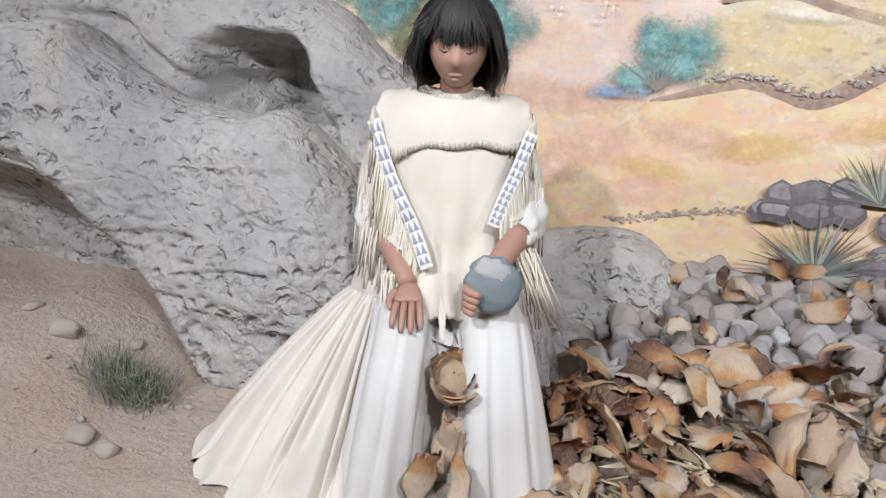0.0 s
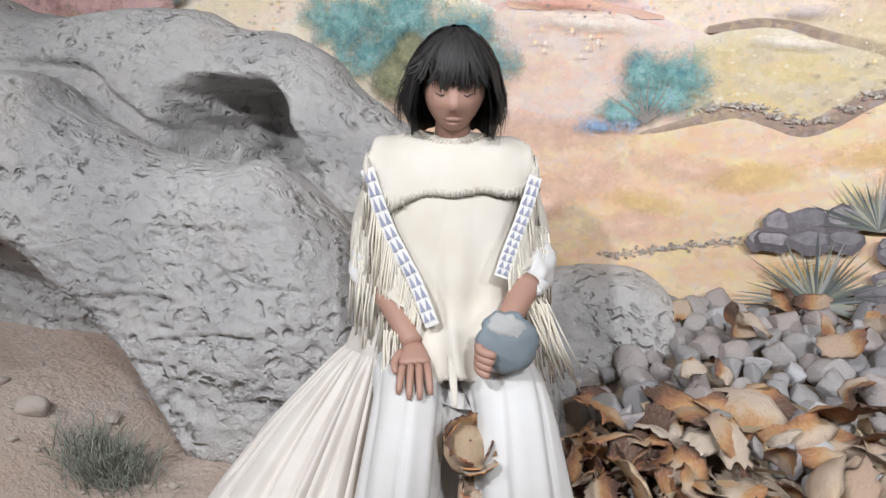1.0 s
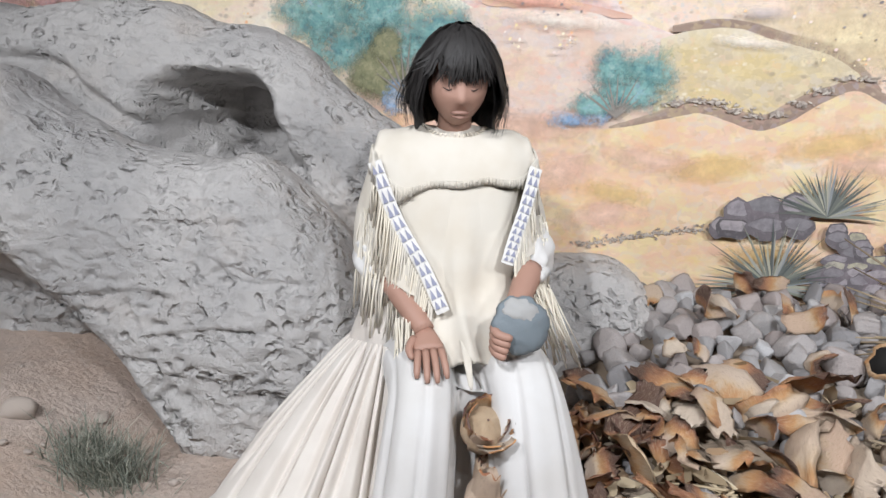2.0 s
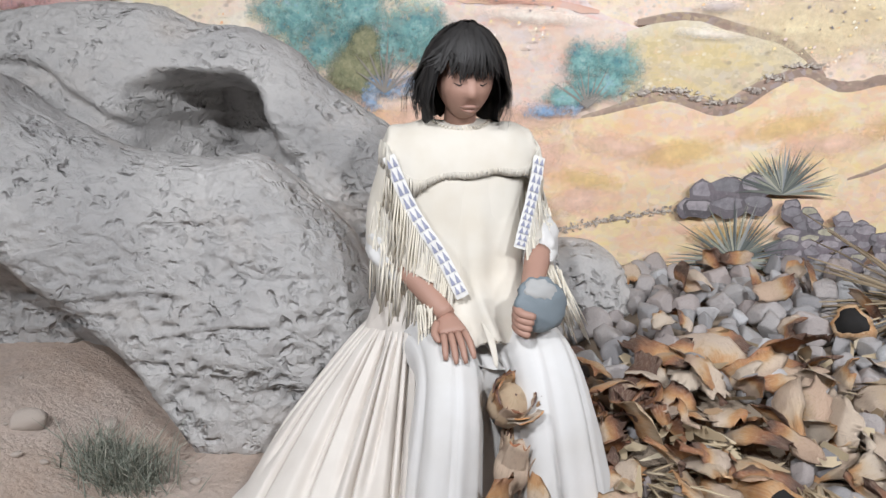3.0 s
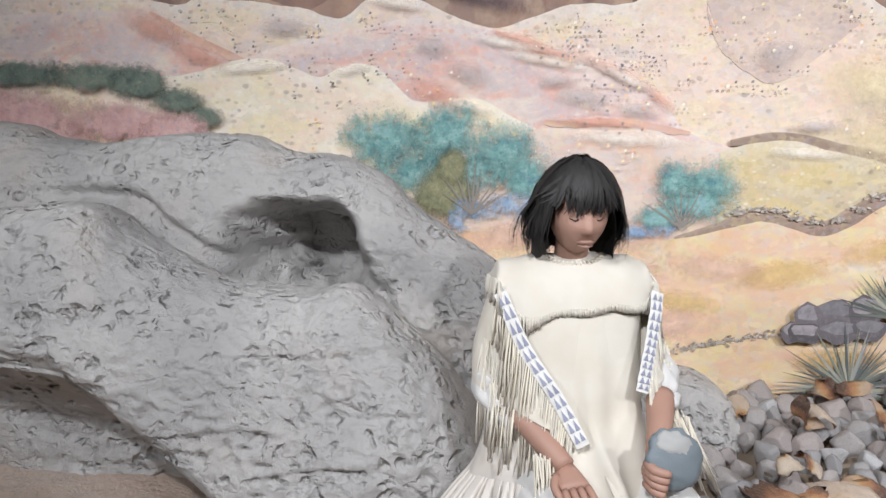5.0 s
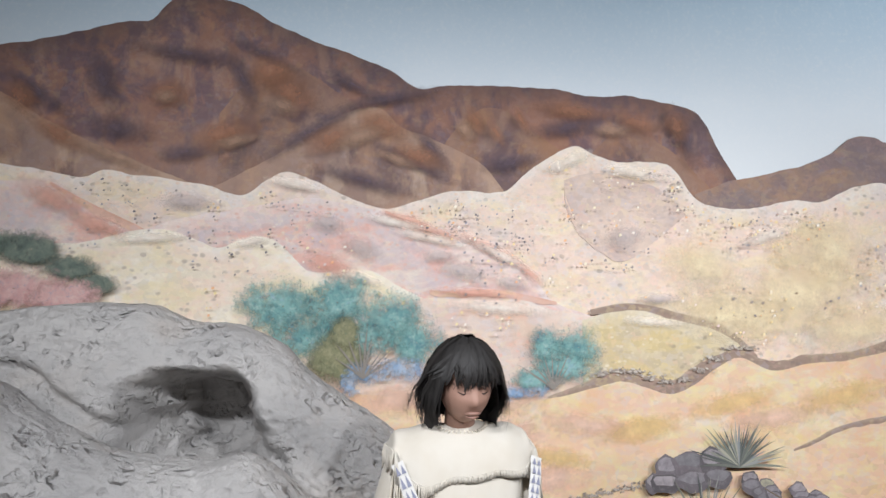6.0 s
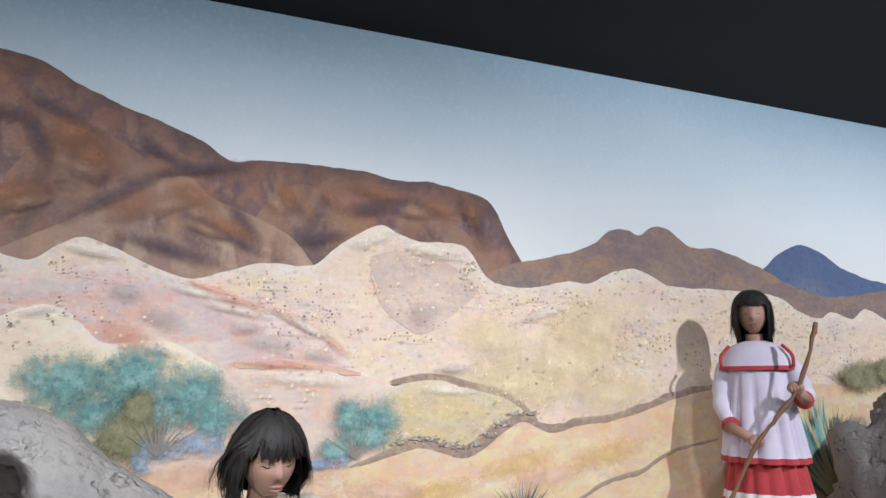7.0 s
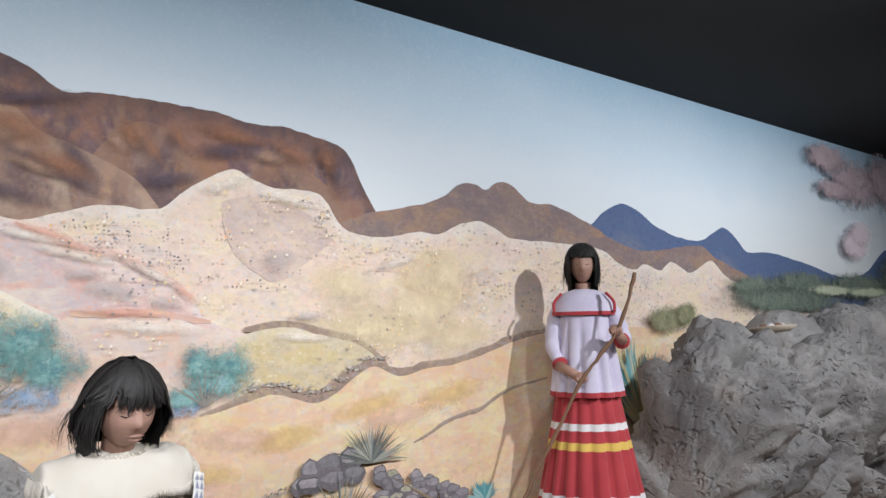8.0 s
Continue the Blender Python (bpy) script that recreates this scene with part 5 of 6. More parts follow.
def seated_figure():
    b = Build()
    rng = random.Random(5)
    # straight loose shirt
    torso = [(0.68, 0.200, 0.170, -0.03), (0.74, 0.198, 0.170, -0.03), (0.82, 0.192, 0.168, -0.03), (0.90, 0.186, 0.154, -0.025), (0.98, 0.184, 0.140, -0.020), (1.06, 0.186, 0.136, -0.012), (1.13, 0.192, 0.128, -0.004), (1.165, 0.195, 0.119, -0.002), (1.20, 0.194, 0.106, -0.001), (1.225, 0.186, 0.094, 0.0), (1.255, 0.150, 0.076, 0.0), (1.280, 0.095, 0.055, 0.0)]
    b.grid([ring(0, cy, z, rx, ry, 96, 0.72, lambda a, z=z: (0.026 * math.sin(7 * a + 2.5 * z) + 0.016 * math.sin(13 * a + 1.0)) * smooth01((1.16 - z) / 0.25)) for z, rx, ry, cy in torso], M_BUCKSKIN, wrap=True)
    # its front over the lap, ending in a narrow tail
    mids = catmull([(0.020, -0.128, 1.15), (0.022, -0.172, 0.98), (0.026, -0.196, 0.885), (0.032, -0.262, 0.828), (0.040, -0.328, 0.785), (0.040, -0.345, 0.762)], 26)
    rows = []
    for i, c in enumerate(mids):
        t = i / 25
        row = []
        for k in range(25):
            q = -1 + k / 12
            w = 0.135 - 0.045 * smooth01((t - 0.45) / 0.4)
            fold = 0.008 * math.sin(8 * q + 1.2 + 2 * t) + 0.007 * math.exp(-((q + 0.25 - 0.2 * t) / 0.10) ** 2)
            row.append(c + Vector((w * q + 0.006 * math.sin(5 * q + 7 * t) * t, 0.040 * q * q - fold * smooth01(t / 0.3), -0.035 * q * q * smooth01((t - 0.5) / 0.3) + fold * t + 0.010 * n3(k * 0.5, 3.0, 0.0) * smooth01((t - 0.9) / 0.1))))
        rows.append(row)
    b.grid(rows, M_BUCKSKIN)
    b.grid([[p + Vector((0, 0.005, -0.007)) for p in r] for r in rows[10:]], M_BUCKSKIN)
    tail = catmull([(0.016, -0.300, 0.800), (0.016, -0.342, 0.782), (0.018, -0.372, 0.758), (0.024, -0.394, 0.712)], 12)
    b.tube(tail, [0.013, 0.013, 0.012, 0.012, 0.011, 0.010, 0.010, 0.009, 0.008, 0.007, 0.006, 0.002], M_BUCKSKIN, 12, 0.30)
    # neck and head
    b.tube([(0, -0.005, 1.26), (0, -0.02, 1.36), (0, -0.035, 1.40)], [0.048, 0.044, 0.045], M_SKIN, 16)
    head(b, (0.000, -0.058, 1.420), 13, 0.150, 0.044, 8, 1.02, 1.20, 1.0)

    # yoke with its fringe
    def yoke_at(u, v):
        x = 0.216 * math.sin(1.42 * u) / math.sin(1.42)
        crown = 1.306 - 0.036 * abs(u) ** 2.2 - 0.026 * smooth01((abs(u) - 0.82) / 0.18)
        low = 1.170 - 0.026 * math.exp(-((u + 0.50) / 0.20) ** 2) + 0.010 * math.exp(-((u - 0.6) / 0.3) ** 2) + 0.070 * smooth01((-u - 0.58) / 0.42) + 0.055 * smooth01((u - 0.68) / 0.32) + 0.004 * math.sin(9 * u)
        k = abs(v)
        y = -math.copysign(1, v) * (0.098 * math.sin(k * 1.5708) + 0.030 * k * k) * (1 - 0.46 * smooth01((abs(u) - 0.35) / 0.65))
        y -= 0.004 * math.sin(11 * u + 1) * k * k * (v > 0)
        return Vector((x, y - 0.004, crown + (min(low, crown - 0.01) - crown) * k ** 2.0 + 0.003 * math.sin(14 * u + 4 * v)))

    b.grid([[yoke_at(-1 + 2 * i / 60, v) for i in range(61)] for v in (1, 0.96, 0.9, 0.8, 0.65, 0.5, 0.35, 0.2, 0.08, -0.08, -0.3, -0.6, -1)], M_BUCKSKIN)
    for k in range(170):
        u = -1 + 2 * (k + 0.5) / 170
        corner = math.exp(-((u + 0.62) / 0.16) ** 2) + 0.7 * math.exp(-((u - 0.80) / 0.15) ** 2)
        strand(b, yoke_at(u, 0.985) + Vector((0, -0.001, 0.002)), 0.017 + 0.050 * corner * (0.5 + 0.5 * rng.random()) + 0.005 * rng.random(), 0.0052, M_BUCKSKIN, rng)
    for k in range(60):
        v = 1 - 1.5 * k / 60
        for u in (-1, 1):
            strand(b, yoke_at(u, v) + Vector((0.003 * u, -0.002, 0.004)), 0.035 + 0.035 * rng.random(), 0.0055, M_BUCKSKIN, rng, (0.10 * u, 0))
            if v > 0.2:
                strand(b, yoke_at(u * rng.uniform(0.84, 1.0), 0.97) + Vector((0, -0.016, 0.004)), 0.045 + 0.035 * rng.random(), 0.0055, M_BUCKSKIN, rng, (0.05 * u, -0.30))
    for k in range(22):
        a = math.pi * (0.06 + 0.88 * k / 21)
        p, q = yoke_at(0.26 * math.cos(a), 0.40 * math.sin(a)), yoke_at(0.31 * math.cos(a), 0.47 * math.sin(a))
        up = Vector((0, -0.002, 0.003))
        b.tube([p + up, p.lerp(q, 0.5) + up * 1.6, q + up], [0.0012, 0.0020, 0.0012], M_FRINGE, 6)
    # sleeves, white cuffs and arms
    for s, elbow, cuff in ((-1, (-0.222, -0.01, 0.965), (-0.178, -0.095, 0.885)), (1, (0.226, -0.055, 1.00), (0.206, -0.160, 0.942))):
        path = catmull([(s * 0.160, 0.0, 1.225), (s * 0.198, 0.0, 1.12), elbow, cuff], 18)
        b.tube(path[:14], [0.050 + 0.002 * math.sin(i) for i in range(14)], M_BUCKSKIN, 20)
        rings = []
        for i, p in enumerate(path[10:]):
            t = i / 7
            d = (path[min(11 + i, 17)] - path[9 + i]).normalized()
            side = d.cross(Vector((0, 0, 1))).normalized()
            up = side.cross(d)
            r = 0.041 + 0.014 * math.sin(math.pi * min(1, t * 1.05)) - 0.006 * smooth01((t - 0.85) / 0.15)
            rings.append([p + (side * math.cos(a) + up * math.sin(a)) * r * (1 + 0.10 * math.sin(7 * a + 3 * t) * t + 0.10 * math.sin(4 * a - 9 * t) + 0.06 * n3(4 * math.cos(a), 4 * math.sin(a), 6 * t + s)) for a in (math.tau * k / 40 for k in range(40))])
        b.grid(rings, M_COTTON, wrap=True, ends=True)
        for q in range(2):
            c = Vector(cuff) + (Vector(cuff) - Vector(elbow)).normalized() * (0.012 * q)
            b.ball(c, (0.046 - 0.006 * q, 0.042, 0.022), M_COTTON, 10, 36, lambda p, d: p + Vector((d.x, d.y, 0.3 * d.z)) * 0.006 * math.sin(13 * math.atan2(d.y, d.x) + q))
    b.tube(catmull([(-0.165, -0.115, 0.900), (-0.118, -0.200, 0.852), (-0.082, -0.262, 0.812)], 8), [0.036, 0.036, 0.034, 0.032, 0.031, 0.029, 0.027, 0.026], M_SKIN, 16)
    hand(b, (-0.082, -0.252, 0.808), (-0.074, -0.322, 0.784), (-0.070, -0.398, 0.732), 0.30)
    b.tube(catmull([(0.200, -0.165, 0.945), (0.160, -0.25, 0.905), (0.112, -0.345, 0.858)], 8), [0.036, 0.036, 0.035, 0.033, 0.031, 0.029, 0.028, 0.027], M_SKIN, 16)
    b.ball((0.098, -0.372, 0.842), (0.034, 0.032, 0.034), M_SKIN, 12, 18)
    for i in range(4):
        z = 0.866 - 0.016 * i
        b.tube(catmull([(0.072, -0.378, z), (0.076, -0.415, z - 0.003), (0.108 - 0.004 * i, -0.425, z - 0.010)], 7), [0.0105, 0.0115, 0.0115, 0.011, 0.0105, 0.010, 0.007], M_SKIN, 10)
    # open over-sleeves: panel, beaded band and long fringe
    for s, line, arm in ((-1, [(-0.214, -0.088, 1.215), (-0.158, -0.134, 1.078), (-0.086, -0.192, 0.960), (-0.036, -0.246, 0.858)], [(-0.212, 0.03, 1.24), (-0.242, 0.0, 1.10), (-0.262, -0.02, 1.0), (-0.215, -0.10, 0.93)]),
                         (1, [(0.214, -0.088, 1.208), (0.182, -0.138, 1.115), (0.150, -0.180, 1.040), (0.128, -0.205, 0.975)], [(0.212, 0.03, 1.24), (0.240, 0.0, 1.13), (0.262, -0.04, 1.05), (0.250, -0.10, 1.0)])):
        n = 40
        lo, hi = catmull(line, n), catmull(arm, n)
        b.grid([[p.lerp(q, t) + Vector((0, -0.03 * math.sin(math.pi * t) + 0.004 * math.sin(9 * t + i * 0.3), 0)) for i, (p, q) in enumerate(zip(lo, hi))] for t in (0, 0.15, 0.3, 0.5, 0.7, 0.85, 1)], M_BUCKSKIN)
        across = []
        for i in range(n):
            d = (lo[min(i + 1, n - 1)] - lo[max(i - 1, 0)]).normalized()
            across.append(Vector((-d.z, 0.0, d.x)).normalized() * s)
        wide = 0.0175
        bow = [0.005 * n3(i * 0.21, s, 0.0) for i in range(n)]
        up = [p + Vector((0, -0.009 + o, 0)) + a * wide for p, a, o in zip(lo, across, bow)]
        dn = [p + Vector((0, -0.009 + o, 0)) - a * wide for p, a, o in zip(lo, across, bow)]
        b.grid([up, [p.lerp(q, 0.5) + Vector((0, -0.003, 0)) for p, q in zip(up, dn)], dn], M_BAND_WHITE)
        for i in range(1, n - 3, 3):
            o = Vector((0, -0.0055, 0))
            for lane in (0.10, 0.54):
                foot = min(i + 3, n - 1)
                p0, p1 = up[i].lerp(up[foot], 0.88).lerp(dn[i].lerp(dn[foot], 0.88), lane) + o, up[i].lerp(up[foot], 0.88).lerp(dn[i].lerp(dn[foot], 0.88), lane + 0.36) + o
                q = up[i].lerp(dn[i], lane + 0.18) + o
                b.face([p0, p1, q], M_BEAD)
        for i in range(n):
            for rep in range(4):
                p = lo[i].lerp(hi[i], (0.16 if rep == 0 else 0.25 + 0.75 * rng.random())) + Vector((0, -0.018, 0))
                strand(b, p + Vector((0, -0.010, 0)), (0.13 + 0.10 * rng.random()) * (0.75 if i < 8 else 1.0), 0.0052, M_FRINGE if rng.random() < 0.6 else M_BUCKSKIN, rng, (s * (0.04 + 0.05 * rng.random()), -0.05))
    for k in range(34):
        strand(b, (0.215 + rng.uniform(-0.03, 0.03), -0.20 + rng.uniform(-0.04, 0.03), 0.915), 0.15 + 0.07 * rng.random(), 0.0045, M_FRINGE, rng, (0.20 + 0.35 * rng.random(), -0.10))
    for k in range(26):
        strand(b, (-0.125 + rng.uniform(-0.03, 0.02), -0.24 + rng.uniform(-0.03, 0.02), 0.835), 0.15 + 0.08 * rng.random(), 0.0045, M_FRINGE, rng, (-0.02, -0.25))
    # white skirt over both legs
    folded_tube(b, catmull([(-0.090, -0.05, 0.685), (-0.090, -0.20, 0.690), (-0.088, -0.315, 0.672), (-0.098, -0.370, 0.575), (-0.112, -0.395, 0.42), (-0.125, -0.420, 0.235)], 20), [(0.105 - 0.038 * smooth01(i / 9) + 0.034 * i / 19, 0.095 - 0.02 * smooth01(i / 9) + 0.035 * i / 19) for i in range(20)], M_COTTON, 6, 0.11, 1.0, 72)
    folded_tube(b, catmull([(0.09, -0.05, 0.695), (0.125, -0.22, 0.712), (0.156, -0.335, 0.695), (0.178, -0.395, 0.585), (0.204, -0.420, 0.42), (0.232, -0.445, 0.235)], 20), [(0.105 - 0.040 * smooth01(i / 9) + 0.060 * i / 19, 0.095 - 0.02 * smooth01(i / 9) + 0.040 * i / 19) for i in range(20)], M_COTTON, 6, 0.12, 2.3, 72)
    rows = []
    for i in range(12):
        t = i / 11
        rows.append([Vector((-0.11 + 0.29 * u, -0.05 - 0.285 * t, 0.765 - 0.01 * t - 0.075 * math.sin(math.pi * u) * t + 0.006 * math.sin(9 * u + 5 * t))) for u in (0, 0.1, 0.2, 0.3, 0.4, 0.5, 0.6, 0.7, 0.8, 0.9, 1)])
    b.grid(rows, M_COTTON)
    b.grid([[Vector((-0.10 + 0.30 * u, -0.325 + 0.02 * math.sin(11 * u + 2 + t), 0.685 - 0.45 * t)) for u in (0, 0.1, 0.2, 0.3, 0.4, 0.5, 0.6, 0.7, 0.8, 0.9, 1)] for t in (0, 0.25, 0.5, 0.75, 1)], M_COTTON)
    # gathered muslin spread to one side
    m = 320
    hem = catmull([(-0.12, 0.22, 0.25), (-0.44, 0.10, 0.25), (-0.66, -0.20, 0.25), (-0.610, -0.40, 0.245), (-0.44, -0.53, 0.24), (-0.26, -0.50, 0.24), (-0.12, -0.44, 0.24)], m)
    waist = catmull([(-0.10, 0.13, 0.74), (-0.22, 0.08, 0.725), (-0.272, -0.02, 0.715), (-0.256, -0.08, 0.716), (-0.222, -0.14, 0.728), (-0.178, -0.20, 0.742), (-0.135, -0.27, 0.735)], m)
    folds = [(0.16 + 0.84 * (k + rng.uniform(0.15, 0.85)) / 15, rng.uniform(0.006, 0.010), rng.uniform(0.5, 1.1), rng.uniform(0.45, 1.2), rng.uniform(-0.04, 0.04)) for k in range(15)]
    rows = []
    for i in range(44):
        t = i / 43
        row = []
        for k in range(m):
            u = k / (m - 1)
            p = waist[k].lerp(hem[k], t)
            away = Vector((hem[k].x - waist[k].x, hem[k].y - waist[k].y, 0)).normalized()
            crease = sum(dp * math.exp(-((u - fu - dr * t) / (fw * (1 + 0.5 * t))) ** 2) * (1 - smooth01((t - ln) / 0.25)) for fu, fw, dp, ln, dr in folds)
            swell = 1.2 * math.sin(u * 19 + 2.2 * math.sin(u * 9) + 0.8 * t) + 0.2 * math.sin(u * 37 + 4 * t + 3 * math.sin(u * 5))
            p = p + away * (0.040 * math.sin(math.pi * t) * (0.6 + 0.4 * math.sin(5 * u)) + (0.012 * swell - 0.050 * crease) * smooth01(t / 0.12 + 0.15))
            p.z += 0.025 * n3(p.x * 6, p.y * 6, 3.0) * t + 0.035 * smooth01((t - 0.84) / 0.16) * (0.5 + 0.5 * math.sin(u * 46 + 2 * math.sin(u * 13)))
            row.append(p)
        rows.append(row)
    b.grid(rows, M_MUSLIN)
    # hip of the blouse above the gathers
    hip = catmull([(-0.08, 0.14, 0.0), (-0.20, 0.09, 0.0), (-0.262, -0.02, 0.0), (-0.246, -0.08, 0.0), (-0.212, -0.125, 0.012), (-0.172, -0.160, 0.024), (-0.130, -0.185, 0.03)], 60)
    b.grid([[Vector((-0.05 + (p.x + 0.05) * (0.86 + 0.20 * t), -0.03 + (p.y + 0.03) * (0.86 + 0.20 * t), 0.862 - 0.155 * t + p.z * t + 0.003 * math.sin(k * 0.5) * t)) + Vector((0.004 * math.sin(k * 0.35 + 3 * t), 0, 0)) for k, p in enumerate(hip)] for t in (0, 0.2, 0.4, 0.6, 0.8, 0.94, 1)], M_MUSLIN)
    b.move(pose(0.01, 1.88, 0, 0, 0, 12))
    return b.object("seated_mannequin", label="seated mannequin in fringed cream buckskin and white skirt", category="mannequin")


seated = seated_figure()


def handstone():
    b = Build()

    def chip(p, d):
        edge = 0.010 * n3(d.x * 1.9, 1.7, d.z * 1.9) + 0.006 * n3(d.x * 5, d.y * 2, d.z * 5)
        return p + Vector((d.x, 0.3 * d.y, d.z)) * edge + Vector((0, 0.003 * n3(p.x * 30, 2.0, p.z * 30), 0))

    b.ball((0, 0, 0), (0.071, 0.026, 0.068), M_SLATE, 22, 36, chip)
    b.ball((-0.010, -0.010, 0.030), (0.046, 0.0185, 0.030), M_CHALK, 14, 24, chip)
    b.move(pose(0.01, 1.88, 0, 0, 0, 12) @ pose(0.136, -0.382, 0.872, -18, 12, 4))
    return b.object("hand_stone", label="blue-grey rounded stone with a pale broken face", category="stone")


handstone()


# ---- standing figure ----
def standing_figure():
    b = Build()
    rng = random.Random(6)
    bands = [(0.02, M_YELLOWCLOTH), (0.10, M_REDCLOTH), (0.125, M_YELLOWCLOTH), (0.16, M_REDCLOTH), (0.185, M_WHITECLOTH), (0.225, M_REDCLOTH), (0.475, M_YELLOWCLOTH), (0.52, M_REDCLOTH), (0.585, M_WHITECLOTH), (0.625, M_REDCLOTH), (0.90, M_REDCLOTH)]

    def level(z):
        t = (0.92 - z) / 0.9
        r = 0.155 + 0.145 * t
        return ring(0, 0.0, z, r, r * 0.78, 96, 1.0, lambda a: (0.11 + 0.06 * t) * (1 - 2 * (1 - abs(math.sin(8.5 * a + 0.5 * math.sin(3 * a)))) ** 2) * (0.5 + 0.5 * t))

    for (z0, mat), (z1, _) in zip(bands, bands[1:]):
        k = max(1, int((z1 - z0) / 0.04))
        b.grid([level(z0 + (z1 - z0) * i / k) for i in range(k + 1)], mat, wrap=True)
    blouse = [(0.775, 0.200, 0.170), (0.805, 0.198, 0.168), (0.812, 0.196, 0.165), (0.90, 0.184, 0.155), (1.02, 0.166, 0.145), (1.12, 0.156, 0.138), (1.22, 0.152, 0.128), (1.31, 0.158, 0.105), (1.355, 0.150, 0.080), (1.385, 0.085, 0.060), (1.405, 0.055, 0.050)]
    rip = lambda a, z: 0.12 * (1 - 2 * (1 - abs(math.sin(7.5 * a + 1.0 * math.sin(2 * a)))) ** 2) * smooth01((1.27 - z) / 0.25)
    rows = [ring(0, 0, z, rx, ry, 80, 0.95, lambda a, z=z: rip(a, z)) for z, rx, ry in blouse]
    b.grid(rows[:2], M_REDCLOTH, wrap=True)
    b.grid(rows[1:], M_LILAC, wrap=True)
    # wide collar with red trim
    collar = []
    for t in (0, 0.3, 0.55, 0.8, 1.0):
        row = []
        for k in range(48):
            a = math.tau * k / 48
            row.append(((0.06 + 0.140 * t ** 0.8) * math.cos(a), (0.055 + 0.085 * t) * math.sin(a), 1.41 - 0.05 * t - 0.085 * t * t * t))
        collar.append(row)
    b.grid(collar, M_LILAC, wrap=True)
    edge = [Vector(p) for p in collar[-1]]
    for shift in (0.0,):
        low = [p + Vector((p.x * 0.02, p.y * 0.02, -0.022)) for p in edge]
        b.grid([low, edge], M_REDCLOTH, wrap=True)
    for s in (-1, 1):
        b.tube(catmull([(s * 0.13, -0.07, 1.385), (s * 0.175, -0.085, 1.33), (s * 0.175, -0.10, 1.27)], 8), [0.009] * 8, M_REDCLOTH, 8)
    b.tube([(0, 0, 1.37), (0, -0.012, 1.45)], [0.046, 0.045], M_SKIN, 16)
    head(b, (0, -0.03, 1.555), 2, 0.172, 0.016, 9, 0.98, 1.02, 0.8)
    arms = (([(-0.140, 0.0, 1.335), (-0.178, -0.01, 1.20), (-0.190, -0.06, 1.06), (-0.150, -0.15, 0.965)], (-0.165, -0.15, 0.965), (-0.10, -0.185, 0.93), (-0.035, -0.235, 0.895)),
            ([(0.140, 0.0, 1.335), (0.185, -0.02, 1.22), (0.220, -0.07, 1.11), (0.205, -0.16, 1.10)], (0.215, -0.16, 1.10), (0.195, -0.195, 1.125), (0.17, -0.235, 1.16)))
    for path, cuff, wrist, fist in arms:
        line = catmull(path, 16)
        b.tube(line, [0.040 + 0.012 * math.sin(math.pi * min(1, i / 12)) + 0.004 * math.sin(i * 2.1) - 0.022 * smooth01((i - 11) / 4) for i in range(16)], M_LILAC, 18)
        b.tube([line[-2], line[-1]], [0.046, 0.048], M_REDCLOTH, 16)
        b.tube([cuff, wrist, fist], [0.030, 0.027, 0.026], M_SKIN, 12)
        b.ball(fist, (0.040, 0.036, 0.034), M_SKIN, 10, 14)
        for i in range(4):
            f = Vector(fist) + Vector((-0.02 + 0.014 * i, -0.030, 0.004 * i - 0.008))
            b.ball(f, (0.010, 0.013, 0.016), M_SKIN, 6, 8)
    b.move(pose(2.72, 2.50, 0.44, 0, 0, -47))
    return b.object("standing_mannequin", label="standing mannequin in lilac blouse and banded red skirt", category="mannequin")


standing = standing_figure()
b = Build()
rng = random.Random(3)
line = catmull([(0.292, -0.25, 1.485), (0.245, -0.258, 1.33), (0.175, -0.262, 1.155), (0.075, -0.268, 1.02), (-0.03, -0.272, 0.885), (-0.17, -0.285, 0.62), (-0.30, -0.30, 0.38), (-0.47, -0.32, 0.02)], 40)
b.tube([p + Vector((rng.uniform(-0.003, 0.003), 0, rng.uniform(-0.003, 0.003))) for p in line], [0.0105 + 0.002 * math.sin(i * 0.9) for i in range(40)], M_WOOD, 10)
b.move(pose(2.72, 2.50, 0.44, 0, 0, -47)).object("digging_stick", label="long crooked brown wooden stick held upright", category="stick")


# ---- cobbles and husks ----
def cobble_mesh(seed, mat=None, cut=0.94):
    rng = random.Random(seed)
    bm = bmesh.new()
    bmesh.ops.create_icosphere(bm, subdivisions=3, radius=1.0)
    cuts = [(Vector((rng.gauss(0, 1), rng.gauss(0, 1), rng.gauss(0, 1))).normalized(), rng.uniform(0.52, 0.80)) for _ in range(12)]
    ax = Vector((1.0, rng.uniform(0.75, 0.95), rng.uniform(0.62, 0.85)))
    for v in bm.verts:
        p = v.co.copy()
        for n, d in cuts:
            over = p.dot(n) - d
            if over > 0:
                p -= n * over * cut
        p *= 1.12 + 0.06 * n3(p.x * 2.5 + seed, p.y * 2.5, p.z * 2.5) + 0.04 * n3(p.x * 6 + seed, p.y * 6, p.z * 6)
        v.co = Vector((p.x * ax.x, p.y * ax.y, p.z * ax.z))
    me = bpy.data.meshes.new("cobble")
    bm.to_mesh(me)
    bm.free()
    me.materials.append(mat or M_COBBLE)
    me.polygons.foreach_set("use_smooth", [True] * len(me.polygons))
    return me


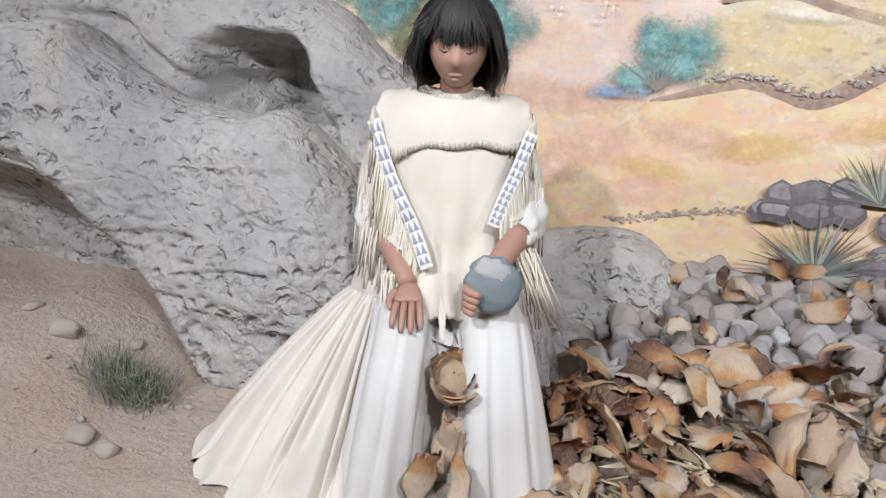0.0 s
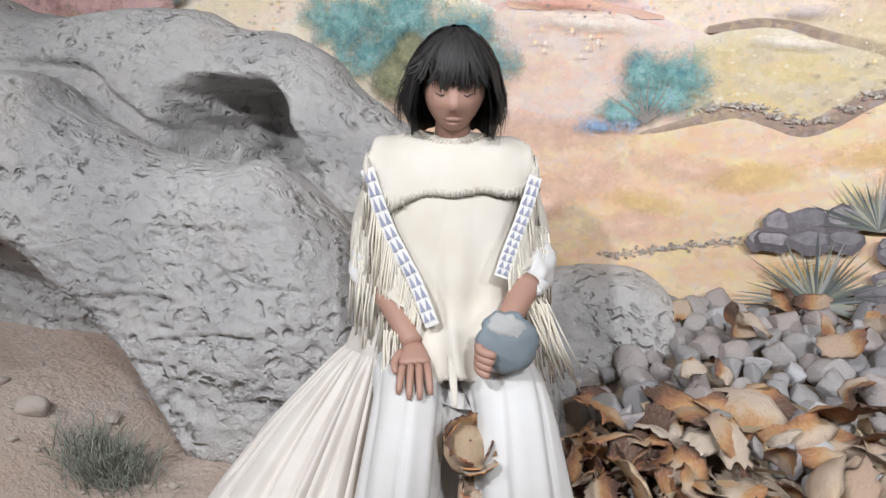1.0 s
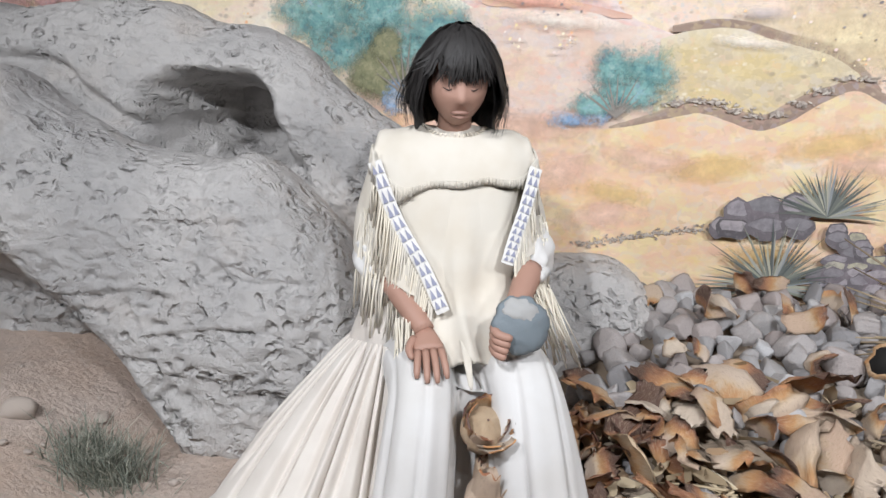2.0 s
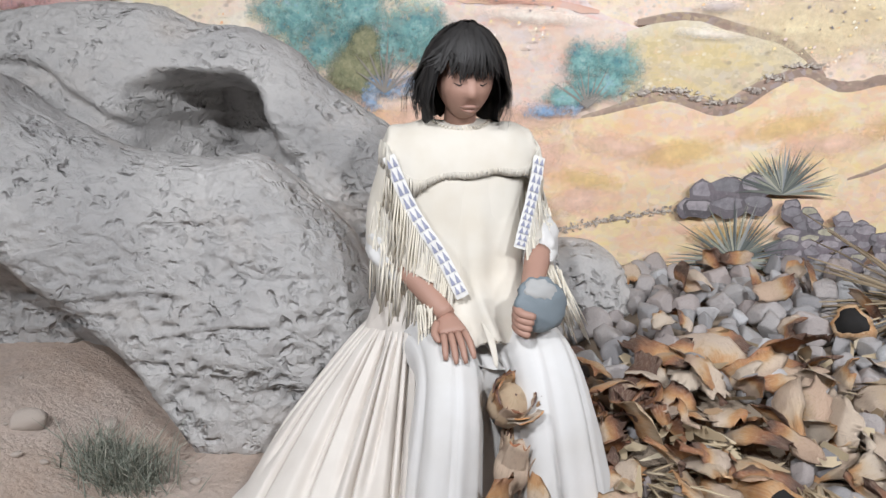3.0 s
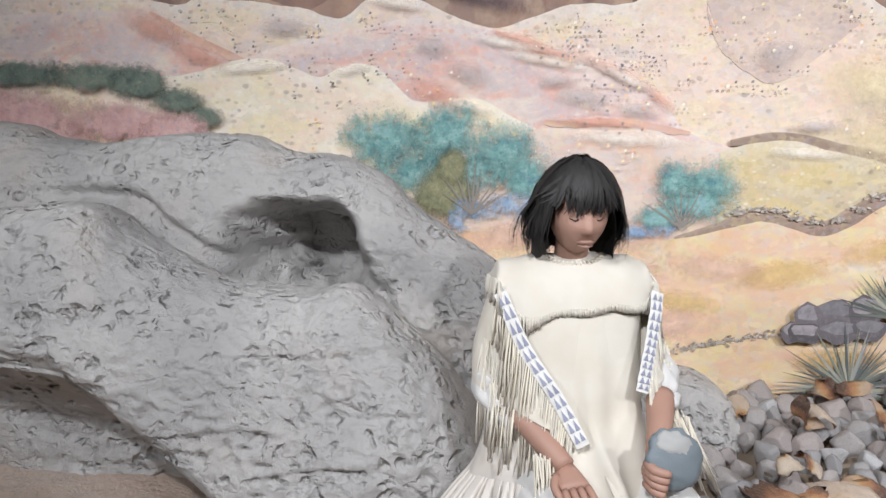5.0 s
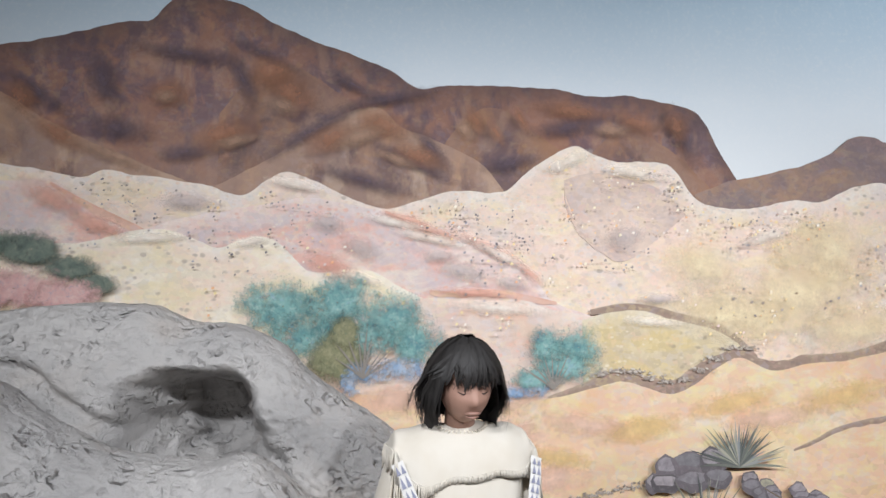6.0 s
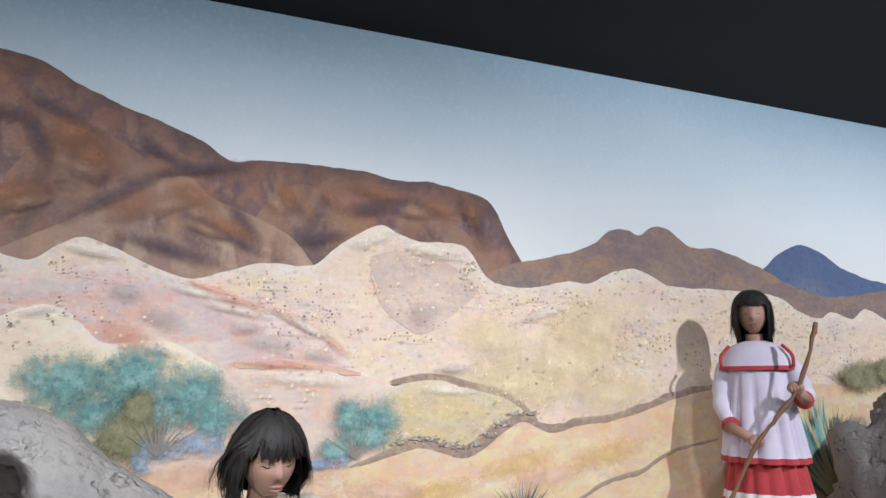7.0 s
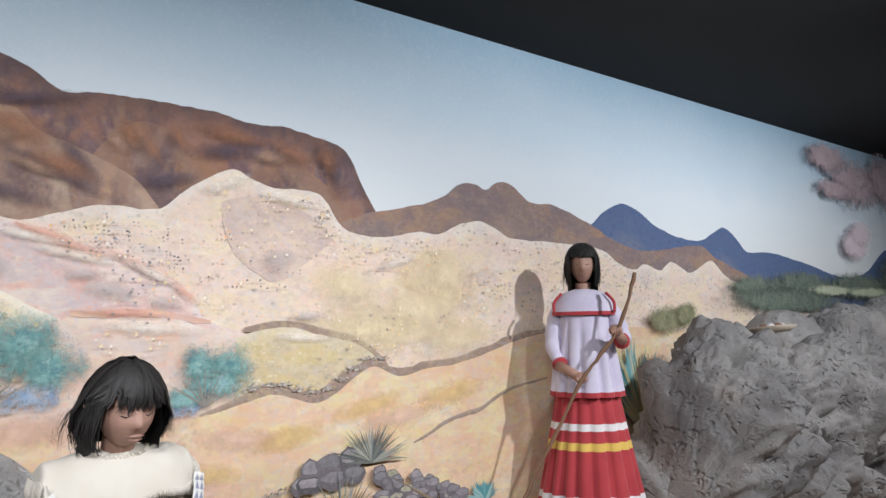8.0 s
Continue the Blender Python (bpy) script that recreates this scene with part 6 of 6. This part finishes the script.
def husk_mesh(seed):
    """A curled dry leaf base: broad scoop with a torn edge and a fibrous tongue."""
    rng = random.Random(seed)
    ln, wd = rng.uniform(0.10, 0.21), rng.uniform(0.044, 0.095)
    curl = rng.uniform(1.1, 2.9)
    bend = rng.uniform(-1.4, 1.8)
    twist = rng.uniform(-0.9, 0.9)
    tongue = rng.random() < 0.35
    blunt = rng.uniform(0.35, 0.75)
    nv, nu = 12, 9
    rows = []
    for i in range(nv):
        v = i / (nv - 1)
        w = wd * ((0.16 + 0.84 * smooth01((v - 0.25) / 0.4)) if tongue else (blunt + (1 - blunt) * math.sin(math.pi * (0.08 + 0.80 * v)))) * (1 - 0.20 * smooth01((v - 0.7) / 0.3)) * (1 + 0.35 * n3(v * 5.5, seed * 1.7, 0.3))
        c = curl * (0.4 + 0.6 * smooth01(v / 0.6))
        y = ln * (v - 0.5)
        z0 = -bend * 0.5 * ln * (v - 0.4) ** 2 * 2
        outer, inner = [], []
        for k in range(nu):
            a = (k / (nu - 1) - 0.5) * c + twist * (v - 0.5)
            r = w / max(0.25, c / 2)
            tear = rng.uniform(-0.015, 0.015) if i in (0, nv - 1) else rng.uniform(-0.003, 0.003)
            for ring_, rr in ((outer, r), (inner, r - 0.0045)):
                ring_.append((rr * math.sin(a) * (1.0 if c < 2 else 1.1), y + tear, z0 + rr * (math.cos(a) - 0.75) + 0.010 * n3(v * 4, a * 2.2, seed) + 0.004 * n3(v * 11, a * 6, seed)))
        rows.append(outer + inner[::-1])
    uv = [[(k / (2 * nu - 1), i / (nv - 1)) for k in range(2 * nu)] for i in range(nv)]
    return Build().grid(rows, M_HUSK, wrap=True, uv=uv, ends=True).mesh("agave_husk")


COBBLES = [cobble_mesh(40 + i) for i in range(9)]
HUSKS = [husk_mesh(60 + i) for i in range(20)]
sheet("plant_litter", lambda x, y: pile(x, y) - 0.012 + 0.02 * n3(x * 9, y * 9, 1.0), 0.32, 2.6, 0.80, 2.90, 0.04, M_LITTER, label="dark dry plant litter under the husks", category="litter", kind="stuff")


def far_enough(spots, x, y, d):
    return all((x - a) ** 2 + (y - b_) ** 2 > d * d for a, b_ in spots)


def stone_side(x, y):
    """Above zero where cobbles lie, below where husks lie."""
    return (y - 2.02) + 0.30 * smooth01((x - 0.8) / 1.0) * 0.4 - 0.35 * smooth01((0.75 - x) / 0.4) + 0.22 * n3(x * 3.1, y * 3.1, 7.0)


def in_pile(x, y):
    return x > 0.345 + 0.12 * smooth01((y - 1.9) / 0.3) + 0.25 * smooth01((y - 2.45) / 0.2) and y < 2.86


rng = random.Random(77)
spots = []
for _ in range(9000):
    x, y = rng.uniform(0.4, 2.45), rng.uniform(1.4, 2.86)
    if in_pile(x, y) and len(spots) < 290 and stone_side(x, y) > -0.12 * rng.random() and far_enough(spots, x, y, 0.070):
        spots.append((x, y))
        r = rng.uniform(0.040, 0.075)
        ob = new("cobble", rng.choice(COBBLES))
        ob.matrix_basis = pose(x, y, pile(x, y) + r * rng.uniform(0.1, 0.75), rng.uniform(0, 360), rng.uniform(0, 360), rng.uniform(0, 360)) @ Matrix.Scale(r, 4)
        tagged(ob, "grey angular cobble in a loose heap", "stone", "cobble heap")
for _ in range(80):
    x, y = rng.uniform(0.5, 2.2), rng.uniform(1.2, 2.0)
    r = rng.uniform(0.035, 0.06)
    ob = new("cobble", rng.choice(COBBLES))
    ob.matrix_basis = pose(x, y, pile(x, y) + r * 0.5, rng.uniform(0, 360), rng.uniform(0, 360), rng.uniform(0, 360)) @ Matrix.Scale(r, 4)
    tagged(ob, "grey cobble lying among dry husks", "stone", "cobble heap")
spots = []
count = 0
for _ in range(12000):
    x, y = rng.uniform(0.4, 2.3), rng.uniform(0.85, 2.75)
    side = stone_side(x, y)
    if not in_pile(x, y) or (side > 0 and rng.random() > 0.04) or not far_enough(spots, x, y, 0.060) or count >= 255:
        continue
    spots.append((x, y))
    count += 1
    ob = new("agave_husk", rng.choice(HUSKS))
    s = rng.uniform(0.7, 1.4) if side <= 0 else rng.uniform(0.55, 0.9)
    ob.matrix_basis = pose(x, y, pile(x, y) + rng.uniform(0.03, 0.10) + (0.05 if side > 0 else 0), rng.uniform(-35, 85), rng.uniform(-60, 60), rng.uniform(0, 360)) @ Matrix.Scale(s, 4)
    tagged(ob, "curled dry agave husk, straw to scorched brown", "husk", "agave husks")
for _ in range(52):
    x, y = rng.uniform(0.36, 0.80), rng.uniform(0.95, 1.95)
    ob = new("agave_husk", rng.choice(HUSKS))
    ob.matrix_basis = pose(x, y, pile(x, y) + rng.uniform(0.06, 0.13), rng.uniform(-10, 75), rng.uniform(-45, 45), rng.uniform(0, 360)) @ Matrix.Scale(rng.uniform(0.7, 1.15), 4)
    tagged(ob, "curled dry agave husk heaped beside the white skirt", "husk", "agave husks")
b = Build()
for _ in range(800):
    x, y = rng.uniform(0.42, 2.3), rng.uniform(0.9, 2.6)
    if stone_side(x, y) > 0.15 * rng.random() or not in_pile(x, y):
        continue
    o = Vector((x, y, pile(x, y) + rng.uniform(0.0, 0.085)))
    d = Vector((rng.gauss(0, 1), rng.gauss(0, 1), rng.gauss(0, 0.45))).normalized() * rng.uniform(0.02, 0.065)
    w = d.cross(Vector((rng.gauss(0, 1), rng.gauss(0, 1), rng.gauss(0, 1)))).normalized() * rng.uniform(0.006, 0.022)
    up = d.cross(w).normalized() * 0.006
    b.grid([[o - d - w * 0.5, o - d + w * 0.4 + up], [o - w + up, o + w], [o + d * 0.8 - w * 0.7, o + d + w * 0.3 + up]], M_FIBRE)
b.object("husk_fragments", label="small broken fragments of dry agave husk", category="plant debris", kind="stuff")
for x, y, z, rx, ry, rz, s in ((0.30, 1.27, 0.35, 40, 10, 200, 1.0), (0.05, 1.27, 0.34, 60, 20, 150, 0.9), (0.10, 1.33, 0.33, 20, 25, 60, 1.0), (0.17, 1.30, 0.36, 30, -20, 300, 0.9), (0.25, 1.32, 0.36, 10, 40, 100, 1.0), (0.02, 1.30, 0.31, 15, 0, 240, 1.0), (0.34, 1.30, 0.32, 30, 20, 20, 1.0), (0.20, 1.22, 0.32, 10, -30, 140, 0.9), (0.12, 1.40, 0.38, 55, 10, 30, 1.0), (0.22, 1.38, 0.40, 50, -15, 330, 1.0), (0.08, 1.24, 0.29, -20, 10, 30, 0.8)):
    ob = new("agave_husk", HUSKS[int(x * 100 + z * 100) % 20])
    ob.matrix_basis = pose(x - 0.01, y - 0.05, z, rx, ry, rz) @ Matrix.Scale(s * 0.9, 4)
    tagged(ob, "curled dry agave husk resting against the white skirt", "husk", "agave husks")


def agave_heart(m, petals, length, radius, seed, label):
    """Cut agave heart: a pale core wrapped in cupped dry leaf bases."""
    rng = random.Random(seed)
    core = Build()
    rows = []
    for i in range(10):
        t = i / 9
        r = radius * 0.80 * math.sin(math.pi * (0.16 + 0.835 * t)) ** 0.7
        rows.append([(r * math.cos(a) * (1 + 0.06 * n3(3 * math.cos(a), 3 * math.sin(a), t * 3 + seed)), r * math.sin(a), length * 0.80 * t) for a in (math.tau * k / 20 for k in range(20))])
    core.grid(rows, M_HUSK, wrap=True, uv=[[(k / 20, -0.12 + 0.30 * (i / 9) ** 2) for k in range(20)] for i in range(10)], ends=True)
    heart = core.object("agave_heart", label=label, category="plant")
    heart.matrix_basis = m
    for q in range(petals):
        turn = math.tau * (q * 0.382 + 0.04 * rng.random())
        wide, ln, base = rng.uniform(0.9, 1.5), length * rng.uniform(0.65, 1.05), radius * (0.62 + 0.10 * q / petals)
        open_ = rng.uniform(0.05, 0.50)
        outer, inner = [], []
        for i in range(9):
            v = i / 8
            w = wide * (0.55 + 0.45 * math.sin(math.pi * (0.15 + 0.75 * v)))
            rr = base + radius * open_ * v * v
            for rows_, off in ((outer, 0.0), (inner, -0.004)):
                rows_.append([((rr + off) * math.cos(turn + w * (k / 8 - 0.5)) + 0.006 * n3(v * 4, k * 0.5, q + seed), (rr + off) * math.sin(turn + w * (k / 8 - 0.5)), ln * v + (rng.uniform(-0.012, 0.008) if i == 8 else 0.0)) for k in range(9)])
        rows = [a + c_[::-1] for a, c_ in zip(outer, inner)]
        Build().grid(rows, M_HUSK, wrap=True, uv=[[(k / 17, -0.10 + 0.60 * i / 8) for k in range(18)] for i in range(9)], ends=True).object("leaf_base", heart, label="curled brown leaf base")
    return heart


agave_heart(pose(0.140, 1.520, 0.585, 42, 6, 10), 11, 0.135, 0.070, 3, "cut agave heart with curled brown leaf bases")
agave_heart(pose(0.150, 1.470, 0.390, 12, 4, 60), 6, 0.185, 0.062, 5, "pale peeled agave heart below the knees")


def fibre_bundle(name, m, count, length, spread, seed, label, width=0.008):
    rng = random.Random(seed)
    b = Build()
    for k in range(count):
        a, e = rng.gauss(0, spread), rng.gauss(0.18, spread * 0.5)
        ln = length * rng.uniform(0.6, 1.1)
        o = Vector((rng.uniform(-0.04, 0.04), rng.uniform(-0.02, 0.02), rng.uniform(-0.02, 0.03)))
        d = Vector((math.sin(a), -math.cos(a), math.sin(e)))
        w = width * rng.uniform(0.5, 1.3)
        side = Vector((d.y, -d.x, 0)).normalized() * w
        pts = [o + d * ln * t + Vector((0, 0, -0.10 * ln * t * t)) for t in (0, 0.35, 0.7, 1.0)]
        up = Vector((0, 0, 0.0025))
        b.grid([[p - side * f, p + side * f, p + side * f * 0.5 + up, p - side * f * 0.5 + up] for p, f in zip(pts, (0.7, 1, 0.8, 0.15))], M_FIBRE, wrap=True, ends=True)
    b.move(m)
    return b.object(name, label=label, category="plant", kind="stuff")


def cut_agave(m, count, length, seed):
    rng = random.Random(seed)
    plant = Build().ball((0, 0, 0), (0.07, 0.07, 0.05), M_LITTER, 8, 12).object("agave_plant", label="cut agave head with dark dry narrow leaves", category="plant")
    plant.matrix_basis = m
    for k in range(count):
        a, e = rng.gauss(0, 0.7), rng.gauss(0.25, 0.3)
        ln, w = length * rng.uniform(0.6, 1.1), rng.uniform(0.006, 0.013)
        d = Vector((math.sin(a), -math.cos(a), math.sin(e)))
        side = Vector((d.y, -d.x, 0)).normalized() * w
        up = Vector((0, 0, 0.004))
        pts = [d * (0.04 + ln * t) + Vector((0, 0, -0.14 * ln * t * t)) for t in (0, 0.35, 0.7, 1.0)]
        Build().grid([[p - side * f, p + side * f, p + side * f * 0.5 + up, p - side * f * 0.5 + up] for p, f in zip(pts, (0.7, 1, 0.8, 0.15))], M_LEAF, wrap=True, ends=True).object("leaf", plant)
    return plant


cut_agave(pose(1.80, 2.30, 0.60, 8, 0, -75), 110, 0.40, 91)
fibre_bundle("fibre_bundle", pose(0.92, 1.42, 0.41, 10, 0, -5), 90, 0.20, 0.30, 92, "bundle of pale dry agave fibre", 0.007)
fibre_bundle("fibre_bundle", pose(0.78, 1.62, 0.41, 14, 0, 200), 14, 0.18, 0.5, 93, "loose pale dry agave fibre", 0.006)
fibre_bundle("fibre_bundle", pose(0.55, 1.55, 0.36, 10, 0, 60), 14, 0.18, 0.6, 94, "loose pale dry agave fibre", 0.006)


def hollow_stalk(m, label):
    b = Build()
    rows = []
    for y, r in ((0.0, 0.050), (-0.004, 0.062), (-0.06, 0.066), (-0.14, 0.060)):
        rows.append(ring(0, 0, -y, r, r * 0.9, 20, 1.0, lambda a: 0.14 * math.sin(3 * a + 1) + 0.07 * math.sin(7 * a)))
    inner = [ring(0, 0, z, r, r * 0.9, 20, 1.0, lambda a: 0.14 * math.sin(3 * a + 1) + 0.07 * math.sin(7 * a)) for z, r in ((0.0, 0.050), (0.05, 0.047), (0.12, 0.035))]
    uv = [[(k / 20, 0.95) for k in range(20)] for _ in rows]
    b.grid(rows, M_HUSK, wrap=True, uv=uv, ends=False)
    # the whole inside of the tube is coloured near black
    b.grid(inner, M_STALK_INSIDE, wrap=True, ends=True)
    b.move(m)
    return b.object("agave_stalk", label=label, category="plant")


hollow_stalk(pose(0.80, 1.32, 0.44, 65, 0, 8) @ pose(0, 0, 0, 180), "short cut agave stalk with a near-black hollow")
hollow_stalk(pose(1.36, 2.10, 0.63, 60, 0, -40) @ pose(0, 0, 0, 180), "short cut agave stalk with a near-black hollow")

# ---- small things on the sand ----
M_PEBBLE = plain("dusty_pebble", (0.50, 0.42, 0.36), (0.42, 0.36, 0.32), 25, 0.95, 0.4, 0.006)
PEBBLES = [cobble_mesh(140 + i, M_PEBBLE, 0.6) for i in range(4)]
for x, y, r in ((-1.24, 1.70, 0.055), (-1.41, 1.74, 0.035), (-0.93, 1.40, 0.050), (-0.82, 1.38, 0.038), (-1.62, 1.60, 0.05), (-1.08, 1.84, 0.035), (-0.75, 1.66, 0.02), (-0.62, 1.44, 0.012), (-1.0, 1.3, 0.014)):
    ob = new("pebble", rng.choice(PEBBLES))
    ob.matrix_basis = pose(x, y, ground(x, y) + r * 0.25, 0, 0, rng.uniform(0, 360)) @ Matrix.Diagonal((r, r * 0.85, r * 0.75, 1))
    tagged(ob, "smooth dusty stone lying on the sand", "stone", "stones on the sand")

grit = random.Random(12)
for _ in range(46):
    x, y, r = grit.uniform(-1.75, -0.45), grit.uniform(1.05, 1.95), 0.006 + 0.014 * grit.random() ** 2
    ob = new("pebble", grit.choice(PEBBLES))
    ob.matrix_basis = pose(x, y, ground(x, y) + r * 0.3, 0, 0, grit.uniform(0, 360)) @ Matrix.Diagonal((r, r * 0.8, r * 0.7, 1))
    tagged(ob, "small gritty stone on the sand", "stone", "stones on the sand")


def tuft(x, y, count, length, seed):
    rng = random.Random(seed)
    crown = Build().ball((x, y, ground(x, y)), (0.05, 0.04, 0.02), M_TUFT, 8, 14, lambda p, d: p + d * 0.006 * n3(p.x * 60, p.y * 60, p.z * 60)).object("dry_tuft", label="dry grey-green desert tuft rooted in the sand", category="plant")
    sprays = [Build() for _ in range(16)]
    for k in range(count):
        b = sprays[k % 16]
        a, lean = math.tau * (k % 16 + rng.random()) / 16, rng.uniform(0.1, 1.0)
        o = Vector((x + rng.gauss(0, 0.06), y + rng.gauss(0, 0.035), 0))
        o.z = ground(o.x, o.y) - 0.005
        ln = length * rng.uniform(0.4, 1.1)
        d = Vector((math.cos(a) * lean, math.sin(a) * lean, 1)).normalized()
        side = Vector((-math.sin(a), math.cos(a), 0)) * 0.0022
        pts = [o + d * ln * t + Vector((math.cos(a), math.sin(a), -0.6)) * 0.12 * ln * t * t for t in (0, 0.4, 0.75, 1)]
        b.grid([[p - side * f, p + side * f, p + Vector((0, 0, 0.001))] for p, f in zip(pts, (1, 0.9, 0.6, 0.1))], M_TUFT, wrap=True)
        if rng.random() < 0.6:
            p, q = pts[2], pts[2] + Vector((rng.uniform(-1, 1), rng.uniform(-1, 1), 0.6)) * 0.025
            b.grid([[p - side, p + side, p + Vector((0, 0, 0.001))], [q - side * 0.2, q + side * 0.2, q + Vector((0, 0, 0.001))]], M_TUFT, wrap=True)
    for b in sprays:
        b.object("leaf_spray", crown)
    return crown


tuft(-0.95, 1.64, 560, 0.165, 51)

# ---- basket on the far boulder ----
basket = Build().grid([ring(0, 0, z, r, r, 28) for z, r in ((0.0, 0.02), (0.0, 0.11), (0.035, 0.16), (0.042, 0.155), (0.012, 0.10), (0.010, 0.02))], M_BASKET, wrap=True, ends=True).object("shallow_basket", label="shallow pale basket holding dark dried food", category="basket")
basket.matrix_basis = pose(4.32, 2.20, 1.555, -6, 0, 0)
for k in range(7):
    a = k * 0.9
    Build().ball((0.07 * math.cos(a), 0.06 * math.sin(a), 0.038), (0.035, 0.03, 0.025), M_WOOD if k % 2 else M_BAND_WHITE, 6, 10, lambda p, d: p + d * 0.006 * n3(d.x * 2 + k, d.y * 2, d.z * 2)).object("dried_food", basket)
